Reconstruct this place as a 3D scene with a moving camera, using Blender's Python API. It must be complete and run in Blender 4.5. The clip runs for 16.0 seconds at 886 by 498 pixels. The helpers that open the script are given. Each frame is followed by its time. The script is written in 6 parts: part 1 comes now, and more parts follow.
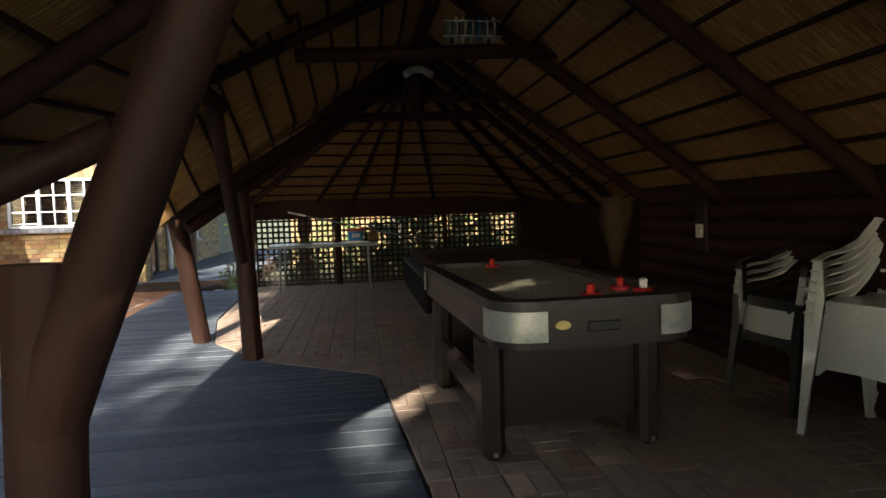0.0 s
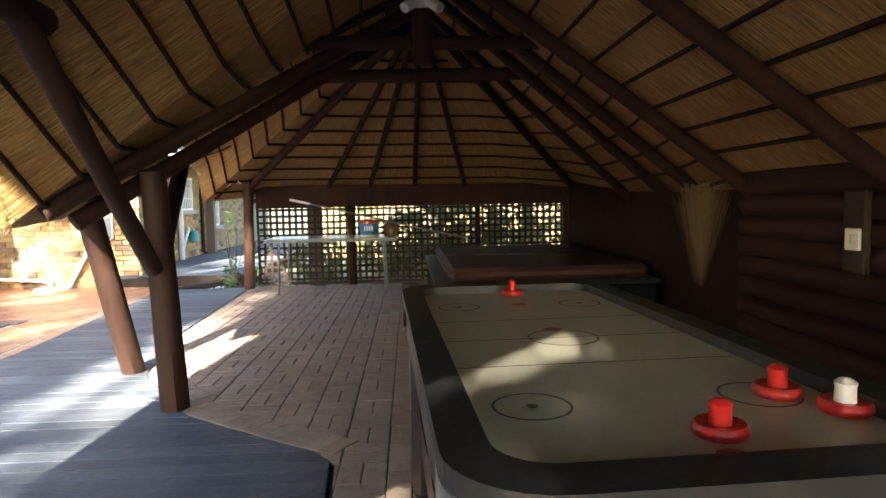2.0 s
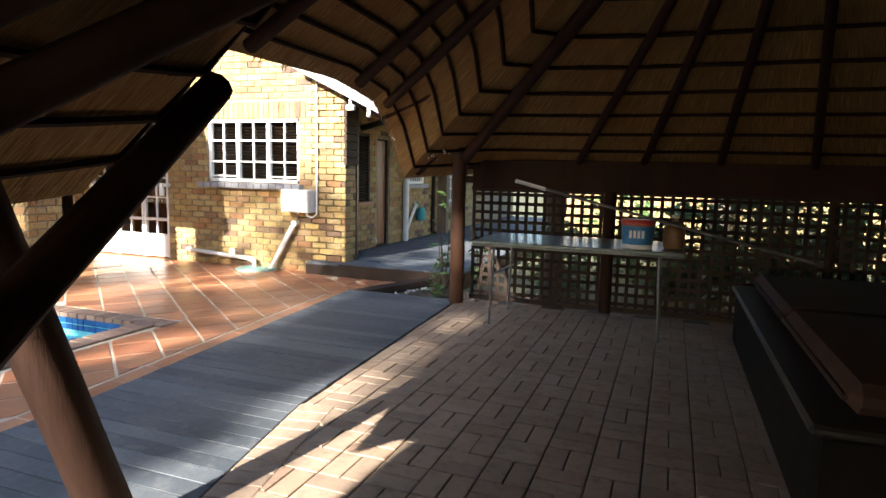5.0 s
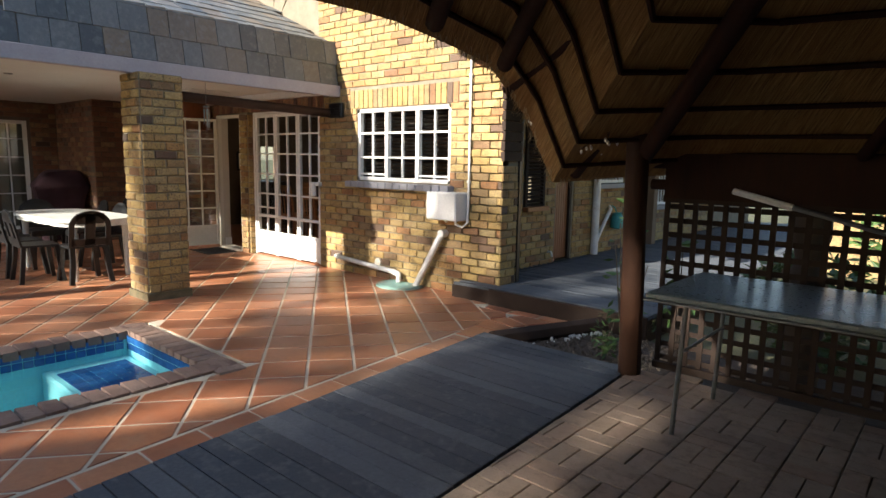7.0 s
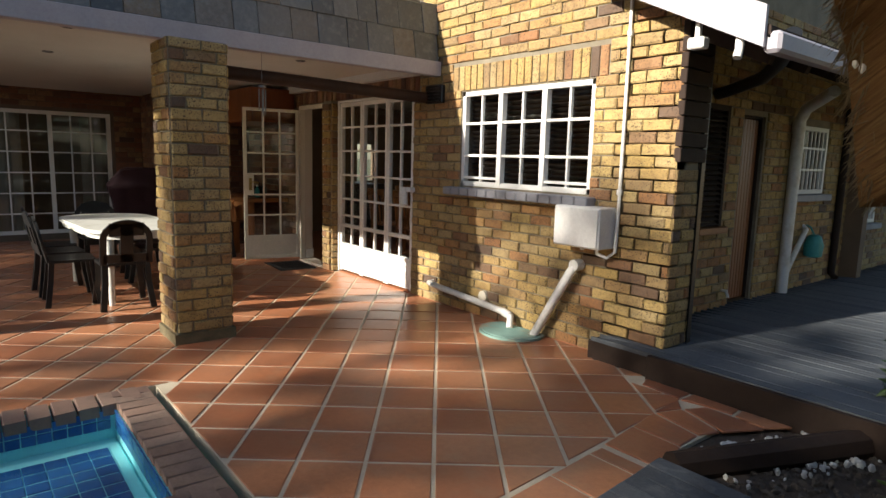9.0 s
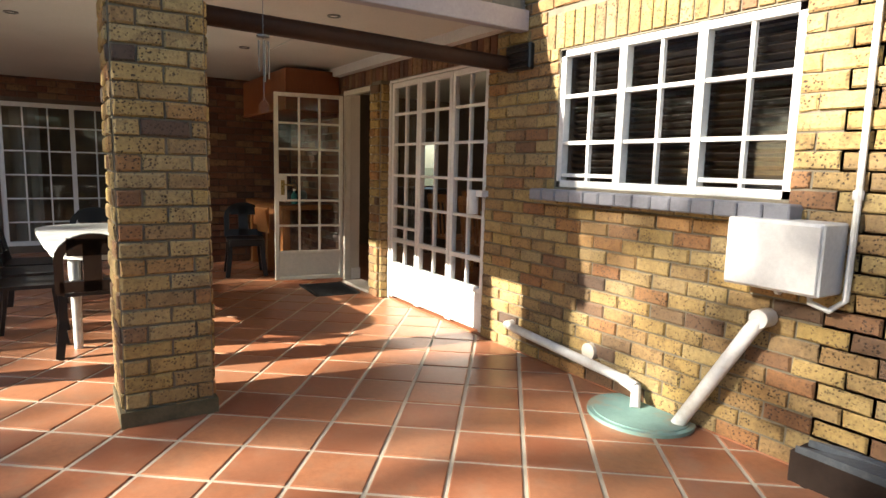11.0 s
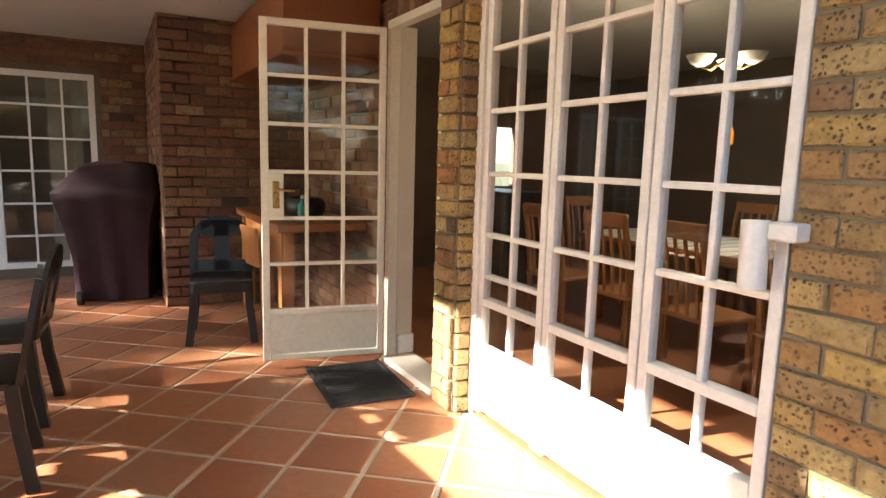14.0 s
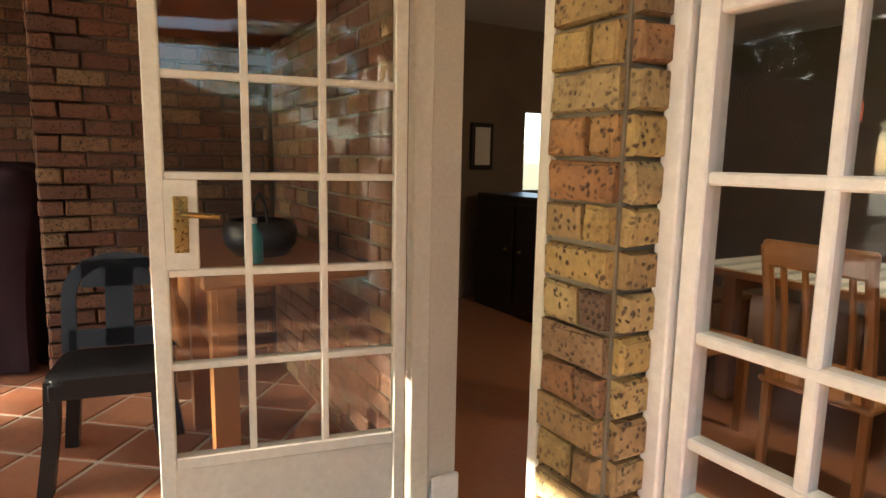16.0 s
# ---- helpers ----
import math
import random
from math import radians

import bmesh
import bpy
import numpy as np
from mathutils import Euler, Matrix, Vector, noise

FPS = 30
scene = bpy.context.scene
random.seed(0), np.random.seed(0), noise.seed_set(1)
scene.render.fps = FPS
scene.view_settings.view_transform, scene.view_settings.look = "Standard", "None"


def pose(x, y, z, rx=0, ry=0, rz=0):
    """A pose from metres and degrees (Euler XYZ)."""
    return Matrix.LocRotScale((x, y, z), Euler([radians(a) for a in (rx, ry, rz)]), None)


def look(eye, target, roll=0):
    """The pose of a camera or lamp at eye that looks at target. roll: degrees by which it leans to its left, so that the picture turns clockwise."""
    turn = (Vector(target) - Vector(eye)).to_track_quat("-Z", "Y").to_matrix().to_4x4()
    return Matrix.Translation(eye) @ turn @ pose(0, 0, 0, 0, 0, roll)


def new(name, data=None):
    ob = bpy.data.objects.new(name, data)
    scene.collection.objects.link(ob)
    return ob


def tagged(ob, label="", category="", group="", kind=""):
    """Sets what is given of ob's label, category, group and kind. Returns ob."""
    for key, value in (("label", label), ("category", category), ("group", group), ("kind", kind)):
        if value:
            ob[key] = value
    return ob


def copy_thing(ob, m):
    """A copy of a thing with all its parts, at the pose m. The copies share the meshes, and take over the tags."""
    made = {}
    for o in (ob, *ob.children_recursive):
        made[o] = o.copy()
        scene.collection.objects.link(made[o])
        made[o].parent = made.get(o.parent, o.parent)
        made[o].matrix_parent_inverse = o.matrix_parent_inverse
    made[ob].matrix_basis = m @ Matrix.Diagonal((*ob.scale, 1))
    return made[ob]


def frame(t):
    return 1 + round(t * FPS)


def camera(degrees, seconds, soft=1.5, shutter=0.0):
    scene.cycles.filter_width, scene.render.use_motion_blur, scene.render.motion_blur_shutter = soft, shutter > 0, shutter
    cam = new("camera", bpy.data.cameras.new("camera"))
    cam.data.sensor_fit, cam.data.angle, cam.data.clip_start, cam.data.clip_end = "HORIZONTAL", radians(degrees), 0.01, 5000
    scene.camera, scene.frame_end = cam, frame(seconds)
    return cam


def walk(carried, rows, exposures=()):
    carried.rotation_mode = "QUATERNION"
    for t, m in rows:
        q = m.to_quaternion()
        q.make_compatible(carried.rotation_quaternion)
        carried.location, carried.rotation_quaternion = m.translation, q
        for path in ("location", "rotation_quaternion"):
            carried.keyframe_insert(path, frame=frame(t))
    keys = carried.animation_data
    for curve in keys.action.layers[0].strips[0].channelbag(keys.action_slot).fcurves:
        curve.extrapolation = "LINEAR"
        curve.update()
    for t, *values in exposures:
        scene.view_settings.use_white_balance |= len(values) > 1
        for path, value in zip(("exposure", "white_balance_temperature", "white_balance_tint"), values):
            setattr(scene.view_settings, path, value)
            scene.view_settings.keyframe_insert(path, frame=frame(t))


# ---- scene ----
cam = camera(72.0, 16.0)
METRES, EYE, TILT, LEAN, TURN = 16.0, 1.4, 0.0, 0.0, 0.0
PATH = [
    (0, (-0.376, 0.712, 1.283), (-0.104, 2.69, 1.164), -1.8),
    (0.5, (-0.189, 1.094, 1.293), (0.094, 3.07, 1.169), -1.8),
    (1, (-0.036, 1.475, 1.303), (0.235, 3.452, 1.171), -1.6),
    (1.5, (0.067, 1.891, 1.292), (0.271, 3.875, 1.147), -1.3),
    (2, (0.121, 2.341, 1.3), (0.229, 4.332, 1.145), -1.1),
    (2.5, (0.073, 2.855, 1.301), (0.066, 4.849, 1.138), -0.5),
    (3, (0.021, 3.351, 1.306), (-0.099, 5.339, 1.119), -0.1),
    (3.5, (-0.076, 3.853, 1.313), (-0.3, 5.83, 1.114), 0.3),
    (4, (-0.164, 4.341, 1.336), (-0.507, 6.3, 1.121), 0.6),
    (4.2, (-0.191, 4.547, 1.343), (-0.591, 6.494, 1.124), 0.8),
    (6.3, (-0.154, 6.719, 1.513), (-1.288, 8.343, 1.232), 1.0),
    (6.5, (-0.277, 6.94, 1.496), (-1.455, 8.531, 1.215), 0.9),
    (7, (-0.566, 7.393, 1.481), (-1.863, 8.889, 1.198), 1.1),
    (7.5, (-0.888, 7.815, 1.469), (-2.268, 9.235, 1.189), 1.3),
    (8, (-1.253, 8.182, 1.467), (-2.703, 9.53, 1.184), 1.4),
    (8.5, (-1.636, 8.484, 1.473), (-3.135, 9.776, 1.187), 1.5),
    (9, (-2.038, 8.769, 1.468), (-3.577, 10.013, 1.18), 1.6),
    (9.2, (-2.229, 8.85, 1.477), (-3.775, 10.085, 1.186), 1.7),
    (11.3, (-3.786, 9.879, 1.335), (-5.461, 10.939, 1.069), 1.4),
    (11.5, (-3.974, 9.912, 1.338), (-5.641, 10.984, 1.061), 1.5),
    (12, (-4.42, 10.158, 1.32), (-6.103, 11.204, 1.049), 1.7),
    (12.5, (-4.9, 10.427, 1.323), (-6.601, 11.442, 1.05), 1.7),
    (13, (-5.399, 10.655, 1.315), (-7.116, 11.643, 1.037), 1.6),
    (13.5, (-5.91, 10.852, 1.328), (-7.634, 11.826, 1.042), 1.6),
    (14, (-6.407, 11.029, 1.308), (-8.14, 11.984, 1.021), 1.6),
    (14.5, (-6.896, 11.214, 1.302), (-8.631, 12.165, 1.012), 1.5),
    (15, (-7.334, 11.364, 1.298), (-9.07, 12.314, 1.007), 1.4),
    (15.5, (-7.775, 11.541, 1.298), (-9.51, 12.492, 1.007), 1.3),
    (16, (-8.206, 11.699, 1.273), (-9.927, 12.677, 0.986), 1.1),
]
EXPOSURES = [(0.0, 2.3, 6400, 10), (0.3, 2.7, 6400, 10), (0.7, 3.5, 6400, 10), (1.5, 3.95, 6400, 10), (3.0, 3.95, 6300, 10), (3.5, 3.8, 6300, 10), (4.2, 3.25, 6400, 10), (6.3, 2.0, 6400, 11), (7.0, 1.75, 6450, 11), (9.0, 1.2, 6600, 10), (11.5, 2.25, 6600, 10), (13.0, 2.9, 6600, 10), (14.5, 3.3, 6600, 10), (16.0, 3.35, 6750, 10)]
walk(cam, [(t, look(eye, target, roll)) for t, eye, target, roll in PATH], EXPOSURES)

# ---- light ----
SUN_EL, SUN_AZ = radians(25.5), radians(10)     # height, and how far west of south the sun stands
SUN_DIR = Vector((-math.sin(SUN_AZ) * math.cos(SUN_EL), -math.cos(SUN_AZ) * math.cos(SUN_EL), math.sin(SUN_EL)))
world = bpy.data.worlds.new("sky")
scene.world = world
world.use_nodes = True
wn = world.node_tree
sky = wn.nodes.new("ShaderNodeTexSky")
sky.sky_type = 'NISHITA'
sky.sun_disc = False
sky.sun_elevation = SUN_EL
sky.sun_rotation = math.pi + SUN_AZ
wn.nodes["Background"].inputs[1].default_value = 0.075
wn.links.new(sky.outputs[0], wn.nodes["Background"].inputs[0])
sun_data = bpy.data.lights.new("sun", 'SUN')
sun_data.energy = 5.0
sun_data.angle = radians(0.6)
sun_data.color = (1.0, 0.93, 0.82)
sun = new("sun", sun_data)
sun.matrix_world = look(SUN_DIR * 30, (0, 0, 0))

# ---- materials ----


def nodes_of(name):
    m = bpy.data.materials.new(name)
    m.use_nodes = True
    nt = m.node_tree
    return m, nt, nt.nodes["Principled BSDF"]


def node(nt, kind, **values):
    n = nt.nodes.new(kind)
    for k, v in values.items():
        if k in n.inputs:
            n.inputs[k].default_value = v
    return n


def noise_tex(nt, scale, detail=4.0, rough=0.6, vec=None, stretch=None):
    n = node(nt, "ShaderNodeTexNoise", Scale=scale, Detail=detail, Roughness=rough)
    if vec is None:
        vec = nt.nodes.new("ShaderNodeTexCoord").outputs["Object"]
    if stretch:
        mp = node(nt, "ShaderNodeMapping", Scale=stretch)
        nt.links.new(vec, mp.inputs[0])
        vec = mp.outputs[0]
    nt.links.new(vec, n.inputs["Vector"])
    return n.outputs[0]


def ramp(nt, fac, stops):
    r = nt.nodes.new("ShaderNodeValToRGB")
    els = r.color_ramp.elements
    while len(els) < len(stops):
        els.new(0.5)
    for e, (p, c) in zip(els, stops):
        e.position, e.color = p, (*c, 1)
    nt.links.new(fac, r.inputs[0])
    return r.outputs[0]


def mix(nt, fac, a, b, mode='MIX'):
    m = nt.nodes.new("ShaderNodeMix")
    m.data_type, m.blend_type = 'RGBA', mode
    for sock, v in ((m.inputs[0], fac), (m.inputs[6], a), (m.inputs[7], b)):
        if isinstance(v, (int, float)):
            sock.default_value = v
        elif isinstance(v, tuple):
            sock.default_value = (*v, 1)
        else:
            nt.links.new(v, sock)
    return m.outputs[2]


def bump(nt, height, strength, dist=0.01):
    b = node(nt, "ShaderNodeBump", Strength=strength, Distance=dist)
    nt.links.new(height, b.inputs["Height"])
    return b.outputs[0]


def surface(name, dark, light, scale=6.0, rough=0.7, fine=60.0, relief=0.3, metal=0.0, stretch=None, dirt=None, spec=0.5, depth=0.006):
    """Two-scale surface: broad colour change, fine grain and relief, with optional dirt."""
    m, nt, p = nodes_of(name)
    broad = noise_tex(nt, scale, 5.0, 0.62, stretch=stretch)
    grain = noise_tex(nt, fine, 5.0, 0.7, stretch=stretch)
    col = ramp(nt, broad, [(0.3, dark), (0.7, light)])
    col = mix(nt, 0.35, col, ramp(nt, grain, [(0.25, tuple(c * 0.55 for c in dark)), (0.75, light)]))
    if dirt:
        spot = noise_tex(nt, scale * 0.6, 7.0, 0.7)
        col = mix(nt, ramp(nt, spot, [(0.52, (0, 0, 0)), (0.68, (1, 1, 1))]), col, dirt)
    nt.links.new(col, p.inputs["Base Color"])
    rr = ramp(nt, grain, [(0.2, (rough * 0.75,) * 3), (0.8, (min(1, rough * 1.2),) * 3)])
    nt.links.new(rr, p.inputs["Roughness"])
    p.inputs["Metallic"].default_value = metal
    p.inputs["Specular IOR Level"].default_value = spec
    nt.links.new(bump(nt, grain, relief, depth), p.inputs["Normal"])
    return m


def pieces(name, stops, per_object, rough=0.8, pits=0.0, fine=70.0, relief=0.5, blotch=(0.1, 0.08, 0.06), blotch_amount=0.4, gloss=0.5, blotch_scale=14.0):
    """Bricks, tiles and the like: each piece takes its own colour from the stops."""
    m, nt, p = nodes_of(name)
    if per_object:
        rnd = nt.nodes.new("ShaderNodeObjectInfo").outputs["Random"]
    else:
        rnd = nt.nodes.new("ShaderNodeNewGeometry").outputs["Random Per Island"]
    geo = nt.nodes.new("ShaderNodeNewGeometry").outputs["Position"]
    col = ramp(nt, rnd, stops)
    grain = noise_tex(nt, fine, 6.0, 0.7, geo)
    broad = noise_tex(nt, blotch_scale, 5.0, 0.65, geo)
    wide = noise_tex(nt, 1.1, 4.0, 0.6, geo)
    col = mix(nt, ramp(nt, grain, [(0.3, (0.0,) * 3), (0.75, (0.55,) * 3)]), col, tuple(c * 0.75 for c in stops[0][1]), 'MIX')
    col = mix(nt, ramp(nt, broad, [(0.5, (0, 0, 0)), (0.72, (blotch_amount,) * 3)]), col, blotch)
    col = mix(nt, ramp(nt, wide, [(0.4, (0.0,) * 3), (0.75, (0.3,) * 3)]), col, blotch)
    h = grain
    if pits:
        v = node(nt, "ShaderNodeTexVoronoi", Scale=pits)
        warp = noise_tex(nt, pits * 0.4, 3.0, 0.6, geo)
        add = nt.nodes.new("ShaderNodeVectorMath")
        add.operation = 'MULTIPLY_ADD'
        nt.links.new(warp, add.inputs[0])
        add.inputs[1].default_value = (0.03, 0.03, 0.03)
        nt.links.new(geo, add.inputs[2])
        nt.links.new(add.outputs[0], v.inputs["Vector"])
        hole = ramp(nt, v.outputs["Distance"], [(0.2, (1, 1, 1)), (0.4, (0, 0, 0))])
        patch = ramp(nt, noise_tex(nt, 7.0, 3.0, 0.6, geo), [(0.36, (0.2,) * 3), (0.6, (1.0,) * 3)])
        hole = mix(nt, 1.0, hole, patch, 'MULTIPLY')
        col = mix(nt, hole, col, (0.05, 0.03, 0.02))
        h = mix(nt, 0.5, grain, mix(nt, 1.0, (1, 1, 1), hole, 'SUBTRACT'))
    nt.links.new(col, p.inputs["Base Color"])
    nt.links.new(ramp(nt, broad, [(0.2, (rough * 0.7,) * 3), (0.8, (min(1, rough * 1.15),) * 3)]), p.inputs["Roughness"])
    p.inputs["Specular IOR Level"].default_value = gloss
    nt.links.new(bump(nt, h, relief, 0.006), p.inputs["Normal"])
    return m


def glass(name, tint=(0.95, 0.97, 0.96)):
    m, nt, p = nodes_of(name)
    clear = node(nt, "ShaderNodeBsdfTransparent", Color=(*tint, 1))
    shine = node(nt, "ShaderNodeBsdfGlossy", Roughness=0.02)
    lw = node(nt, "ShaderNodeLayerWeight", Blend=0.5)
    pw = nt.nodes.new("ShaderNodeMath")
    pw.operation = 'POWER'
    pw.inputs[1].default_value = 5.0
    nt.links.new(lw.outputs["Facing"], pw.inputs[0])
    fr = nt.nodes.new("ShaderNodeMath")
    fr.operation = 'MULTIPLY_ADD'
    fr.inputs[1].default_value, fr.inputs[2].default_value = 0.9, 0.035
    nt.links.new(pw.outputs[0], fr.inputs[0])
    ms = nt.nodes.new("ShaderNodeMixShader")
    nt.links.new(fr.outputs[0], ms.inputs[0])
    nt.links.new(clear.outputs[0], ms.inputs[1])
    nt.links.new(shine.outputs[0], ms.inputs[2])
    nt.links.new(ms.outputs[0], nt.nodes["Material Output"].inputs[0])
    return m


BRICK_STOPS = [(0.0, (0.08, 0.055, 0.04)), (0.05, (0.18, 0.1, 0.05)), (0.11, (0.36, 0.16, 0.055)), (0.18, (0.44, 0.25, 0.08)), (0.32, (0.36, 0.24, 0.1)), (0.46, (0.48, 0.32, 0.1)), (0.6, (0.52, 0.38, 0.15)), (0.74, (0.42, 0.31, 0.14)), (0.88, (0.5, 0.34, 0.1)), (0.96, (0.26, 0.17, 0.085)), (1.0, (0.4, 0.19, 0.07))]
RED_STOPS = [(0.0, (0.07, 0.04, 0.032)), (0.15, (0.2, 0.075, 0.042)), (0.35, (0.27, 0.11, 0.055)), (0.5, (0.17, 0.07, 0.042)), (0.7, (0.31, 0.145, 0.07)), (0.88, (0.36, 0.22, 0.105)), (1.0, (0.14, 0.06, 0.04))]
TILE_STOPS = [(0.0, (0.28, 0.1, 0.05)), (0.35, (0.4, 0.15, 0.07)), (0.7, (0.45, 0.19, 0.09)), (1.0, (0.36, 0.165, 0.09))]
PAVER_STOPS = [(0.0, (0.28, 0.2, 0.145)), (0.4, (0.35, 0.255, 0.18)), (0.8, (0.4, 0.29, 0.21)), (1.0, (0.33, 0.21, 0.14))]
SLATE_STOPS = [(0.0, (0.065, 0.075, 0.085)), (0.4, (0.11, 0.125, 0.135)), (0.7, (0.16, 0.17, 0.175)), (0.9, (0.17, 0.14, 0.11)), (1.0, (0.2, 0.15, 0.1))]
DECK_STOPS = [(0.0, (0.045, 0.056, 0.07)), (0.5, (0.075, 0.088, 0.102)), (1.0, (0.11, 0.123, 0.138))]
MAT = {}
for tag, one in (("", True), ("_run", False)):
    MAT["brick" + tag] = pieces("face_brick" + tag, BRICK_STOPS, one, 0.85, pits=62.0, relief=1.0, fine=42.0, blotch=(0.13, 0.075, 0.04), blotch_amount=0.6, blotch_scale=9.0)
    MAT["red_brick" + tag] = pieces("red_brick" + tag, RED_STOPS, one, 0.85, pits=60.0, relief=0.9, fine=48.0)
    MAT["tile" + tag] = pieces("terracotta" + tag, TILE_STOPS, one, 0.36, fine=25.0, relief=0.12, blotch=(0.3, 0.2, 0.13), blotch_amount=0.45, gloss=0.4, blotch_scale=6.0)
    MAT["paver" + tag] = pieces("paver" + tag, PAVER_STOPS, one, 0.8, fine=90.0, relief=0.4, blotch=(0.13, 0.095, 0.07), blotch_amount=0.5)
    MAT["slate" + tag] = pieces("slate" + tag, SLATE_STOPS, one, 0.5, fine=30.0, relief=0.6, blotch=(0.24, 0.25, 0.25), blotch_amount=0.5)
    MAT["deck" + tag] = pieces("deck_board" + tag, DECK_STOPS, one, 0.75, fine=50.0, relief=0.5, blotch=(0.17, 0.175, 0.18), blotch_amount=0.55, gloss=0.3)
    MAT["coping" + tag] = pieces("coping_brick" + tag, [(0.0, (0.17, 0.1, 0.075)), (0.5, (0.24, 0.15, 0.11)), (1.0, (0.29, 0.2, 0.15))], one, 0.85, fine=60.0)
    MAT["pool_tile" + tag] = pieces("pool_tile" + tag, [(0.0, (0.012, 0.06, 0.2)), (0.5, (0.018, 0.1, 0.3)), (1.0, (0.03, 0.14, 0.36))], one, 0.25, fine=20.0, relief=0.05, blotch=(0.03, 0.16, 0.38), blotch_amount=0.3)
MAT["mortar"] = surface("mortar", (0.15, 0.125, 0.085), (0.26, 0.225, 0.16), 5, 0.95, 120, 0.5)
# darker mortar copy; on the patio walls it carries their shade
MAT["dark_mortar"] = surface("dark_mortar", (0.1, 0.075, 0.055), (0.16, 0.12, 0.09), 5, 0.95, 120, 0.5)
MAT["grout"] = surface("tile_grout", (0.46, 0.39, 0.28), (0.62, 0.54, 0.41), 4, 0.95, 120, 0.4)
MAT["sand"] = surface("joint_sand", (0.05, 0.038, 0.028), (0.09, 0.07, 0.05), 6, 0.95, 120, 0.5)
MAT["thatch"] = surface("thatch_reed", (0.2, 0.13, 0.065), (0.36, 0.25, 0.13), 2.2, 0.9, 26, 1.0, stretch=(14, 1.2, 1.2), depth=0.02)
MAT["thatch_end"] = surface("thatch_under", (0.1, 0.065, 0.035), (0.2, 0.135, 0.07), 2.2, 0.9, 26, 1.0, stretch=(1.2, 14, 1.2), depth=0.02)
MAT["thatch_cut"] = surface("thatch_cut_ends", (0.28, 0.2, 0.1), (0.52, 0.41, 0.23), 10, 0.9, 90, 1.0, depth=0.02)
MAT["log"] = surface("dark_log", (0.016, 0.007, 0.005), (0.042, 0.018, 0.011), 5, 0.75, 40, 0.35, stretch=(1, 1, 0.15), spec=0.15)
MAT["log_worn"] = surface("worn_log", (0.016, 0.008, 0.006), (0.058, 0.025, 0.013), 3, 0.65, 40, 0.45, stretch=(1, 1, 0.2), spec=0.25)
MAT["log_wall"] = surface("stained_log", (0.021, 0.007, 0.005), (0.042, 0.014, 0.009), 4, 0.75, 50, 0.3, stretch=(1, 0.15, 1), spec=0.25)
MAT["white"] = surface("white_paint", (0.72, 0.71, 0.67), (0.82, 0.81, 0.78), 4, 0.4, 40, 0.06)
MAT["cream"] = surface("cream_paint", (0.66, 0.62, 0.5), (0.75, 0.71, 0.6), 3, 0.45, 40, 0.06)
MAT["plaster"] = surface("plaster", (0.55, 0.5, 0.4), (0.66, 0.6, 0.5), 2, 0.85, 70, 0.15)
MAT["ceiling"] = surface("ceiling_paint", (0.56, 0.55, 0.49), (0.63, 0.62, 0.56), 2, 0.85, 50, 0.06)
MAT["fascia"] = surface("lilac_fascia", (0.33, 0.31, 0.35), (0.42, 0.4, 0.43), 3, 0.6, 50, 0.1)
MAT["lattice"] = surface("dark_lattice", (0.022, 0.014, 0.011), (0.045, 0.029, 0.021), 6, 0.8, 50, 0.3, spec=0.2)
MAT["pvc"] = surface("white_pipe", (0.68, 0.67, 0.63), (0.8, 0.79, 0.76), 5, 0.35, 30, 0.05, dirt=(0.5, 0.46, 0.38))
MAT["black"] = surface("black_plastic", (0.007, 0.0075, 0.008), (0.016, 0.017, 0.018), 5, 0.38, 60, 0.08)
MAT["white_plastic"] = surface("white_plastic", (0.55, 0.56, 0.52), (0.68, 0.69, 0.64), 5, 0.42, 60, 0.06, dirt=(0.4, 0.4, 0.34))
MAT["glass"] = glass("window_glass")
MAT["pool_paint"] = surface("pool_plaster", (0.24, 0.74, 0.78), (0.34, 0.82, 0.84), 3, 0.6, 40, 0.1)
MAT["dark_wood"] = surface("dark_veneer", (0.012, 0.008, 0.006), (0.028, 0.018, 0.013), 5, 0.4, 60, 0.12, stretch=(0.3, 1, 1))
MAT["soil"] = surface("soil", (0.05, 0.035, 0.025), (0.12, 0.085, 0.06), 8, 0.95, 60, 1.0, depth=0.03)
MAT["leaf"] = surface("leaf", (0.03, 0.075, 0.02), (0.08, 0.15, 0.035), 6, 0.5, 40, 0.1)
MAT["bark"] = surface("bark", (0.06, 0.045, 0.035), (0.14, 0.11, 0.08), 8, 0.9, 50, 0.8)
MAT["ground"] = surface("dry_lawn", (0.06, 0.065, 0.03), (0.12, 0.12, 0.055), 1.5, 0.95, 40, 0.8, depth=0.03)
MAT["tin"] = surface("green_metal_top", (0.09, 0.12, 0.12), (0.14, 0.18, 0.175), 5, 0.3, 50, 0.05, spec=0.6)
MAT["steel"] = surface("grey_steel", (0.16, 0.17, 0.17), (0.26, 0.27, 0.27), 8, 0.4, 60, 0.1, metal=0.7)

# ---- mesh helpers ----


def part(name, bm, material, parent=None, label="", smooth=False):
    me = bpy.data.meshes.new(name)
    bmesh.ops.recalc_face_normals(bm, faces=bm.faces[:])
    if smooth:
        for f in bm.faces:
            f.smooth = True
    bm.to_mesh(me)
    bm.free()
    me.materials.append(MAT[material] if isinstance(material, str) else material)
    if smooth:
        me.set_sharp_from_angle(angle=radians(40))
    ob = new(name, me)
    ob.parent = parent
    if label:
        ob["label"] = label
    return ob


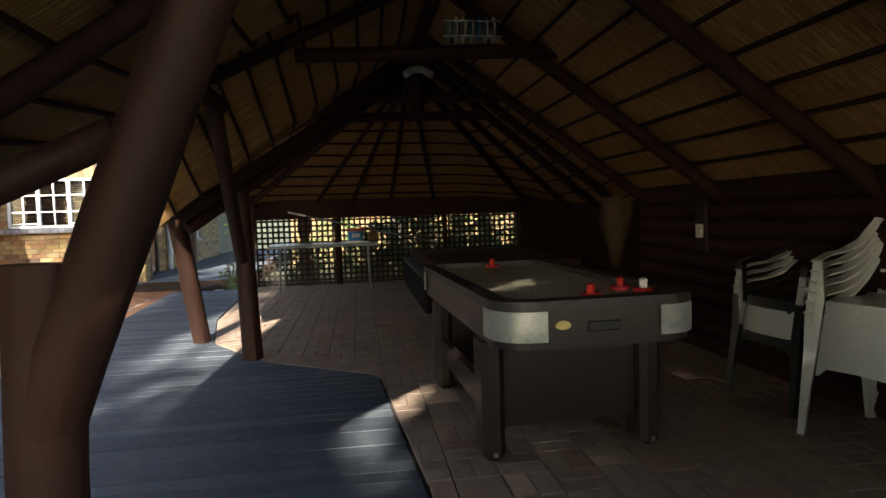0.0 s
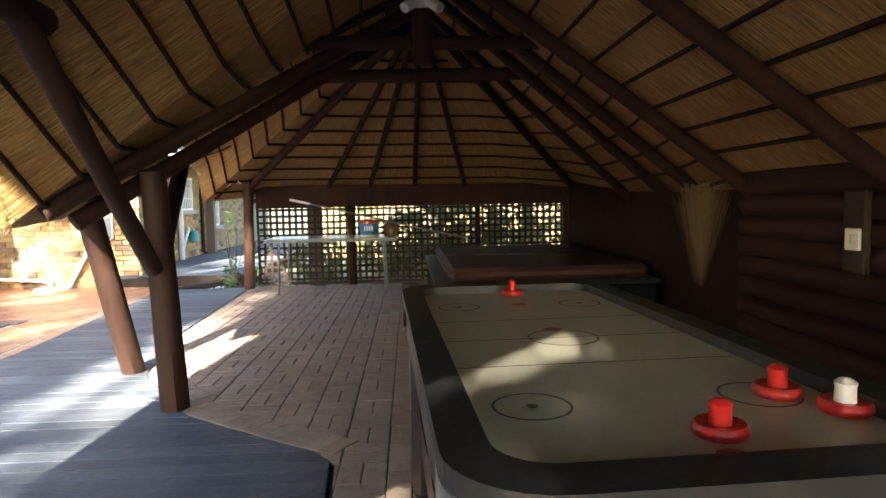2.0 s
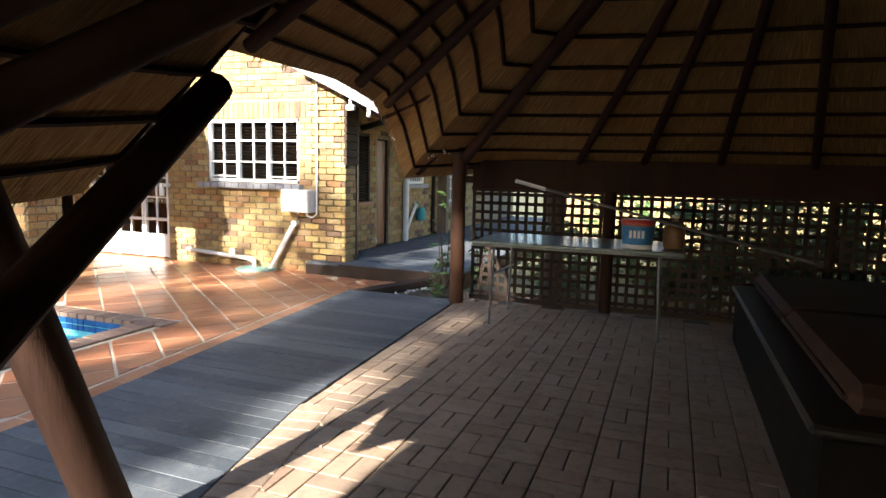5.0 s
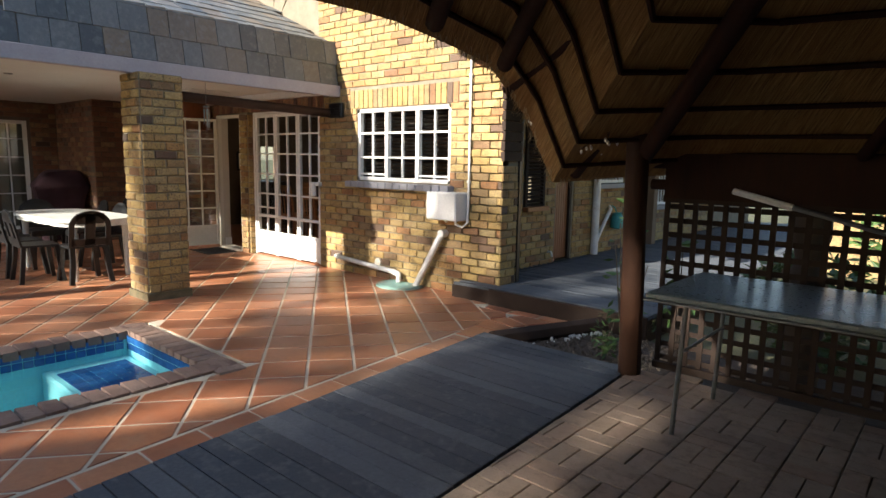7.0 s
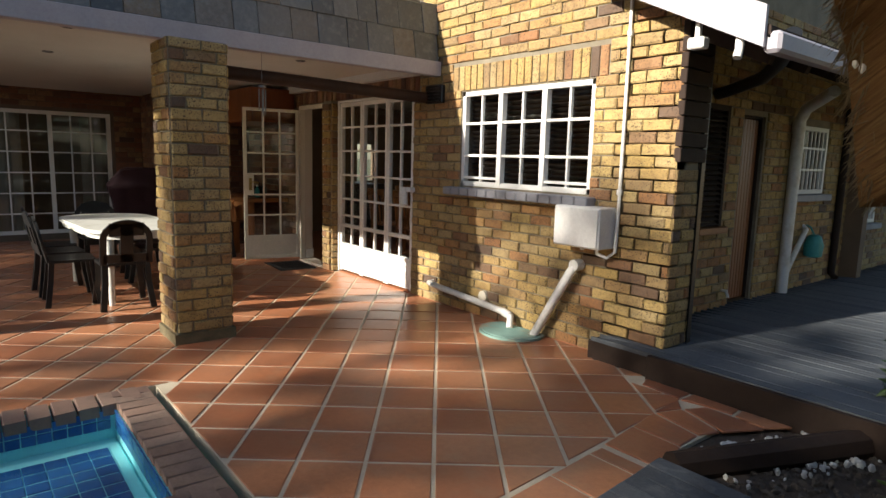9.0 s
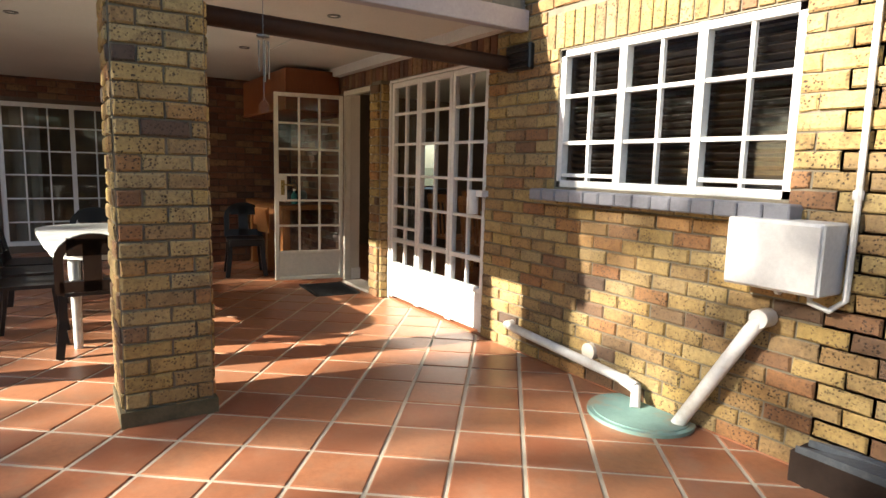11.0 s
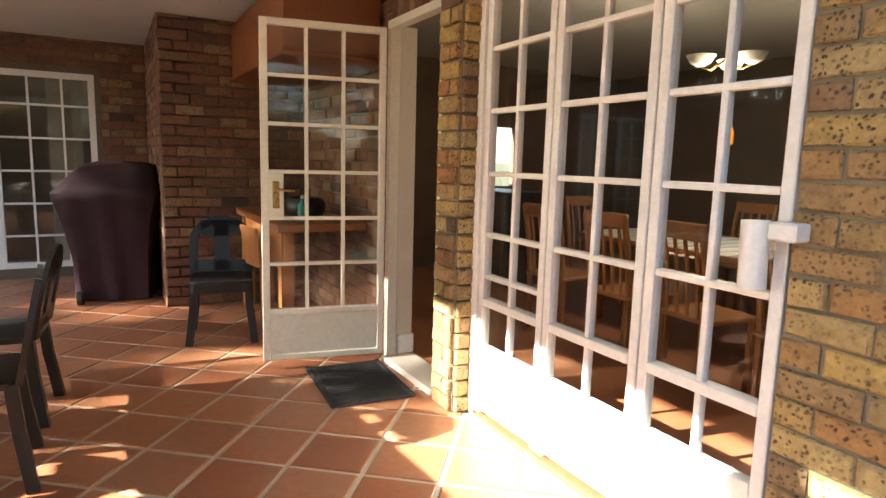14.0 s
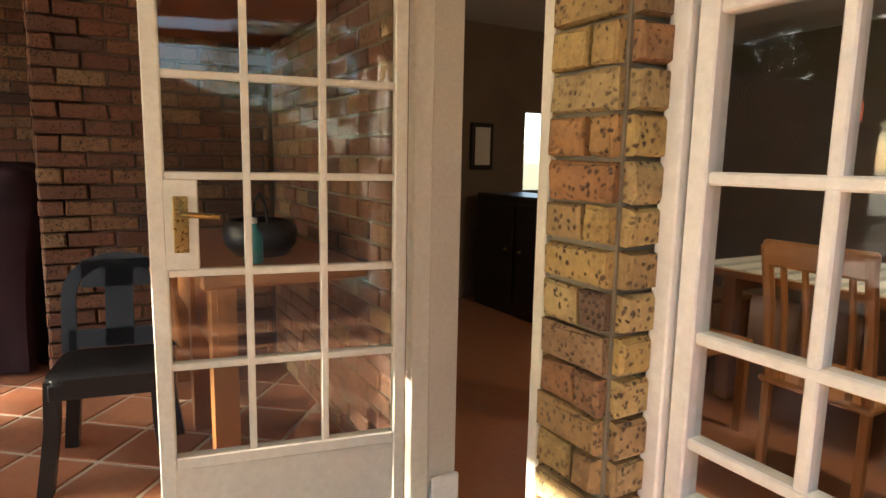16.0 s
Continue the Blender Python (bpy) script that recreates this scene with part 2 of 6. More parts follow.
def thing(name, label, category, group="", kind="", at=None):
    ob = new(name)
    ob.empty_display_size = 0.1
    if at is not None:
        ob.matrix_world = at
    return tagged(ob, label, category, group, kind)


def solid(name, bm, material, label, category="", group="", kind="structure", smooth=False):
    return tagged(part(name, bm, material, None, smooth=smooth), label, category or name.split("_")[0], group, kind)


def add_box(bm, lo, hi, m=None, chamfer=0.0):
    x0, y0, z0 = lo
    x1, y1, z1 = hi
    c = min(chamfer, abs(x1 - x0) / 3, abs(y1 - y0) / 3, abs(z1 - z0) / 3)
    vs = [bm.verts.new((x, y, z)) for z in (z0, z1) for x, y in ((x0, y0), (x1, y0), (x1, y1), (x0, y1))]
    fs = [bm.faces.new([vs[i] for i in f]) for f in ((3, 2, 1, 0), (4, 5, 6, 7), (0, 1, 5, 4), (1, 2, 6, 5), (2, 3, 7, 6), (3, 0, 4, 7))]
    if c > 0.0005:
        es = list({e for f in fs for e in f.edges})
        r = bmesh.ops.bevel(bm, geom=es, offset=c, segments=1, affect='EDGES')
        vs = list({v for f in r["faces"] for v in f.verts} | {v for v in vs if v.is_valid})
    if m is not None:
        for v in vs:
            v.co = m @ v.co
    return vs


def box(lo, hi, m=None, chamfer=0.0):
    bm = bmesh.new()
    add_box(bm, lo, hi, m, chamfer)
    return bm


def add_log(bm, a, b, r0, r1=None, seg=10, rings=7, wobble=0.06, bend=0.0):
    """A rough round pole from a to b."""
    r1 = r0 if r1 is None else r1
    a, b = Vector(a), Vector(b)
    d = (b - a).normalized()
    u = d.orthogonal().normalized()
    w = d.cross(u)
    off = random.uniform(0, 100)
    rows = []
    for i in range(rings + 1):
        s = i / rings
        c = a.lerp(b, s) + u * (bend * math.sin(math.pi * s))
        row = []
        for k in range(seg):
            ang = 2 * math.pi * k / seg
            rr = (r0 + (r1 - r0) * s) * (1 + wobble * noise.noise(Vector((math.cos(ang) * 1.3 + off, math.sin(ang) * 1.3, s * 6))))
            row.append(bm.verts.new(c + (u * math.cos(ang) + w * math.sin(ang)) * rr))
        rows.append(row)
    for p, q in zip(rows, rows[1:]):
        for k in range(seg):
            bm.faces.new((p[k], p[(k + 1) % seg], q[(k + 1) % seg], q[k]))
    bm.faces.new(rows[0][::-1])
    bm.faces.new(rows[-1])


def log_bm(*args, **kw):
    bm = bmesh.new()
    add_log(bm, *args, **kw)
    return bm


def add_tube(bm, pts, r, seg=8):
    """A pipe through the points."""
    pts = [Vector(p) for p in pts]
    rows = []
    ref = None
    for i, p in enumerate(pts):
        d = (pts[min(i + 1, len(pts) - 1)] - pts[max(i - 1, 0)]).normalized()
        u = d.orthogonal().normalized() if ref is None else (ref - d * ref.dot(d)).normalized()
        ref = u
        w = d.cross(u)
        rows.append([bm.verts.new(p + (u * math.cos(2 * math.pi * k / seg) + w * math.sin(2 * math.pi * k / seg)) * r) for k in range(seg)])
    for p, q in zip(rows, rows[1:]):
        for k in range(seg):
            bm.faces.new((p[k], p[(k + 1) % seg], q[(k + 1) % seg], q[k]))
    bm.faces.new(rows[0][::-1])
    bm.faces.new(rows[-1])


def tube(pts, r, seg=8):
    bm = bmesh.new()
    add_tube(bm, pts, r, seg)
    return bm


def add_lathe(bm, profile, centre=(0, 0, 0), seg=20):
    """Turned shape from (radius, height) pairs."""
    rows = []
    for r, z in profile:
        rows.append([bm.verts.new((centre[0] + r * math.cos(2 * math.pi * k / seg), centre[1] + r * math.sin(2 * math.pi * k / seg), centre[2] + z)) for k in range(seg)])
    for p, q in zip(rows, rows[1:]):
        for k in range(seg):
            bm.faces.new((p[k], p[(k + 1) % seg], q[(k + 1) % seg], q[k]))
    bm.faces.new(rows[0][::-1])
    bm.faces.new(rows[-1])


def lathe(profile, centre=(0, 0, 0), seg=20):
    bm = bmesh.new()
    add_lathe(bm, profile, centre, seg)
    return bm


def prism(outline, z0, z1):
    """An upright block over a plan outline."""
    bm = bmesh.new()
    lo = [bm.verts.new((x, y, z0)) for x, y in outline]
    hi = [bm.verts.new((x, y, z1)) for x, y in outline]
    n = len(outline)
    for i in range(n):
        bm.faces.new((lo[i], lo[(i + 1) % n], hi[(i + 1) % n], hi[i]))
    bm.faces.new(hi)
    bm.faces.new(lo[::-1])
    return bm


def ring(o, i, z0, z1):
    bm = bmesh.new()
    n = len(o)
    lv = [[bm.verts.new((*p, z)) for p in line] for line, z in ((o, z0), (o, z1), (i, z1), (i, z0))]
    for a, b in ((0, 1), (1, 2), (2, 3), (3, 0)):
        for k in range(n):
            bm.faces.new((lv[a][k], lv[a][(k + 1) % n], lv[b][(k + 1) % n], lv[b][k]))
    return bm


def rounded(w, d, r, n=6):
    pts = []
    for cx, cy, a0 in ((w - r, d - r, 0), (-w + r, d - r, 90), (-w + r, -d + r, 180), (w - r, -d + r, 270)):
        for k in range(n + 1):
            a = radians(a0 + 90 * k / n)
            pts.append((cx + r * math.cos(a), cy + r * math.sin(a)))
    return pts


def wall_bm(axis, at, back, a0, a1, z0, z1, holes=()):
    """A thick wall along x or y: from its face at to back, with rectangular holes (a0, a1, z0, z1) right through."""
    bm = bmesh.new()
    cuts = sorted({a0, a1, *[h[0] for h in holes], *[h[1] for h in holes]})
    cuts = [c for c in cuts if a0 <= c <= a1]
    for c0, c1 in zip(cuts, cuts[1:]):
        spans, z = [], z0
        for h in sorted((h for h in holes if h[0] <= c0 and h[1] >= c1), key=lambda h: h[2]):
            if h[2] > z:
                spans.append((z, h[2]))
            z = max(z, h[3])
        if z < z1:
            spans.append((z, z1))
        for s0, s1 in spans:
            if axis == "x":
                add_box(bm, (c0, min(at, back), s0), (c1, max(at, back), s1))
            else:
                add_box(bm, (min(at, back), c0, s0), (max(at, back), c1, s1))
    return bm

# ---- ground, patio, deck ----
POOL = (-5.87, -4.62, 5.0, 9.43)          # water, inside the coping
COPE = (-6.07, -4.38, 4.8, 9.7)
DECK_W = [(-3.2, -2.0), (-3.2, 7.7), (-3.5, 11.32)]
DECK_E = [(-0.1, -2.0), (-0.12, 3.2), (-0.27, 5.2), (-0.6, 5.42), (-1.2, 5.87), (-1.78, 6.75), (-2.07, 8.2), (-2.22, 11.32)]


def along(line, y):
    for (x0, y0), (x1, y1) in zip(line, line[1:]):
        if y0 <= y <= y1:
            return x0 + (x1 - x0) * (y - y0) / (y1 - y0)
    return line[-1][0] if y > line[-1][1] else line[0][0]


def sheet_with_hole(x0, x1, y0, y1, hole, z):
    bm = bmesh.new()
    hx0, hx1, hy0, hy1 = hole
    for a0, a1, b0, b1 in ((x0, hx0, y0, y1), (hx1, x1, y0, y1), (hx0, hx1, y0, hy0), (hx0, hx1, hy1, y1)):
        bm.faces.new([bm.verts.new(p) for p in ((a0, b0, z), (a1, b0, z), (a1, b1, z), (a0, b1, z))])
    return bm


solid("ground", sheet_with_hole(-600, 600, -600, 600, COPE, -0.07), "ground", "dry patchy garden soil and lawn around the house", "ground")
bm = bmesh.new()
for a0, a1, b0, b1 in ((-14.3, COPE[0], 2.0, 12.9), (COPE[1] - 0.07, -3.22, 2.0, 11.4), (COPE[1] - 0.07, -3.6, 11.4, 12.66), (COPE[0], COPE[1] - 0.07, COPE[3], 12.9)):
    add_box(bm, (a0, b0, -0.1), (a1, b1, -0.006))
solid("patio_slab", bm, "grout", "sandy cement bed with joints between patio tiles", "patio")

bm = bmesh.new()
px0, px1, py0, py1 = POOL
for lo, hi in (((px0 - 0.2, py0, -1.2), (px0, py1, -0.03)), ((px1, py0, -1.2), (px1 + 0.2, py1, -0.03)), ((px0 - 0.2, py1, -1.2), (px1 + 0.2, py1 + 0.2, -0.03)),
               ((px0 - 0.2, py0 - 0.2, -1.2), (px1 + 0.2, py0, -0.03)), ((px0, py0, -1.25), (px1, py1, -1.1))):
    add_box(bm, lo, hi)
solid("pool_shell", bm, "pool_paint", "turquoise plastered swimming pool shell", "pool")
solid("pool_step", box((px0 + 0.002, 8.79, -1.1), (-4.98, py1 - 0.002, -0.19), chamfer=0.015), "pool_paint", "submerged entry step with blue tiles", "step")
m_water = glass("pool_water", (0.86, 0.98, 0.98))
nt = m_water.node_tree
for n in nt.nodes:
    if n.bl_idname == "ShaderNodeBsdfGlossy":
        nt.links.new(bump(nt, noise_tex(nt, 3.5, 2.0, 0.5), 0.08, 0.02), n.inputs["Normal"])
MAT["water"] = m_water
bm = bmesh.new()
bm.faces.new([bm.verts.new(q) for q in ((px0, py0, -0.13), (px1, py0, -0.13), (px1, py1, -0.13), (px0, py1, -0.13))])
w = solid("water", bm, "water", "clear turquoise pool water with soft ripples", "water")
w.visible_shadow = False

solid("deck_frame", prism(DECK_W + DECK_E[::-1], -0.06, 0.07), "lattice", "dark timber joists under the deck boards", "deck")
solid("lapa_floor", prism(DECK_E + [(2.9, 11.6), (2.9, -2.0)], -0.06, 0.085), "sand", "sand bed under the brick pavers", "floor")

# ---- thatched roof ----
RIDGE_X, RIDGE_Z = 0.25, 2.97
ROOF = [(0.4, (-2.0, 0.4, 1.3)), (3.0, (-2.0, 2.6, 1.3)), (4.1, (-1.95, 3.85, 1.42)), (4.6, (-1.95, 4.3, 1.93)), (5.0, (-1.95, 4.75, 1.83)), (5.3, (-1.95, 5.05, 1.65)), (6.0, (-1.9, 5.5, 1.2)),
        (6.5, (-2.05, 6.3, 1.24)), (6.8, (-2.15, 6.95, 1.32)), (7.0, (-2.3, 7.72, 2.0)), (7.3, (-2.5, 9.3, 2.07)), (7.45, (-2.58, 10.05, 2.0)), (7.55, (-2.63, 10.5, 1.75)),
        (7.6, (-2.7, 10.95, 1.36)), (7.6, (-2.2, 11.75, 1.42)), (7.6, (-1.2, 11.93, 1.42)), (7.6, (0.3, 11.95, 1.42)), (7.6, (1.8, 11.9, 1.4)), (7.6, (2.9, 11.75, 1.3)),
        (7.5, (3.0, 9.2, 1.02)), (6.8, (2.9, 7.4, 1.05)), (6.3, (2.75, 6.3, 1.17)), (3.0, (2.75, 3.0, 1.17)), (0.4, (2.75, 0.4, 1.17))]


def roof_line(s):
    """Ridge and eave points at position s (0 to the last index) round the roof."""
    i = min(int(s), len(ROOF) - 2)
    f = s - i
    f = f * f * (3 - 2 * f) * 0.5 + f * 0.5
    (y0, e0), (y1, e1) = ROOF[i], ROOF[i + 1]
    return Vector((RIDGE_X, y0 + (y1 - y0) * f, RIDGE_Z)), Vector(e0).lerp(Vector(e1), f)


def roof_point(s, v, lift=0.0):
    r, e = roof_line(s)
    p = r.lerp(e, v)
    p.z += lift
    return p


def reed(name, dark, light, rough=0.9):
    m, nt, p = nodes_of(name)
    uv = nt.nodes.new("ShaderNodeUVMap").outputs[0]
    fine = noise_tex(nt, 1.0, 4.0, 0.7, uv, stretch=(95, 5, 1))
    mid = noise_tex(nt, 1.0, 4.0, 0.6, uv, stretch=(22, 2.2, 1))
    wide = noise_tex(nt, 1.0, 4.0, 0.6, uv, stretch=(1.3, 1.6, 1))
    col = ramp(nt, fine, [(0.36, tuple(c * 0.4 for c in dark)), (0.64, light)])
    col = mix(nt, ramp(nt, mid, [(0.35, (0.0,) * 3), (0.65, (0.7,) * 3)]), col, dark)
    col = mix(nt, ramp(nt, wide, [(0.35, (0.0,) * 3), (0.7, (0.6,) * 3)]), col, (dark[0] * 0.8, dark[1] * 0.66, dark[2] * 0.6))
    nt.links.new(col, p.inputs["Base Color"])
    p.inputs["Roughness"].default_value = rough
    p.inputs["Specular IOR Level"].default_value = 0.2
    nt.links.new(bump(nt, fine, 0.9, 0.012), p.inputs["Normal"])
    return m


MAT["reed"] = reed("thatch_reed_uv", (0.26, 0.145, 0.052), (0.6, 0.39, 0.15))


def thatch_roof():
    n, rows, thick = (len(ROOF) - 1) * 6, 14, 0.24
    me = bpy.data.meshes.new("thatch")
    verts, faces, uvs = [], [], []
    u_run, last = [0.0], None
    for i in range(n + 1):
        e = roof_line(i / 6)[1]
        if last is not None:
            u_run.append(u_run[-1] + (e - last).length)
        last = e
    for i in range(n + 1):
        s = i / 6
        for j in range(rows + 1):
            v = j / rows
            q = roof_point(s, v)
            q.z += 0.012 * noise.noise(Vector((q.x * 2.5, q.y * 2.5, 1.0)))
            verts.append(q)
        for j in range(rows + 1):
            v = j / rows
            verts.append(roof_point(s, 0.985 * v + 0.0, thick * (1.0 if v > 0.02 else 1.2)))
    w = 2 * (rows + 1)
    for i in range(n):
        a, b = i * w, (i + 1) * w
        for j in range(rows):
            faces.append((a + j, b + j, b + j + 1, a + j + 1))
            uvs.append([(u_run[i], j / rows * 3), (u_run[i + 1], j / rows * 3), (u_run[i + 1], (j + 1) / rows * 3), (u_run[i], (j + 1) / rows * 3)])
            c, d = a + rows + 1 + j, b + rows + 1 + j
            faces.append((c, c + 1, d + 1, d))
            uvs.append([(u_run[i], j / rows * 3), (u_run[i], (j + 1) / rows * 3), (u_run[i + 1], (j + 1) / rows * 3), (u_run[i + 1], j / rows * 3)])
        faces.append((a + rows, b + rows, b + w - 1, a + w - 1))
        uvs.append([(u_run[i], 3.0), (u_run[i + 1], 3.0), (u_run[i + 1], 3.3), (u_run[i], 3.3)])
    me.from_pydata([tuple(v) for v in verts], [], faces)
    layer = me.uv_layers.new(name="uv")
    k = 0
    for f in uvs:
        for c in f:
            layer.data[k].uv = c
            k += 1
    me.materials.append(MAT["reed"])
    me.update()
    return me


roof = new("thatch_roof", thatch_roof())
tagged(roof, "steep golden brown thatched roof with dark poles beneath", "roof", kind="structure")

# frayed reed ends along the eave
verts, faces = [], []
random.seed(5)
for k in range(9000):
    s = random.uniform(1.6, 14.2)
    r, e = roof_line(s)
    out = (e - r).normalized()
    base = e + Vector((0, 0, random.uniform(0.0, 0.24))) + out * random.uniform(-0.1, 0.0)
    tip = base + out * random.uniform(0.03, 0.09) + Vector((random.uniform(-.03, .03), random.uniform(-.03, .03), random.uniform(-0.06, 0.015)))
    side = out.cross(Vector((0, 0, 1))).normalized() * random.uniform(0.002, 0.005)
    up = Vector((0, 0, random.uniform(0.003, 0.006)))
    i = len(verts)
    verts += [base - side, base + side, base + up, tip]
    faces += [(i, i + 1, i + 3), (i + 1, i + 2, i + 3), (i + 2, i, i + 3)]
me = bpy.data.meshes.new("thatch_fringe")
me.from_pydata([tuple(v) for v in verts], [], faces)
me.materials.append(MAT["thatch_cut"])
tagged(new("thatch_fringe", me), "frayed straw ends along the thatch eave", "thatch", kind="stuff")

frame_ob = thing("roof_frame", "dark round poles carrying the thatched roof", "roof frame", kind="structure")


def pole(name, a, b, r0, r1=None, mat="log", **kw):
    return part(name, log_bm(a, b, r0, r1, **kw), mat, frame_ob, smooth=True)


# rafters (position round the roof, thickness)
for s, r in ((1.0, .05), (0.55, .05), (3.6, .045), (9.2, .04), (10.3, .04), (11.2, .04), (19.7, .05), (20.3, .05), (19.1, .045), (21.0, .055), (21.4, .055), (21.76, .055), (22.2, .055), (22.5, .055)):
    pole("rafter", roof_point(s, 0.02, -r - 0.03), roof_point(s, 0.93, -r - 0.03), r * 0.85, r)
for s, r, v0 in ((13.55, .05, 0.02), (14.95, .034, 0.12), (15.45, .034, 0.06), (15.9, .034, 0.03), (16.5, .034, 0.06), (18.0, .05, 0.02)):
    pole("hip_rafter", roof_point(s, v0, -r - 0.03), roof_point(s, 0.9, -r - 0.03), r * 0.85, r)
pole("ridge_pole", (RIDGE_X, 1.0, RIDGE_Z - 0.08), (RIDGE_X, 7.6, RIDGE_Z - 0.08), 0.05)
# laths round the roof
for j in range(11):
    v = 0.1 + 0.082 * j
    bm = bmesh.new()
    for i in range(len(ROOF) - 1):
        if i in (17,) and v < 0.2:
            continue
        for f in range(3):
            a, b = roof_point(i + f / 3, v, -0.02), roof_point(i + (f + 1) / 3, v, -0.02)
            if (a - b).length > 0.03:
                add_log(bm, a, b + (b - a) * 0.02, 0.014, 0.013, seg=6, rings=2, wobble=0.3)
    part("lath", bm, "log", frame_ob, smooth=True)
# principal poles, tie beams, braces
pole("principal", (-1.78, 5.62, 1.28), (0.2, 7.35, 2.84), 0.055, 0.05, "log_worn")
pole("principal", (-1.72, 5.8, 1.22), (0.16, 7.55, 2.76), 0.055, 0.045)
pole("tie_beam", (-0.72, 7.5, 2.34), (1.2, 7.5, 2.36), 0.055)
pole("tie_beam", (-0.62, 6.75, 2.42), (1.18, 6.75, 2.42), 0.05)
pole("tie_beam", (-0.75, 4.95, 2.36), (1.2, 5.0, 2.42), 0.05)
pole("king_post", (0.24, 6.72, 2.26), (0.24, 6.72, 2.9), 0.07)
pole("wall_plate", (-1.22, 1.0, 2.0), (-1.21, 4.72, 1.99), 0.06)
pole("end_plate", (-2.3, 11.42, 1.52), (2.7, 11.42, 1.5), 0.055)
pole("end_plate", (-2.2, 11.4, 1.36), (2.7, 11.4, 1.34), 0.035)
pole("side_plate", (2.36, 0.9, 1.42), (2.4, 6.5, 1.42), 0.06)
pole("eave_pole", (-2.55, 10.98, 1.43), (-1.95, 10.4, 1.8), 0.045)
pole("eave_pole", (-2.62, 10.3, 1.9), (-1.7, 9.7, 2.1), 0.04)
pole("post", (-1.08, 2.1, 0.1), (-1.05, 2.12, 1.2), 0.085, 0.08, "log_worn")
pole("post", (-1.06, 2.11, 0.85), (-0.6, 2.0, 1.9), 0.078, 0.07, "log_worn")
pole("brace", (-1.9, 2.35, 1.1), (-1.0, 2.45, 1.52), 0.05, 0.05, "log_worn")
pole("post", (-1.3, 5.98, 0.1), (-1.33, 5.92, 1.5), 0.085, 0.072, "log_worn")
pole("brace", (-1.33, 5.86, 0.95), (-1.21, 4.55, 2.0), 0.05, 0.05, "log_worn")
pole("brace", (-1.34, 5.98, 1.0), (-1.5, 6.9, 1.66), 0.055, 0.05)
pole("post", (-1.92, 6.85, 0.1), (-2.02, 6.4, 1.62), 0.085, 0.08, "log_worn")
pole("post", (-2.2, 11.22, 0.1), (-2.02, 10.7, 1.9), 0.075, 0.065, "log_worn")
pole("post", (2.5, 11.4, 0.1), (2.5, 11.4, 1.5), 0.07)

# ---- log wall and lattice of the lapa ----
logs = thing("wall_log", "dark red stained horizontal half-log wall", "wall", kind="structure")
for i in range(10):
    z = 0.16 + i * 0.135
    part("log", log_bm((2.42, 0.45, z), (2.42, 6.36, z), 0.075, 0.075, seg=12, rings=12, wobble=0.05), "log_wall", logs, smooth=True)
solid("wall_east", box((2.5, 0.4, 0.0), (2.62, 11.6, 1.6)), "log", "dark stained boarding closing the lapa side", "wall")

# unseen low wall, added to cut the light from the open south end
solid("wall_south", prism([(-0.6, 0.25), (2.62, 0.25), (2.62, 0.35), (-0.6, 0.35)], 0.0, 0.8), "log", "low dark boarding added out of view to cut light into the lapa", "wall")
lattice = thing("lattice_fence", "dark brown square wooden lattice between round posts", "fence", kind="structure")
L0, L1, LY = (-2.12, 11.42), (2.62, 11.42), 11.42
part("lattice_post", log_bm((-0.73, 11.42, 0.1), (-0.73, 11.42, 1.5), 0.06), "log", lattice, smooth=True)
part("lattice_post", log_bm((1.15, 11.5, 0.1), (1.15, 11.5, 1.5), 0.045), "log", lattice, smooth=True)
part("valance", box((-2.1, 11.36, 1.275), (2.6, 11.39, 1.56)), "log", lattice)
for z in (0.14, 1.27):
    part("rail", box((-2.12, 11.4, z - 0.025), (2.6, 11.44, z + 0.02)), "lattice", lattice)
n_up = 52
slat_me = None
for i in range(n_up):
    x = -2.1 + i * 4.7 / (n_up - 1)
    ob = part("slat", box((-0.017, -0.005, 0), (0.017, 0.005, 1.14)), "lattice", lattice) if slat_me is None else new("slat", slat_me)
    slat_me = ob.data
    ob.parent = lattice
    ob.location = (x, 11.435, 0.12)
slat_me = None
for i in range(12):
    ob = part("slat", box((-2.1, -0.005, -0.017), (2.6, 0.005, 0.017)), "lattice", lattice) if slat_me is None else new("slat", slat_me)
    slat_me = ob.data
    ob.parent = lattice
    ob.location = (0, 11.445, 0.19 + i * 0.0935)

# ---- house ----
FRONT, SIDE = 12.65, -4.32
WIN = (-6.62, -5.05, 1.23, 2.12)
SCREEN = (-9.17, -7.395, -0.05, 2.17)
DOOR = (-10.0, -9.3, -0.05, 2.12)


def setting(name, bm, mat, label, smooth=False):
    return tagged(part(name, bm, mat, None, smooth=smooth), label, name.split("_")[0], kind="structure")


wall_front = setting("wall_front", wall_bm("x", FRONT + 0.012, 12.77, -12.2, SIDE - 0.012, -0.05, 4.4, (WIN, SCREEN, DOOR)), "mortar", "speckled yellow-brown face-brick house wall")
wall_side = setting("wall_side", wall_bm("y", -4.812, -5.05, 12.95, 24.0, -0.05, 4.2, ((13.84, 14.23, 0.98, 1.98), (14.58, 15.02, 0.0, 1.97), (15.76, 16.6, 1.21, 1.94), (17.5, 18.5, 0.8, 1.6))), "mortar", "face-brick side wall along the walkway")
wall_corner = setting("wall_corner", wall_bm("y", SIDE - 0.012, -4.85, 12.65 + 0.012, 12.95, -0.05, 2.6), "mortar", "brick corner pier of the house wall")
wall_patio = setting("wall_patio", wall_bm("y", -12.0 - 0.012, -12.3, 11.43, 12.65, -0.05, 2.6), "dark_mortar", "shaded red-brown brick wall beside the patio")
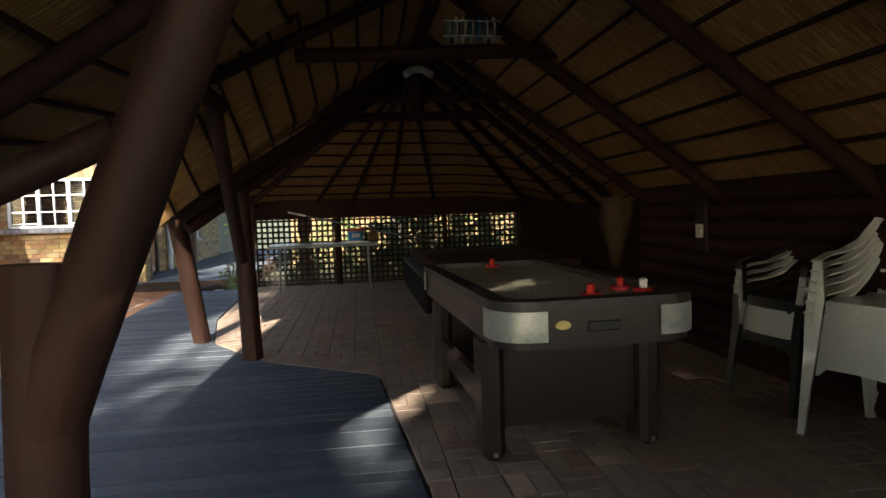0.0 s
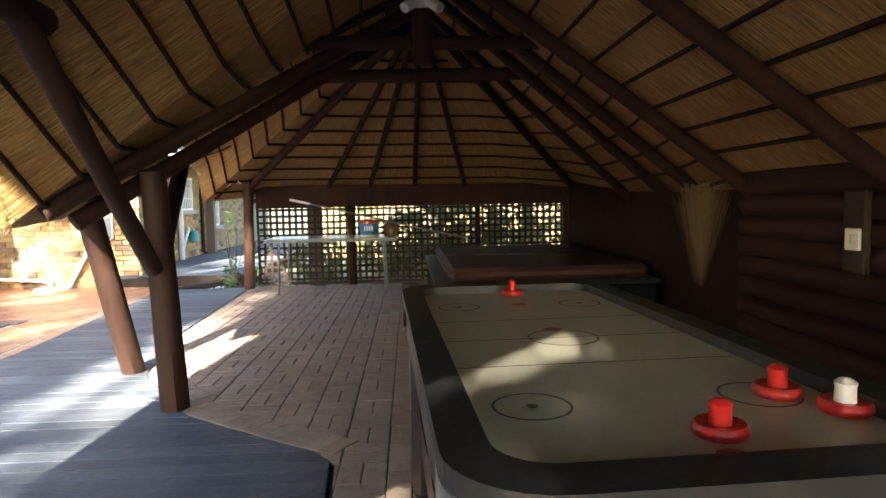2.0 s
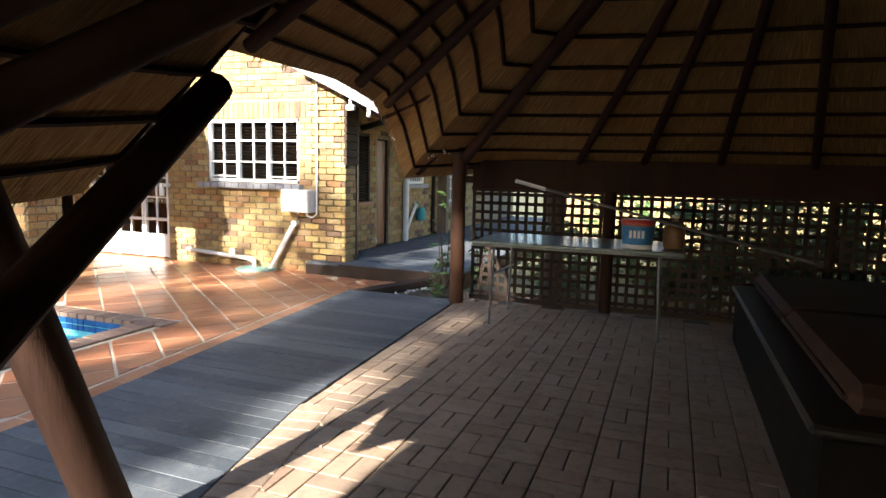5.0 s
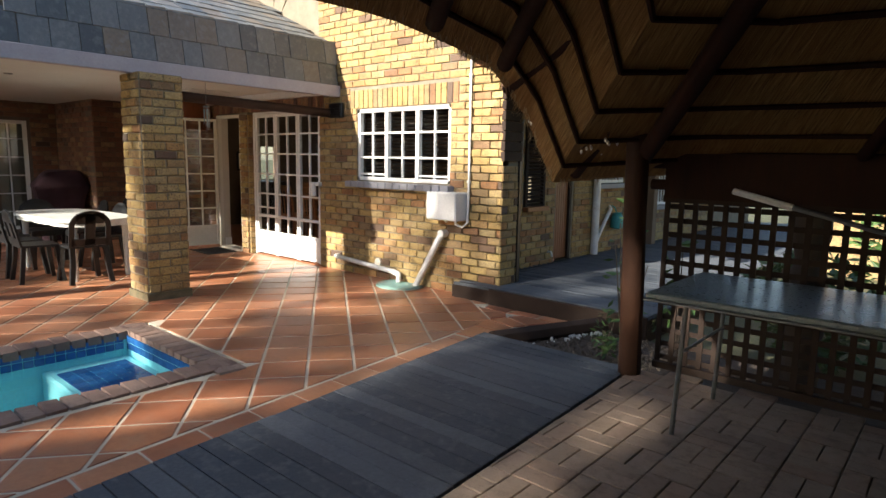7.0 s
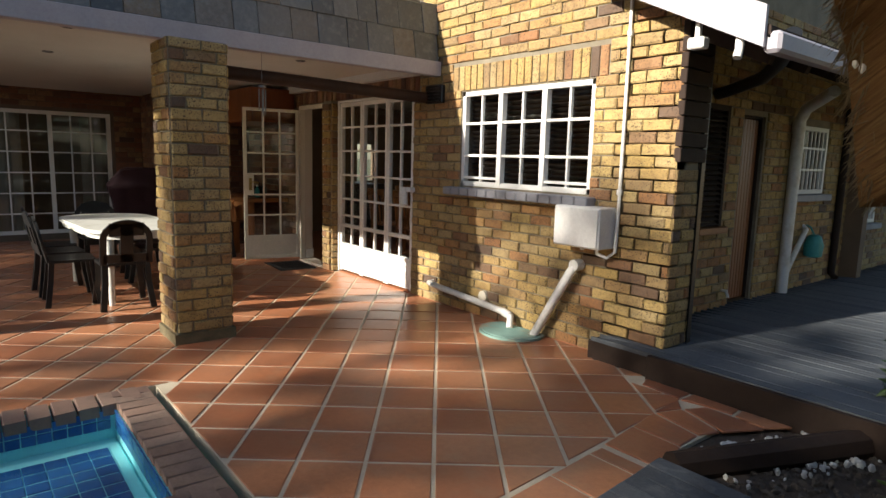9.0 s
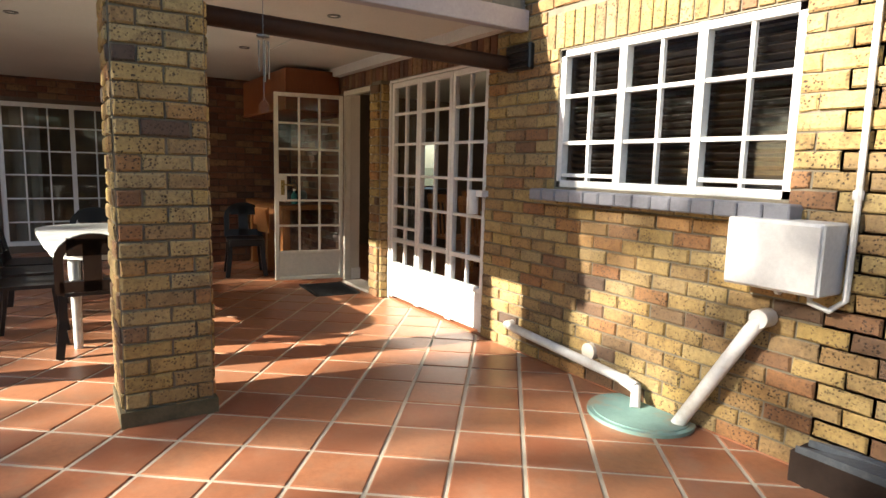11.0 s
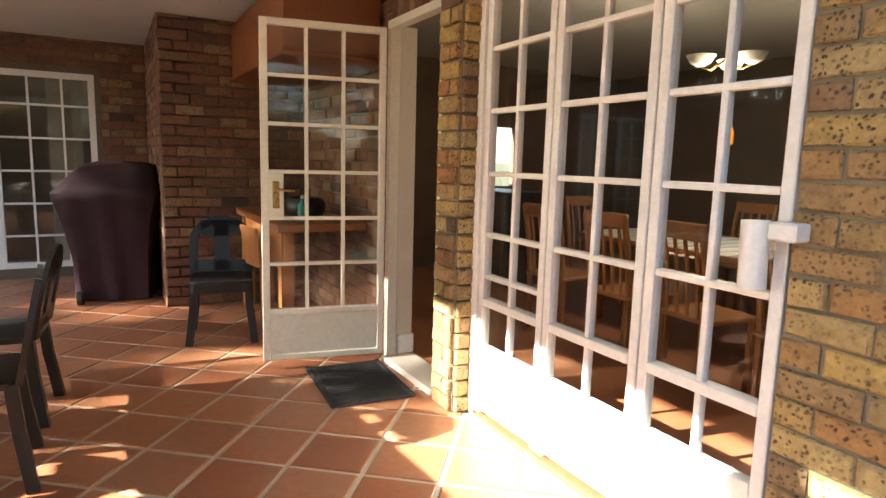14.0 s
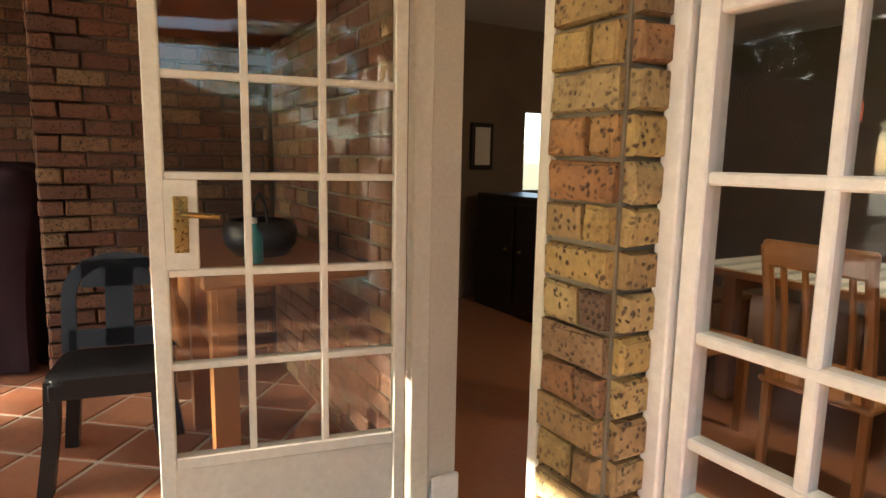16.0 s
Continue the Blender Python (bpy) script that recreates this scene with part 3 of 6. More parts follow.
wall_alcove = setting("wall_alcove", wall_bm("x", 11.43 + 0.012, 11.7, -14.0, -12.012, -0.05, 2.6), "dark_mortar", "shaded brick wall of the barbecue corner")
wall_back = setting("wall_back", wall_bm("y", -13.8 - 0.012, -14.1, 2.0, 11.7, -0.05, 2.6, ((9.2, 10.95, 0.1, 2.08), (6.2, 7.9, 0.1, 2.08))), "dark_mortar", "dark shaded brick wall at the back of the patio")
ceiling = setting("ceiling_patio", box((-14.1, 8.9, 2.42), (-7.0, 12.66, 2.5)), "ceiling", "white plastered patio ceiling")
setting("cornice_patio", wall_bm("x", 12.55, 12.64, -12.0, -7.1, 2.33, 2.42), "white", "white ceiling cornice")
bm = bmesh.new()
vs = [bm.verts.new(q) for y in (12.42, 24) for q in ((-4.9, y, 2.75), (-3.68, y, 2.2), (-3.68, y, 2.27), (-4.9, y, 2.82))]
for f in ((0, 1, 2, 3), (7, 6, 5, 4), (0, 4, 5, 1), (1, 5, 6, 2), (2, 6, 7, 3), (3, 7, 4, 0)):
    bm.faces.new([vs[i] for i in f])
setting("roof_side", bm, "lattice", "dark timber lean-to eave over the walkway")
setting("fascia_patio", box((-7.02, 8.85, 2.29), (-6.93, 12.64, 2.43), chamfer=0.006), "fascia", "lilac-grey painted fascia beam")
pillar = setting("pillar_1", box((-7.268, 10.052, -0.05), (-6.852, 10.478, 2.3)), "mortar", "square yellow face-brick patio pillar")
pillar_far = setting("pillar_2", box((-8.178, 8.512, -0.05), (-7.982, 8.938, 2.42)), "mortar", "square yellow face-brick patio pillar beside the table")
setting("fascia_south", box((-14.1, 8.83, 2.35), (-7.03, 8.9, 2.5), chamfer=0.006), "fascia", "lilac-grey painted fascia beam at the patio end")
# mansard slate roof above the patio
setting("roof_patio", prism([(-7.9, 8.95), (-6.99, 8.95), (-6.99, 12.64), (-7.9, 12.64)], 2.5, 2.6), "dark_mortar", "patio roof deck under slates")
bm = bmesh.new()
vs = [bm.verts.new(p) for p in ((-6.98, 8.9, 2.43), (-6.98, 12.64, 2.43), (-7.06, 12.64, 2.95), (-7.06, 8.9, 2.95), (-9.5, 8.9, 4.1), (-9.5, 12.64, 4.1), (-9.5, 8.9, 2.43), (-9.5, 12.64, 2.43))]
for f in ((0, 1, 2, 3), (3, 2, 5, 4), (0, 3, 4, 6), (1, 7, 5, 2), (4, 5, 7, 6)):
    bm.faces.new([vs[i] for i in f])
setting("roof_mansard", bm, "dark_mortar", "grey slate mansard roof over the patio")

# walkway deck beside the house
setting("walkway_frame", box((-4.85, 12.5, -0.06), (-2.6, 24, 0.14)), "lattice", "dark timber walkway base")

# ---- openings of the house ----


def bars(parent, name, runs, mat="white"):
    for lo, hi in runs:
        part(name, box(lo, hi, chamfer=0.004), mat, parent)


MAT["curtain_cloth"] = surface("curtain_cloth", (0.2, 0.18, 0.14), (0.28, 0.25, 0.2), 5, 0.9, 90, 0.2)

def pane(parent, lo, hi):
    ob = part("pane", box(lo, hi), "glass", parent)
    ob.visible_shadow = False
    return ob


win = thing("window_1", "white painted steel window with small panes and slatted blind", "window", kind="structure")
x0, x1, z0, z1 = WIN
yw = FRONT + 0.05
bars(win, "window_frame", [((x0, yw - 0.03, z0), (x1, yw + 0.03, z0 + 0.045)), ((x0, yw - 0.03, z1 - 0.045), (x1, yw + 0.03, z1)),
                           ((x0, yw - 0.03, z0), (x0 + 0.045, yw + 0.03, z1)), ((x1 - 0.045, yw - 0.03, z0), (x1, yw + 0.03, z1))])
wx = [x0 + (x1 - x0) * k / 3 for k in range(4)]
for k in range(3):
    a, b = wx[k], wx[k + 1]
    if k:
        bars(win, "mullion", [((a - 0.028, yw - 0.035, z0), (a + 0.028, yw + 0.03, z1))])
    bars(win, "glazing_bar", [(((a + b) / 2 - 0.011, yw - 0.02, z0), ((a + b) / 2 + 0.011, yw + 0.015, z1))])
    for z in (1.82, 1.52) if k == 1 else (1.82, 1.52, 1.31):
        bars(win, "glazing_bar", [((a, yw - 0.022, z - 0.012), (b, yw + 0.015, z + 0.012))])
    pane(win, (a + 0.01, yw + 0.016, z0 + 0.02), (b - 0.01, yw + 0.02, z1 - 0.02))
slat_data = None
for i in range(20):
    ob = part("blind_slat", box((x0 + 0.03, -0.018, -0.0015), (x1 - 0.03, 0.018, 0.0015)), "dark_wood", win) if slat_data is None else new("blind_slat", slat_data)
    slat_data = ob.data
    ob.parent = win
    ob.location = (0, FRONT + 0.14, 1.27 + i * 0.043)
    ob.rotation_euler = (radians(-35), 0, 0)
MAT["varnished"] = surface("varnished_plank", (0.17, 0.06, 0.02), (0.28, 0.11, 0.04), 4, 0.4, 50, 0.2, stretch=(1, 1, 0.15))
MAT["sill"] = surface("sill_paint", (0.2, 0.2, 0.225), (0.29, 0.29, 0.315), 6, 0.6, 60, 0.2)
sill = thing("window_sill", "blue-grey painted brick window sill", "sill", kind="structure")
for i in range(14):
    xa = -6.74 + i * 0.126
    part("brick", box((xa, FRONT - 0.11, 1.14), (xa + 0.121, FRONT + 0.03, 1.215), chamfer=0.008), "sill", sill)

scr = thing("door_screen", "white glazed folding door panels with solid lower panels", "door", kind="structure")
sx0, sx1, ys = -8.985, -7.4, FRONT + 0.035
bays = [sx0, -8.46, -7.91, sx1]
for k in range(3):
    a, b = bays[k], bays[k + 1]
    leaf = part("door_leaf", box((a + 0.012, ys - 0.012, 0.03), (b - 0.012, ys + 0.012, 0.34), chamfer=0.004), "white", scr, "white painted solid lower door panel")
    bars(leaf, "stile", [((a + 0.004, ys - 0.025, 0.02), (a + 0.045, ys + 0.025, 2.14)), ((b - 0.045, ys - 0.025, 0.02), (b - 0.004, ys + 0.025, 2.14))])
    bars(leaf, "rail", [((a + 0.045, ys - 0.024, 2.09), (b - 0.045, ys + 0.024, 2.14)), ((a + 0.045, ys - 0.026, 0.59), (b - 0.045, ys + 0.026, 0.63)), ((a + 0.045, ys - 0.026, 0.335), (b - 0.045, ys + 0.026, 0.38))])
    bars(leaf, "glazing_bar", [(((a + b) / 2 - 0.012, ys - 0.018, 0.38), ((a + b) / 2 + 0.012, ys + 0.018, 2.09))])
    for z in (0.95, 1.25, 1.55, 1.84) + ((0.74,) if k == 0 else ()):
        bars(leaf, "glazing_bar", [((a + 0.045, ys - 0.019, z - 0.012), (b - 0.045, ys + 0.019, z + 0.012))])
    g = part("pane", box((a + 0.03, ys - 0.002, 0.36), (b - 0.03, ys + 0.002, 2.1)), "glass", leaf)
    g.visible_shadow = False
bars(scr, "door_frame", [((sx0 - 0.05, ys - 0.03, 2.145), (sx1, ys + 0.05, 2.168)), ((sx0 - 0.05, ys - 0.04, 0), (sx0 - 0.002, ys + 0.05, 2.145))])

# the open glazed door
HINGE, FREE = Vector((-9.95, 12.55, 0)), Vector((-10.09, 11.82, 0))
leaf_w = (FREE - HINGE).length
ang = math.atan2(FREE.y - HINGE.y, FREE.x - HINGE.x)
door = thing("door_1", "cream glazed steel door standing open with brass handle", "door", kind="structure", at=Matrix.Translation(HINGE) @ Matrix.Rotation(ang, 4, 'Z'))
part("lower_panel", box((0.03, -0.012, 0.075), (leaf_w - 0.03, 0.012, 0.36), chamfer=0.003), "cream", door)
for lo, hi in (((0, -0.02, 0.06), (0.04, 0.02, 2.09)), ((leaf_w - 0.045, -0.02, 0.06), (leaf_w, 0.02, 2.09))):
    part("stile", box(lo, hi, chamfer=0.004), "cream", door)
for z in (0.06, 0.345, 2.05):
    part("rail", box((0.04, -0.02, z), (leaf_w - 0.045, 0.02, z + 0.04), chamfer=0.004), "cream", door)
rows_z = [0.385 + 0.2775 * k for k in range(7)]
for z in rows_z[1:-1]:
    part("glazing_bar", box((0.04, -0.016, z - 0.011), (leaf_w - 0.045, 0.016, z + 0.011), chamfer=0.003), "cream", door)
for f in (1, 2):
    xx = 0.04 + (leaf_w - 0.085) * f / 3
    part("glazing_bar", box((xx - 0.011, -0.017, 0.385), (xx + 0.011, 0.017, 2.05), chamfer=0.003), "cream", door)
g = part("pane", box((0.03, -0.002, 0.37), (leaf_w - 0.03, 0.002, 2.06)), "glass", door)
g.visible_shadow = False
MAT["brass"] = surface("worn_brass", (0.32, 0.22, 0.08), (0.5, 0.36, 0.14), 20, 0.3, 80, 0.1, metal=1.0)
lock = part("lock_panel", box((leaf_w - 0.13, -0.019, rows_z[2] + 0.01), (leaf_w - 0.04, 0.019, rows_z[3] - 0.01), chamfer=0.003), "cream", door)
part("handle_plate", box((leaf_w - 0.105, 0.019, 1.0), (leaf_w - 0.065, 0.026, 1.16), chamfer=0.004), "brass", lock, "worn brass handle plate")
part("handle", tube([(leaf_w - 0.085, 0.02, 1.115), (leaf_w - 0.085, 0.055, 1.115), (leaf_w - 0.11, 0.065, 1.112), (leaf_w - 0.19, 0.065, 1.105)], 0.008), "brass", lock, "brass lever handle")
frame_d = thing("door_frame", "cream steel door frame in the brick wall", "door frame", kind="structure")
bars(frame_d, "jamb", [((-10.02, 12.59, 0), (-9.975, 12.66, 2.1)), ((-9.35, 12.6, 0), (-9.31, 12.66, 2.1)), ((-10.02, 12.59, 2.1), (-9.31, 12.66, 2.15))], "cream")
solid("reveal_plaster", box((-10.04, 12.664, 0.0), (-9.985, 12.775, 2.12)), "plaster", "cream plastered door reveal", "wall")
solid("baseboard_1", box((-9.984, 12.67, 0.03), (-9.965, 12.785, 0.16), chamfer=0.006), "white", "white moulded skirting beside the doorway", "baseboard")
solid("threshold", box((-9.98, 12.56, -0.02), (-9.3, 12.78, 0.03), chamfer=0.01), "plaster", "worn pale door threshold", "threshold")

# glazed doors in the shaded back walls
for k, (ya, yb) in enumerate(((9.2, 10.95), (6.2, 7.9))):
    d = thing("door_back", "white glazed double door with net curtain behind", "door", kind="structure")
    xb = -13.85
    for y in (ya, (ya + yb) / 2 - 0.03, yb - 0.06):
        part("stile", box((xb - 0.03, y, 0.1), (xb + 0.03, y + 0.06, 2.08)), "white", d)
    for z in (0.1, 2.02):
        part("rail", box((xb - 0.029, ya, z), (xb + 0.029, yb, z + 0.06)), "white", d)
    for f in range(1, 6):
        if f != 3:
            y = ya + (yb - ya) * f / 6
            part("glazing_bar", box((xb - 0.015, y - 0.01, 0.1), (xb + 0.015, y + 0.01, 2.08)), "white", d)
    for f in range(1, 6):
        z = 0.1 + 1.98 * f / 6
        part("glazing_bar", box((xb - 0.016, ya, z - 0.01), (xb + 0.016, yb, z + 0.01)), "white", d)
    pane(d, (xb - 0.002, ya + 0.01, 0.11), (xb + 0.002, yb - 0.01, 2.07))
    bm = bmesh.new()
    n = 40
    cols = [[bm.verts.new((xb - 0.12 + 0.03 * math.sin(i * 1.4), ya + (yb - ya) * i / n, z)) for z in (0.12, 2.1)] for i in range(n + 1)]
    for p, q in zip(cols, cols[1:]):
        if abs(p[0].co.y - (ya + yb) / 2) > 0.42:
            bm.faces.new((p[0], q[0], q[1], p[1]))
    part("curtain", bm, "curtain_cloth", d, "dim beige hanging curtain", smooth=True)

# ---- inside the house ----
MAT["teal"] = surface("teal_plastic", (0.02, 0.2, 0.2), (0.05, 0.32, 0.31), 8, 0.5, 40, 0.1)
MAT["inside"] = surface("brown_plaster", (0.13, 0.085, 0.05), (0.2, 0.135, 0.085), 2, 0.85, 70, 0.15)
MAT["pine"] = surface("orange_pine", (0.26, 0.095, 0.028), (0.38, 0.16, 0.05), 5, 0.45, 60, 0.15, stretch=(1, 1, 0.2))
MAT["red_wood"] = surface("red_stained_wood", (0.2, 0.06, 0.02), (0.3, 0.1, 0.035), 5, 0.4, 50, 0.15, stretch=(1, 1, 0.25))
solid("floor_inside", box((-13.0, 12.655, -0.08), (-4.6, 17.5, 0.004)), "tile_run", "polished red-brown floor inside the house", "floor")
solid("ceiling_inside", box((-13.0, 12.775, 2.5), (-4.6, 17.5, 2.56)), "ceiling", "pale ceiling inside the house", "ceiling")
solid("wall_inside_north", wall_bm("x", 17.4, 17.55, -13.0, -4.6, 0, 2.5, ()), "inside", "brown plastered wall inside the house", "wall")
solid("wall_inside_west", wall_bm("y", -13.0, -13.12, 12.775, 17.5, 0, 2.5, ((15.3, 15.7, 1.0, 1.75),)), "inside", "brown plastered wall inside the house", "wall")
solid("wall_inside_east", box((-7.0, 12.775, 0), (-6.9, 17.4, 2.5)), "inside", "brown plastered wall between rooms", "wall")
solid("wall_behind_glass", box((-15.2, 2.0, -0.05), (-15.1, 11.7, 2.6)), "inside", "dim room wall behind the glazed doors", "wall")
solid("floor_behind_glass", box((-15.1, 2.0, -0.1), (-14.1, 11.7, 0.0)), "tile_run", "floor of the dim room", "floor")
solid("ceiling_behind_glass", box((-15.1, 2.0, 2.5), (-14.1, 11.7, 2.55)), "ceiling", "ceiling of the dim room", "ceiling")


def wood_chair(at):
    c = thing("dining_chair", "orange-brown wooden dining chair with slatted back", "chair", "dining chairs indoors", at=at)
    part("seat", box((-0.21, -0.21, 0.43), (0.21, 0.21, 0.46), chamfer=0.01), "pine", c)
    for x, y, h in ((-0.18, -0.18, 0.43), (0.18, -0.18, 0.43)):
        part("leg", box((x - 0.02, y - 0.02, 0), (x + 0.02, y + 0.02, h)), "pine", c)
    for x in (-0.18, 0.18):
        part("back_post", tube([(x, 0.18, 0), (x, 0.18, 0.45), (x, 0.22, 0.75), (x, 0.27, 0.98)], 0.021), "pine", c)
    part("top_rail", box((-0.2, 0.245, 0.9), (0.2, 0.275, 1.0), chamfer=0.01), "pine", c)
    for i in range(4):
        x = -0.12 + i * 0.08
        part("back_slat", tube([(x, 0.19, 0.46), (x, 0.22, 0.75), (x, 0.255, 0.92)], 0.012), "pine", c)
    return c


first = wood_chair(pose(-8.75, 14.12, 0.004, 0, 0, 174))
for x, y, a in ((-9.4, 14.15, 180), (-10.1, 14.15, 186), (-10.75, 15.1, 90), (-8.15, 14.2, 176), (-9.9, 15.95, 2), (-9.1, 15.95, -3)):
    copy_thing(first, pose(x, y, 0.004, 0, 0, a))
MAT["cloth"] = surface("table_cloth", (0.6, 0.58, 0.5), (0.75, 0.73, 0.66), 5, 0.9, 90, 0.2)
MAT["cloth_stripe"] = surface("cloth_stripe", (0.36, 0.36, 0.33), (0.46, 0.46, 0.42), 5, 0.9, 90, 0.2)
dt = thing("dining_table", "long wooden dining table indoors", "table", at=pose(-9.3, 15.05, 0.004))
part("tabletop", prism(rounded(1.15, 0.52, 0.12), 0.7, 0.735), "pine", dt)
for x in (-0.95, 0.95):
    for y in (-0.38, 0.38):
        part("leg", box((x - 0.04, y - 0.04, 0), (x + 0.04, y + 0.04, 0.7), chamfer=0.008), "pine", dt)
    part("apron", box((x - 0.015, -0.38, 0.6), (x + 0.015, 0.38, 0.7)), "pine", dt)
tc = thing("tablecloth", "white striped cloth lying over the dining table", "cloth", at=pose(-9.3, 15.05, 0.739))
part("cloth", prism(rounded(1.12, 0.5, 0.12), 0.0, 0.006), "cloth", tc)
for k in range(14):
    part("stripe", box((-1.0 + k * 0.15, -0.49, 0.006), (-0.95 + k * 0.15, 0.49, 0.0085)), "cloth_stripe", tc)
sb = thing("sideboard", "dark wooden dresser against the inner wall", "cabinet", at=pose(-12.2, 14.9, 0))
part("body", box((-0.6, -0.25, 0.004), (0.6, 0.25, 1.0), chamfer=0.01), "dark_wood", sb)
for x in (-0.3, 0.3):
    d = part("door", box((x - 0.28, -0.27, 0.1), (x + 0.28, -0.25, 0.94), chamfer=0.008), "dark_wood", sb)
    part("knob", lathe([(0.012, 0), (0.015, 0.012), (0.004, 0.02)], (x + 0.2 * (-1 if x > 0 else 1), -0.285, 0.55), 8), "brass", d)
lampi = thing("pendant_lamp", "small white glass ceiling lamp indoors", "lamp", at=pose(-9.05, 14.5, 2.22))
part("rod", tube([(0, 0, 0.28), (0, 0, -0.25)], 0.008), "steel", lampi)
MAT["glow"] = surface("lamp_glass", (0.8, 0.78, 0.7), (0.85, 0.83, 0.76), 5, 0.3, 20, 0.02)
for k in range(3):
    a = k * 2.1
    cx, cy = 0.17 * math.cos(a), 0.17 * math.sin(a)
    arm = part("arm", tube([(0, 0, -0.22), (cx * 0.6, cy * 0.6, -0.3), (cx, cy, -0.28)], 0.007), "brass", lampi)
    part("shade", lathe([(0.02, -0.28), (0.06, -0.26), (0.09, -0.21), (0.085, -0.21), (0.05, -0.25), (0.01, -0.27)], (cx, cy, 0), 16), "glow", arm, smooth=True)

m_bulb, nt, p = nodes_of("lit_bulb")
p.inputs["Emission Color"].default_value = (1.0, 0.85, 0.62, 1)
p.inputs["Emission Strength"].default_value = 6.0
MAT["bulb"] = m_bulb
for o in list(lampi.children):
    if o.name.startswith("arm"):
        s = o.children[0].data
        c = sum((v.co for v in s.vertices), Vector()) / len(s.vertices)
        part("bulb", lathe([(0.005, 0), (0.02, 0.012), (0.02, 0.03), (0.005, 0.045)], (c.x, c.y, c.z - 0.02), 10), "bulb", o)
lamp_data = bpy.data.lights.new("dining_light", 'POINT')
lamp_data.energy, lamp_data.color, lamp_data.shadow_soft_size = 4.5, (1.0, 0.82, 0.6), 0.12
new("dining_light", lamp_data).location = (-9.05, 14.5, 1.8)

MAT["line_red"] = surface("red_line", (0.35, 0.06, 0.03), (0.42, 0.1, 0.06), 8, 0.5, 50, 0.05)
MAT["orange_glass"] = surface("orange_glass", (0.6, 0.2, 0.02), (0.7, 0.3, 0.04), 8, 0.2, 40, 0.03)
for x, z, tone, lab in ((-9.85, 1.58, "red", "red"), (-9.29, 1.56, "orange_glass", "orange")):
    orn = thing("hanging_bottle", lab + " glass bottle ornament hung on a cord indoors", "ornament", "hanging bottles", at=pose(x, 14.9, z))
    part("bottle", lathe([(0.005, -0.09), (0.034, -0.085), (0.036, 0.0), (0.016, 0.05), (0.012, 0.09)], seg=14), tone if tone == "orange_glass" else "line_red", orn, smooth=True)
    part("cord", tube([(0, 0, 0.09), (0, 0, 2.5 - z)], 0.003, 5), "steel", orn)
pic = thing("wall_picture", "small framed picture on the inner wall", "picture")
part("frame", box((-12.99, 14.68, 1.2), (-12.965, 14.92, 1.62), chamfer=0.005), "dark_wood", pic)
part("print", box((-12.966, 14.72, 1.24), (-12.96, 14.88, 1.58)), "plaster", pic)
# ---- fittings on the front wall ----
v = thing("wall_vent", "black louvred ventilation grille on brick wall", "vent")
part("frame", box((-7.14, FRONT - 0.045, 2.03), (-6.87, FRONT + 0.005, 2.21), chamfer=0.01), "black", v)
for i in range(5):
    part("louvre", box((-7.12, FRONT - 0.06, 2.05 + i * 0.032), (-6.89, FRONT - 0.035, 2.06 + i * 0.032), chamfer=0.003), "black", v)
eb = thing("electric_box", "white metal electrical box on brick wall", "meter box")
body = part("body", box((-5.21, FRONT - 0.2, 0.84), (-4.78, FRONT, 1.15), chamfer=0.008), "white", eb)
part("door", box((-5.2, FRONT - 0.212, 0.85), (-4.79, FRONT - 0.2, 1.14), chamfer=0.004), "white", eb)
part("gland", lathe([(0.012, 0.0), (0.018, 0.01), (0.018, 0.03)], (-5.0, FRONT - 0.1, 0.81), 10), "white", eb)
cd = thing("conduit", "white electrical conduit pipe up the brick wall", "pipe")
part("tube", tube([(-4.86, FRONT - 0.1, 0.84), (-4.86, FRONT - 0.1, 0.8), (-4.8, FRONT - 0.06, 0.77), (-4.75, FRONT - 0.03, 0.82), (-4.75, FRONT - 0.02, 1.2), (-4.76, FRONT - 0.02, 4.2)], 0.014), "pvc", cd, smooth=True)
for z in (1.25, 2.38):
    part("clip", lathe([(0.02, 0), (0.022, 0.01), (0.022, 0.03), (0.02, 0.04)], (-4.752, FRONT - 0.02, z), 10), "pvc", cd)
wp = thing("waste_pipe", "white plastic waste pipe along the wall foot", "pipe")
part("tube", tube([(-6.98, FRONT + 0.02, 0.2), (-6.98, FRONT - 0.06, 0.2), (-6.9, FRONT - 0.07, 0.195), (-5.85, FRONT - 0.07, 0.13), (-5.76, FRONT - 0.08, 0.11), (-5.71, FRONT - 0.14, 0.02)], 0.03, 12), "pvc", wp, smooth=True)
part("collar", tube([(-5.87, FRONT - 0.07, 0.132), (-5.76, FRONT - 0.08, 0.112)], 0.036, 12), "pvc", wp, smooth=True)
wp2 = thing("waste_pipe", "white plastic waste pipe slanting down the wall", "pipe")
part("tube", tube([(-5.08, FRONT + 0.02, 0.67), (-5.08, FRONT - 0.07, 0.67), (-5.11, FRONT - 0.09, 0.62), (-5.47, FRONT - 0.1, 0.0)], 0.036, 12), "pvc", wp2, smooth=True)
part("elbow", tube([(-5.08, FRONT - 0.01, 0.675), (-5.08, FRONT - 0.1, 0.675)], 0.046, 12), "pvc", wp2, smooth=True)
MAT["drain_green"] = surface("drain_cover", (0.16, 0.3, 0.26), (0.25, 0.4, 0.35), 6, 0.7, 60, 0.15, dirt=(0.3, 0.28, 0.2))
dc = thing("drain_cover", "faded green round drain cover on the tiles", "drain cover")
out = [(-5.66 + 0.3 * math.cos(radians(a)), FRONT - 0.16 + 0.27 * math.sin(radians(a))) for a in range(150, 391, 10)]
part("lid", prism(out, 0.0, 0.02), "drain_green", dc)
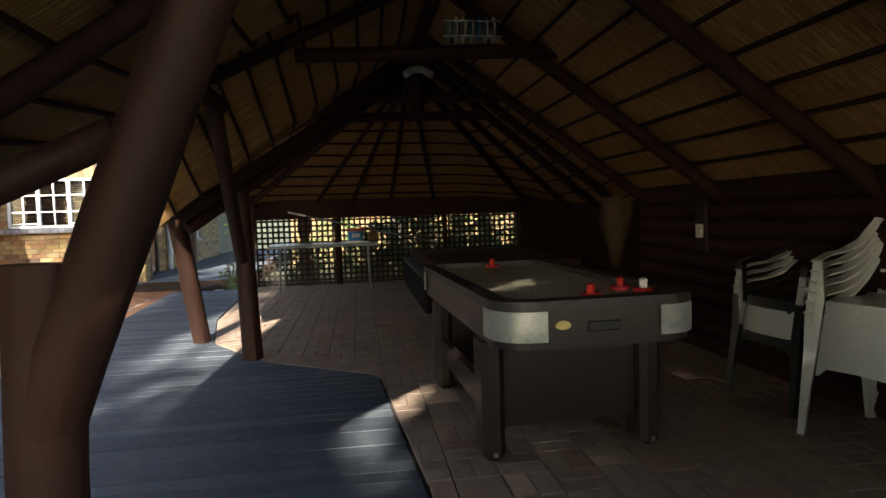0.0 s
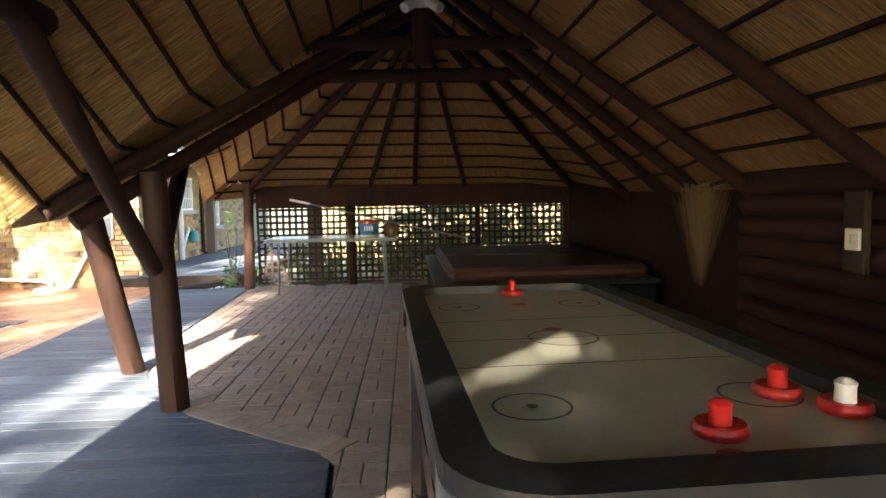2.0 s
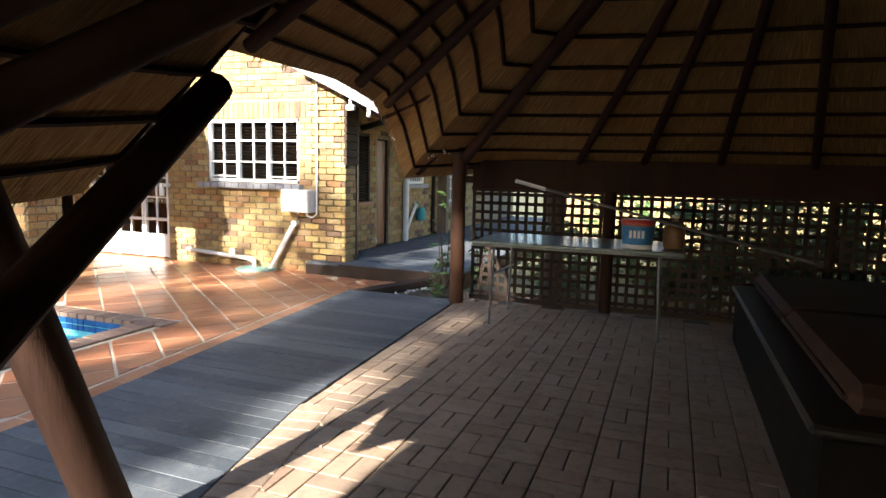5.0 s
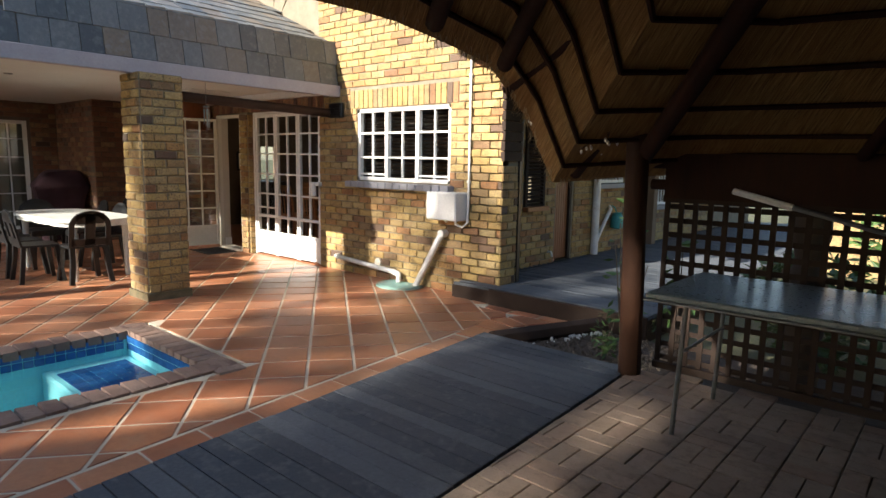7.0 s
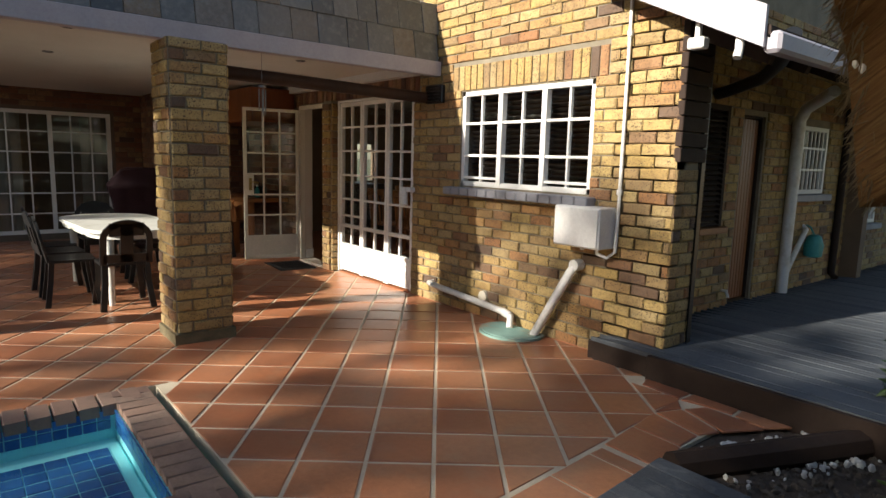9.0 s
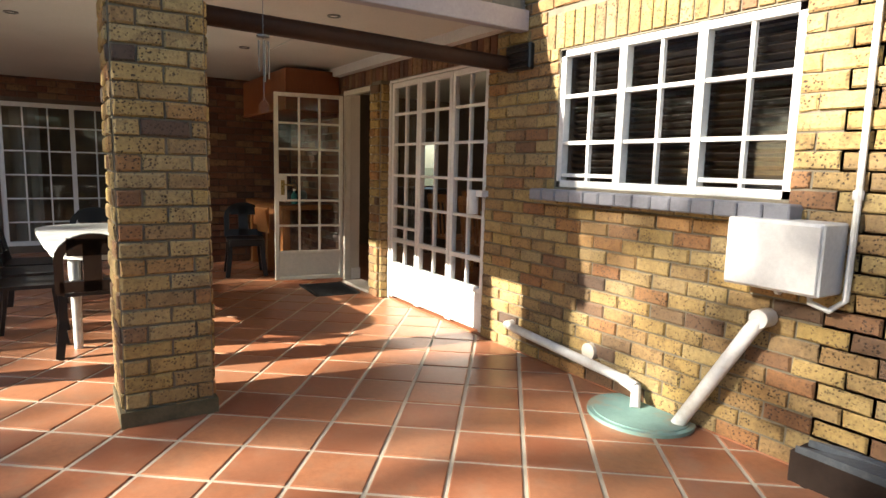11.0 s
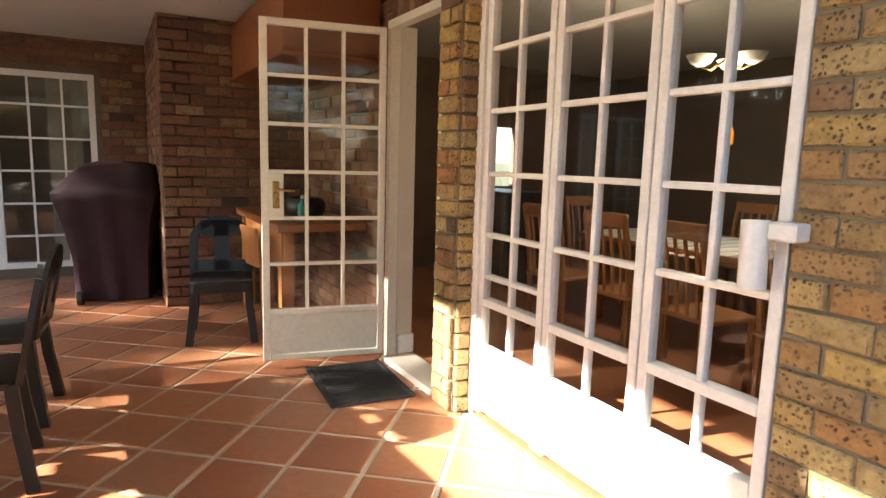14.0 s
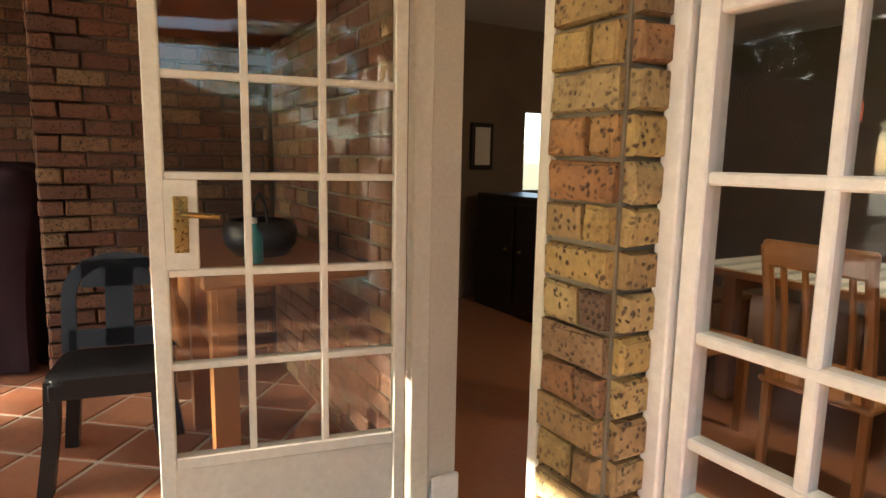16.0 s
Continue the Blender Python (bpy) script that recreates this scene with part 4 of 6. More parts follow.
part("rim", prism([(-5.66 + (x + 5.66) * 0.9, FRONT - 0.16 + (y - FRONT + 0.16) * 0.9) for x, y in out], 0.02, 0.026), "drain_green", dc)
pl = thing("pipe_cap", "round grey cement plug on brick wall", "plug")
part("cap", tube([(-6.2, FRONT + 0.01, 0.2), (-6.2, FRONT - 0.025, 0.2)], 0.055, 14), "plaster", pl)
MAT["terracotta_plain"] = surface("airbrick_clay", (0.22, 0.07, 0.04), (0.32, 0.11, 0.06), 9, 0.9, 60, 0.4)
air = thing("air_brick", "terracotta air brick with small square holes", "vent", at=pose(-9.73, FRONT - 0.012, 2.4))
bm = bmesh.new()
for k in range(6):
    add_box(bm, (-0.11, 0, -0.075 + k * 0.028), (0.11, 0.02, -0.065 + k * 0.028))
part("grid", bm, "terracotta_plain", air)
for k in range(7):
    part("bar", box((-0.11 + k * 0.035, 0.001, -0.065), (-0.1 + k * 0.035, 0.018, 0.075)), "terracotta_plain", air)
part("backing", box((-0.11, 0.014, -0.075), (0.11, 0.024, 0.075)), "black", air)
al = thing("door_sensor", "white plastic alarm sensor beside glazed door", "sensor")
part("bracket", box((-7.42, FRONT - 0.07, 1.12), (-7.34, FRONT, 1.17), chamfer=0.006), "white", al)
part("body", tube([(-7.46, FRONT - 0.06, 1.17), (-7.45, FRONT - 0.065, 0.98)], 0.038, 12), "white", al, smooth=True)
# timber cladding on the corner
clad = thing("corner_cladding", "dark weathered timber boards around the house corner", "cladding", kind="structure")
for i in range(10):
    z = 1.5 + i * 0.105
    part("board", box((SIDE - 0.03, FRONT - 0.004, z), (SIDE + 0.022, 12.985, z + 0.097), chamfer=0.005), "lattice", clad)
post = thing("corner_post", "black steel post at the house corner", "post")
part("tube", box((-4.36, 12.96, 0.165), (-4.31, 13.01, 2.6)), "black", post)

# side wall fittings
sh = thing("shutter", "closed dark slatted timber shutter on the side wall", "shutter")
bars(sh, "frame", [((-4.83, 13.8, 0.93), (-4.78, 13.85, 2.02)), ((-4.83, 14.21, 0.93), (-4.78, 14.26, 2.02)), ((-4.83, 13.85, 1.97), (-4.78, 14.21, 2.02))], "lattice")
part("sill", box((-4.84, 13.78, 0.88), (-4.72, 14.28, 0.94), chamfer=0.006), "varnished", sh, "brown timber shutter sill")
for i in range(22):
    part("slat", box((-0.024, 13.85, -0.003), (0.024, 14.21, 0.003), pose(-4.8, 0, 0.965 + i * 0.046, 0, 35, 0)), "lattice", sh)
wd = thing("side_door", "closed varnished plank door in the side wall", "door")
for i in range(7):
    part("plank", box((-4.89, 14.6 + i * 0.057, 0.18), (-4.865, 14.654 + i * 0.057, 1.94), chamfer=0.006), "varnished", wd)
bars(wd, "frame", [((-4.9, 14.58, 0.17), (-4.84, 14.602, 1.97)), ((-4.9, 14.998, 0.17), (-4.84, 15.02, 1.97)), ((-4.9, 14.602, 1.945), (-4.84, 14.998, 1.97))], "lattice")
for ya, yb, za, zb in ((15.76, 16.6, 1.21, 1.94), (17.5, 18.5, 0.8, 1.6)):
    w = thing("window_side", "white steel window with burglar bars", "window", kind="structure")
    bars(w, "window_frame", [((-4.86, ya, za), (-4.8, ya + 0.045, zb)), ((-4.86, yb - 0.045, za), (-4.8, yb, zb)), ((-4.86, ya + 0.045, za), (-4.8, yb - 0.045, za + 0.045)), ((-4.86, ya + 0.045, zb - 0.045), (-4.8, yb - 0.045, zb))])
    for f in range(1, 8):
        y = ya + (yb - ya) * f / 8
        part("bar", box((-4.83, y - 0.009, za + 0.045), (-4.812, y + 0.009, zb - 0.045)), "white", w)
    for f in (0.36, 0.68):
        z = za + (zb - za) * f
        part("bar", box((-4.826, ya + 0.045, z - 0.01), (-4.806, yb - 0.045, z + 0.01)), "white", w)
    pane(w, (-4.9, ya, za), (-4.895, yb, zb))
    part("window_sill", box((-4.84, ya - 0.08, za - 0.08), (-4.72, yb + 0.08, za - 0.005), chamfer=0.008), "sill", w)
dp = thing("downpipe", "white rainwater downpipe on the side wall", "pipe")
part("tube", tube([(-4.74, 15.62, 0.17), (-4.74, 15.62, 1.95), (-4.66, 15.55, 2.08), (-4.3, 15.2, 2.2)], 0.055, 14), "pvc", dp, smooth=True)
part("collar", tube([(-4.74, 15.62, 1.84), (-4.74, 15.62, 1.95)], 0.062, 14), "pvc", dp, smooth=True)
part("branch", tube([(-4.74, 15.66, 0.33), (-4.75, 15.78, 0.45), (-4.75, 16.12, 0.82), (-4.8, 16.16, 0.85)], 0.028, 10), "pvc", dp, smooth=True)
dp2 = thing("gutter_arm", "dark plastic rainwater arm under the eave", "pipe")
part("tube", tube([(-4.78, 14.0, 2.1), (-4.6, 13.9, 2.12), (-4.25, 13.65, 2.16), (-3.95, 13.2, 2.19), (-3.8, 12.95, 2.24), (-3.74, 12.86, 2.3)], 0.05, 14), "black", dp2, smooth=True)
dp3 = thing("downpipe", "dark brown downpipe on the side wall", "pipe")
part("tube", tube([(-4.76, 17.05, 2.2), (-4.76, 17.05, 0.24), (-4.7, 17.02, 0.19)], 0.04, 12), "lattice", dp3, smooth=True)
hook = thing("hose_tap", "small white pipe stub on the brick wall", "tap")
part("stub", tube([(-4.82, 14.42, 0.32), (-4.74, 14.4, 0.32), (-4.72, 14.4, 0.26)], 0.014, 8), "pvc", hook, smooth=True)
hr = thing("peg_bag", "teal cloth bag hung on the side wall", "bag")
part("bag", lathe([(0.03, 0), (0.09, 0.02), (0.1, 0.14), (0.07, 0.24), (0.04, 0.26)], (-4.7, 16.25, 0.5), 14), "teal", hr, smooth=True)
part("strap", tube([(-4.7, 16.25, 0.74), (-4.75, 16.25, 0.84), (-4.8, 16.25, 0.86)], 0.01), "teal", hr)
# eaves of the side roof
bm = bmesh.new()
vs = [bm.verts.new(q) for y in (12.385, 12.415) for q in ((-5.0, y, 2.77), (-3.7, y, 2.15), (-3.7, y, 2.38), (-5.0, y, 3.0))]
for f in ((0, 1, 2, 3), (7, 6, 5, 4), (0, 4, 5, 1), (1, 5, 6, 2), (2, 6, 7, 3), (3, 7, 4, 0)):
    bm.faces.new([vs[i] for i in f])
solid("fascia_side", bm, "fascia", "pale grey painted barge board at the roof corner", "fascia")
solid("gutter_side", box((-3.72, 12.42, 2.12), (-3.62, 24, 2.24), chamfer=0.02), "fascia", "grey painted gutter along the side eave", "gutter")
eave = thing("eave_rafters", "dark timber rafters under the side eave", "rafters", kind="structure")
for i in range(9):
    part("rafter", box((-0.45, -0.03, -0.12), (0.45, 0.03, 0.0), pose(-4.18, 12.75 + i * 0.55, 2.4, 0, 24.0, 0)), "lattice", eave)
fl = thing("eave_light", "white outdoor lamp under the eave", "lamp")
part("body", box((-4.2, 12.44, 2.2), (-4.09, 12.52, 2.27), chamfer=0.01), "white", fl)
part("stem", box((-4.16, 12.46, 2.27), (-4.13, 12.49, 2.37)), "white", fl)
fl2 = thing("security_camera", "small white camera under the eave", "camera")
part("body", tube([(-3.86, 12.44, 2.27), (-3.86, 12.44, 2.16), (-3.86, 12.42, 2.11)], 0.026, 10), "white", fl2, smooth=True)

# ---- patio things ----


pt = thing("garden_table", "white plastic oval garden table on the patio", "table", at=pose(-9.2, 10.15, 0, 0, 0, 4))
part("tabletop", prism(rounded(0.95, 0.46, 0.4), 0.7, 0.735), "white_plastic", pt)
part("apron", prism(rounded(0.92, 0.43, 0.38), 0.65, 0.7), "white_plastic", pt)
for x in (-0.72, 0.72):
    for y in (-0.3, 0.3):
        part("leg", lathe([(0.028, 0), (0.032, 0.3), (0.042, 0.66)], (x, y, 0), 12), "white_plastic", pt, smooth=True)


def arch_back(w, h, thick, hole, n=10):
    """Chair back: an arched panel with two tall openings beside a middle splat."""
    bm = bmesh.new()

    def strip(path, half):
        add_ribbon(bm, path, half, thick)
    rim = [(-w, 0, 0)] + [(-w * math.cos(radians(a)), 0, h * 0.62 + h * 0.38 * math.sin(radians(a))) for a in range(0, 181, 15)] + [(w, 0, 0)]
    strip(rim, 0.028)
    strip([(0, 0, 0.02), (0, 0, h * 0.97)], 0.055)
    strip([(-w, 0, h * 0.14), (w, 0, h * 0.14)], 0.04)
    strip([(-w * 0.75, 0, h * 0.84), (w * 0.75, 0, h * 0.84)], 0.06)
    return bm


def add_ribbon(bm, path, half, thick):
    pts = [Vector(p) for p in path]
    rows = []
    for i, p in enumerate(pts):
        d = (pts[min(i + 1, len(pts) - 1)] - pts[max(i - 1, 0)]).normalized()
        n = Vector((0, 1, 0)).cross(d).normalized()
        t = Vector((0, thick / 2, 0))
        rows.append([bm.verts.new(q) for q in (p - n * half - t, p + n * half - t, p + n * half + t, p - n * half + t)])
    for p, q in zip(rows, rows[1:]):
        for k in range(4):
            bm.faces.new((p[k], p[(k + 1) % 4], q[(k + 1) % 4], q[k]))
    bm.faces.new(rows[0][::-1])
    bm.faces.new(rows[-1])


def plastic_chair(at, mat, label, group):
    c = thing("plastic_chair", label, "chair", group, at=at)
    seat = prism(rounded(0.21, 0.2, 0.07), 0.415, 0.44)
    part("seat", seat, mat, c)
    back = part("backrest", arch_back(0.195, 0.4, 0.022, 0), mat, c)
    back.matrix_local = pose(0, 0.19, 0.43, -12, 0, 0)
    for x in (-1, 1):
        for y in (-1, 1):
            bm = bmesh.new()
            add_ribbon(bm, [(x * 0.215, y * 0.215, 0), (x * 0.185, y * 0.18, 0.25), (x * 0.18, y * 0.165, 0.43)], 0.026, 0.045)
            part("leg", bm, mat, c)
    part("apron", box((-0.19, -0.2, 0.36), (0.19, -0.185, 0.42), chamfer=0.004), mat, c)
    return c


BLACK_LABEL = "black plastic garden chair with arched open back"
ch = plastic_chair(pose(-8.45, 10.0, 0, 0, 0, -90), "black", BLACK_LABEL, "patio chairs")
for x, y, a in ((-8.85, 9.62, 178), (-9.4, 9.6, 183), (-9.9, 9.62, 175), (-10.4, 10.15, 92), (-9.28, 10.5, 3), (-9.95, 10.52, -5)):
    copy_thing(ch, pose(x, y, 0, 0, 0, a))
copy_thing(ch, pose(-10.95, 11.72, 0, 0, 0, 80))

MAT["cover"] = surface("maroon_cover", (0.022, 0.009, 0.013), (0.045, 0.02, 0.026), 4, 0.7, 90, 0.25, spec=0.2)
bq = thing("barbecue_cover", "dark maroon fabric cover over a barbecue", "barbecue", at=pose(-12.62, 11.07, 0, 0, 0, -12))
bm = bmesh.new()
n = 40
rows = []
for w, d, z, fold in ((0.25, 0.3, 0.015, 0.05), (0.26, 0.3, 0.2, 0.045), (0.28, 0.32, 0.45, 0.03), (0.32, 0.36, 0.7, 0.02), (0.37, 0.42, 0.9, 0.008), (0.38, 0.43, 0.96, 0.004), (0.36, 0.4, 1.0, 0.006), (0.3, 0.33, 1.12, 0.006), (0.25, 0.28, 1.18, 0.004), (0.17, 0.2, 1.205, 0.0), (0.03, 0.03, 1.21, 0.0)):
    row = []
    for k in range(n):
        a = 2 * math.pi * k / n
        r = (abs(math.cos(a)) ** 7 + abs(math.sin(a)) ** 7) ** (-1 / 7)
        rr = 1 + fold * math.sin(a * 9 + z * 3) * 2
        row.append(bm.verts.new((w * r * math.cos(a) * rr - 0.1 * max(0.0, z - 0.9), d * r * math.sin(a) * rr + 0.25 * max(0.0, z - 0.96), z + 0.012 * math.sin(a * 3 + 1) * (1 if z > 0.6 else 0))))
    rows.append(row)
for p, q in zip(rows, rows[1:]):
    for k in range(n):
        bm.faces.new((p[k], p[(k + 1) % n], q[(k + 1) % n], q[k]))
bm.faces.new(rows[-1])
part("cover", bm, "cover", bq, smooth=True)
part("wheel", tube([(0.34, -0.2, 0.06), (0.34, -0.24, 0.06)], 0.06, 14), "black", bq)

hd = thing("braai_hood", "red-brown timber canopy on the brick wall", "hood")
part("body", box((-11.99, 12.0, 1.95), (-10.24, 12.63, 2.38), chamfer=0.006), "red_wood", hd)
part("trim", box((-11.99, 11.98, 1.92), (-10.22, 12.64, 1.95), chamfer=0.006), "red_wood", hd)
ct = thing("patio_counter", "orange-brown timber counter by the open door", "counter")
part("worktop", box((-11.95, 12.0, 0.8), (-10.45, 12.63, 0.86), chamfer=0.01), "pine", ct)
for x in (-11.9, -11.2, -10.6):
    part("leg", box((x, 12.04, 0), (x + 0.09, 12.13, 0.8)), "pine", ct)
part("panel", box((-11.9, 12.06, 0.52), (-10.5, 12.09, 0.8)), "pine", ct)
MAT["red"] = surface("red_plastic", (0.42, 0.012, 0.01), (0.55, 0.03, 0.022), 8, 0.35, 50, 0.05)
pb = thing("red_basin", "red plastic basin on the timber counter", "basin", at=pose(-11.2, 12.4, 0.86))
part("bowl", lathe([(0.07, 0), (0.1, 0.09), (0.115, 0.1), (0.1, 0.085), (0.065, 0.01)], seg=20), "red", pb, smooth=True)
pot = thing("iron_pot", "dark iron cooking pot on the timber counter", "pot", at=pose(-10.85, 12.3, 0.86))
part("body", lathe([(0.02, 0.0), (0.11, 0.0), (0.15, 0.05), (0.155, 0.11), (0.13, 0.15), (0.12, 0.145), (0.14, 0.1), (0.1, 0.02), (0.02, 0.015)], seg=22), "black", pot, smooth=True)
part("handle", tube([(-0.13, 0, 0.14), (-0.1, 0, 0.22), (0, 0, 0.26), (0.1, 0, 0.22), (0.13, 0, 0.14)], 0.006), "black", pot)
bt = thing("blue_bottle", "small blue plastic bottle on the timber counter", "bottle", at=pose(-10.62, 12.22, 0.86))
part("body", lathe([(0.02, 0), (0.036, 0.004), (0.036, 0.11), (0.015, 0.14), (0.013, 0.16)], seg=14), "teal", bt, smooth=True)
part("cap", lathe([(0.016, 0.158), (0.016, 0.18), (0.003, 0.182)], seg=12), "white", bt)
board = thing("chopping_board", "pale wooden chopping board leaning on the counter", "board")
part("board", box((-0.16, -0.012, 0.0), (0.16, 0.012, 0.3), pose(-10.95, 11.95, 0.5, 8, 0, 8), chamfer=0.02), "pine", board)
lp = thing("beam", "brown varnished round beam from pillar to house wall", "beam")
part("pole", log_bm((-7.14, 10.46, 2.13), (-7.13, 12.66, 2.09), 0.055), "log_worn", lp, smooth=True)
MAT["mat"] = surface("rubber_mat", (0.012, 0.012, 0.013), (0.035, 0.034, 0.033), 30, 0.85, 90, 1.0, depth=0.01)
dm = thing("doormat", "black ribbed rubber doormat before the open door", "mat", at=pose(-9.66, 12.27, 0, 0, 0, -4))
part("base", box((-0.33, -0.24, 0), (0.33, 0.24, 0.008), chamfer=0.003), "mat", dm)
bm = bmesh.new()
for i in range(24):
    xx = -0.29 + i * 0.0252
    add_tube(bm, [(xx + 0.006 * math.sin(j * 1.2 + i), -0.2 + j * 0.04, 0.009) for j in range(11)], 0.005, 5)
part("ribs", bm, "mat", dm)
for yy in (-0.24, 0.215):
    part("border", box((-0.33, yy, 0.008), (0.33, yy + 0.025, 0.014), chamfer=0.003), "mat", dm)
wc = thing("wind_chime", "silver tube wind chime with crystal drop", "wind chime", at=pose(-6.98, 10.81, 0))
part("cord", tube([(0, 0, 2.3), (0, 0, 1.68)], 0.002, 5), "steel", wc)
part("disc", lathe([(0.035, 2.02), (0.035, 2.03), (0.01, 2.035)], seg=14), "steel", wc)
for k in range(5):
    a = k * 1.2566
    part("tube", tube([(0.028 * math.cos(a), 0.028 * math.sin(a), 2.0), (0.028 * math.cos(a), 0.028 * math.sin(a), 1.78 + 0.02 * k)], 0.005, 6), "steel", wc)
part("crystal", lathe([(0.004, 1.6), (0.03, 1.63), (0.034, 1.65), (0.012, 1.69), (0.004, 1.7)], seg=9), "glass", wc)
for x, y in ((-7.75, 9.56), (-9.33, 9.6), (-7.9, 11.6), (-9.6, 11.4)):
    sp = thing("ceiling_spot", "small recessed ceiling spotlight", "spotlight", "patio spotlights", at=pose(x, y, 2.42))
    part("ring", lathe([(0.05, 0.0), (0.05, -0.008), (0.038, -0.01), (0.036, 0.0)], seg=16), "steel", sp)
    part("lens", lathe([(0.034, -0.002), (0.02, -0.004)], seg=12), "white", sp)
hatch = thing("ceiling_hatch", "white framed ceiling trapdoor", "hatch", at=pose(-9.2, 11.9, 2.42))
part("panel", box((-0.35, -0.28, -0.012), (0.35, 0.28, 0.0), chamfer=0.004), "ceiling", hatch)

# ---- things under the thatch ----
FL = 0.1
MAT["rail_black"] = surface("black_rail", (0.012, 0.011, 0.011), (0.03, 0.027, 0.025), 6, 0.5, 60, 0.08)
MAT["play"] = surface("cream_playfield", (0.5, 0.47, 0.33), (0.58, 0.55, 0.41), 2, 0.35, 60, 0.03)
MAT["chrome"] = surface("tarnished_chrome", (0.3, 0.34, 0.32), (0.52, 0.55, 0.5), 9, 0.35, 80, 0.2, metal=0.6, dirt=(0.2, 0.26, 0.22))
MAT["line_dark"] = surface("dark_line", (0.06, 0.05, 0.05), (0.1, 0.08, 0.07), 8, 0.5, 50, 0.05)
MAT["gold"] = surface("gold_badge", (0.5, 0.4, 0.12), (0.6, 0.5, 0.2), 20, 0.4, 60, 0.05)
AX, AY, AW, AD = 0.59, 4.19, 0.47, 1.06
ah = thing("air_hockey_table", "dark air-hockey table with cream top and chrome corners", "games table", at=pose(AX, AY, FL, 0, 0, 2.5))
outer, inner = rounded(AW, AD, 0.17, 8), rounded(AW - 0.085, AD - 0.1, 0.1, 8)


part("top_rail", ring(outer, inner, 0.765, 0.805), "rail_black", ah)
part("cabinet", prism(rounded(AW - 0.015, AD - 0.015, 0.16, 8), 0.6, 0.764), "dark_wood", ah)
field = part("playfield", prism(rounded(AW - 0.08, AD - 0.095, 0.1, 8), 0.764, 0.772), "play", ah, "cream playing surface with red markings")
for y in (-0.61, 0.6):
    for x in (-0.25, 0.25):
        part("circle", ring([(x + 0.085 * math.cos(a * 0.2618), y + 0.085 * math.sin(a * 0.2618)) for a in range(24)], [(x + 0.079 * math.cos(a * 0.2618), y + 0.079 * math.sin(a * 0.2618)) for a in range(24)], 0.772, 0.7726), "line_dark", field)
        part("spot", lathe([(0.012, 0.772), (0.012, 0.7728)], (x, y, 0), 10), "line_dark", field)
part("circle", ring([(0.11 * math.cos(a * 0.2618), 0.11 * math.sin(a * 0.2618)) for a in range(24)], [(0.104 * math.cos(a * 0.2618), 0.104 * math.sin(a * 0.2618)) for a in range(24)], 0.772, 0.7726), "line_dark", field)
for y in (-0.3, 0.0, 0.3):
    part("line", box((-AW + 0.09, y - 0.003, 0.772), (AW - 0.09, y + 0.003, 0.7724)), "line_dark", field)
for y in (0.12, 0.62, -0.9):
    part("mark", lathe([(0.03, 0.772), (0.03, 0.7726)], (0.0 if y > 0 else 0.02, y, 0), 14), "line_red", field)
for sx in (-1, 1):
    for sy in (-1, 1):
        bm = bmesh.new()
        cx, cy, r = sx * (AW - 0.17), sy * (AD - 0.17), 0.172
        pts = [(sx * (AW - 0.2 - 0.015), sy * (AD + 0.002))] + [(cx + sx * r * math.cos(radians(a)), cy + sy * r * math.sin(radians(a))) for a in range(90, -1, -10)] + [(sx * (AW + 0.002), sy * (AD - 0.23))]
        lo = [bm.verts.new((*p, 0.635)) for p in pts]
        hi = [bm.verts.new((*p, 0.762)) for p in pts]
        il = [bm.verts.new((p[0] * 0.99, p[1] * 0.995, 0.635)) for p in pts]
        ih = [bm.verts.new((p[0] * 0.99, p[1] * 0.995, 0.762)) for p in pts]
        for k in range(len(pts) - 1):
            bm.faces.new((lo[k], lo[k + 1], hi[k + 1], hi[k]))
            bm.faces.new((il[k], ih[k], ih[k + 1], il[k + 1]))
            bm.faces.new((hi[k], hi[k + 1], ih[k + 1], ih[k]))
            bm.faces.new((lo[k], il[k], il[k + 1], lo[k + 1]))
        part("corner_guard", bm, "chrome", ah, "tarnished metal corner guard", smooth=True)
for sy in (-1, 1):
    part("end_panel", box((-0.36, sy * 0.62 - 0.02, 0.14), (0.36, sy * 0.62 + 0.02, 0.6)), "dark_wood", ah)
    for x in (-0.4, 0.4):
        lg = part("leg", box((x - 0.055, sy * 0.62 - 0.1, 0.0), (x + 0.055, sy * 0.62 + 0.1, 0.6), chamfer=0.03), "dark_wood", ah)
        part("foot_bolt", lathe([(0.012, 0), (0.012, 0.02)], (x, sy * 0.72, 0.03), 8), "steel", lg)
    part("goal_slot", box((-0.075, sy * (AD - 0.012) - 0.008, 0.665), (0.075, sy * (AD - 0.012) + 0.008, 0.71), chamfer=0.006), "black", ah)
    bd = part("badge", tube([(0, -0.008, 0), (0, 0.008, 0)], 0.022, 20), "gold", ah, "oval gold badge")
    bd.matrix_local = Matrix.Translation((-0.185, sy * (AD - 0.012), 0.7)) @ Matrix.Diagonal((1.5, 1, 0.85, 1))
part("stretcher", box((-0.42, -0.6, 0.2), (-0.38, 0.6, 0.34)), "dark_wood", ah)
part("stretcher", box((0.38, -0.6, 0.2), (0.42, 0.6, 0.34)), "dark_wood", ah)


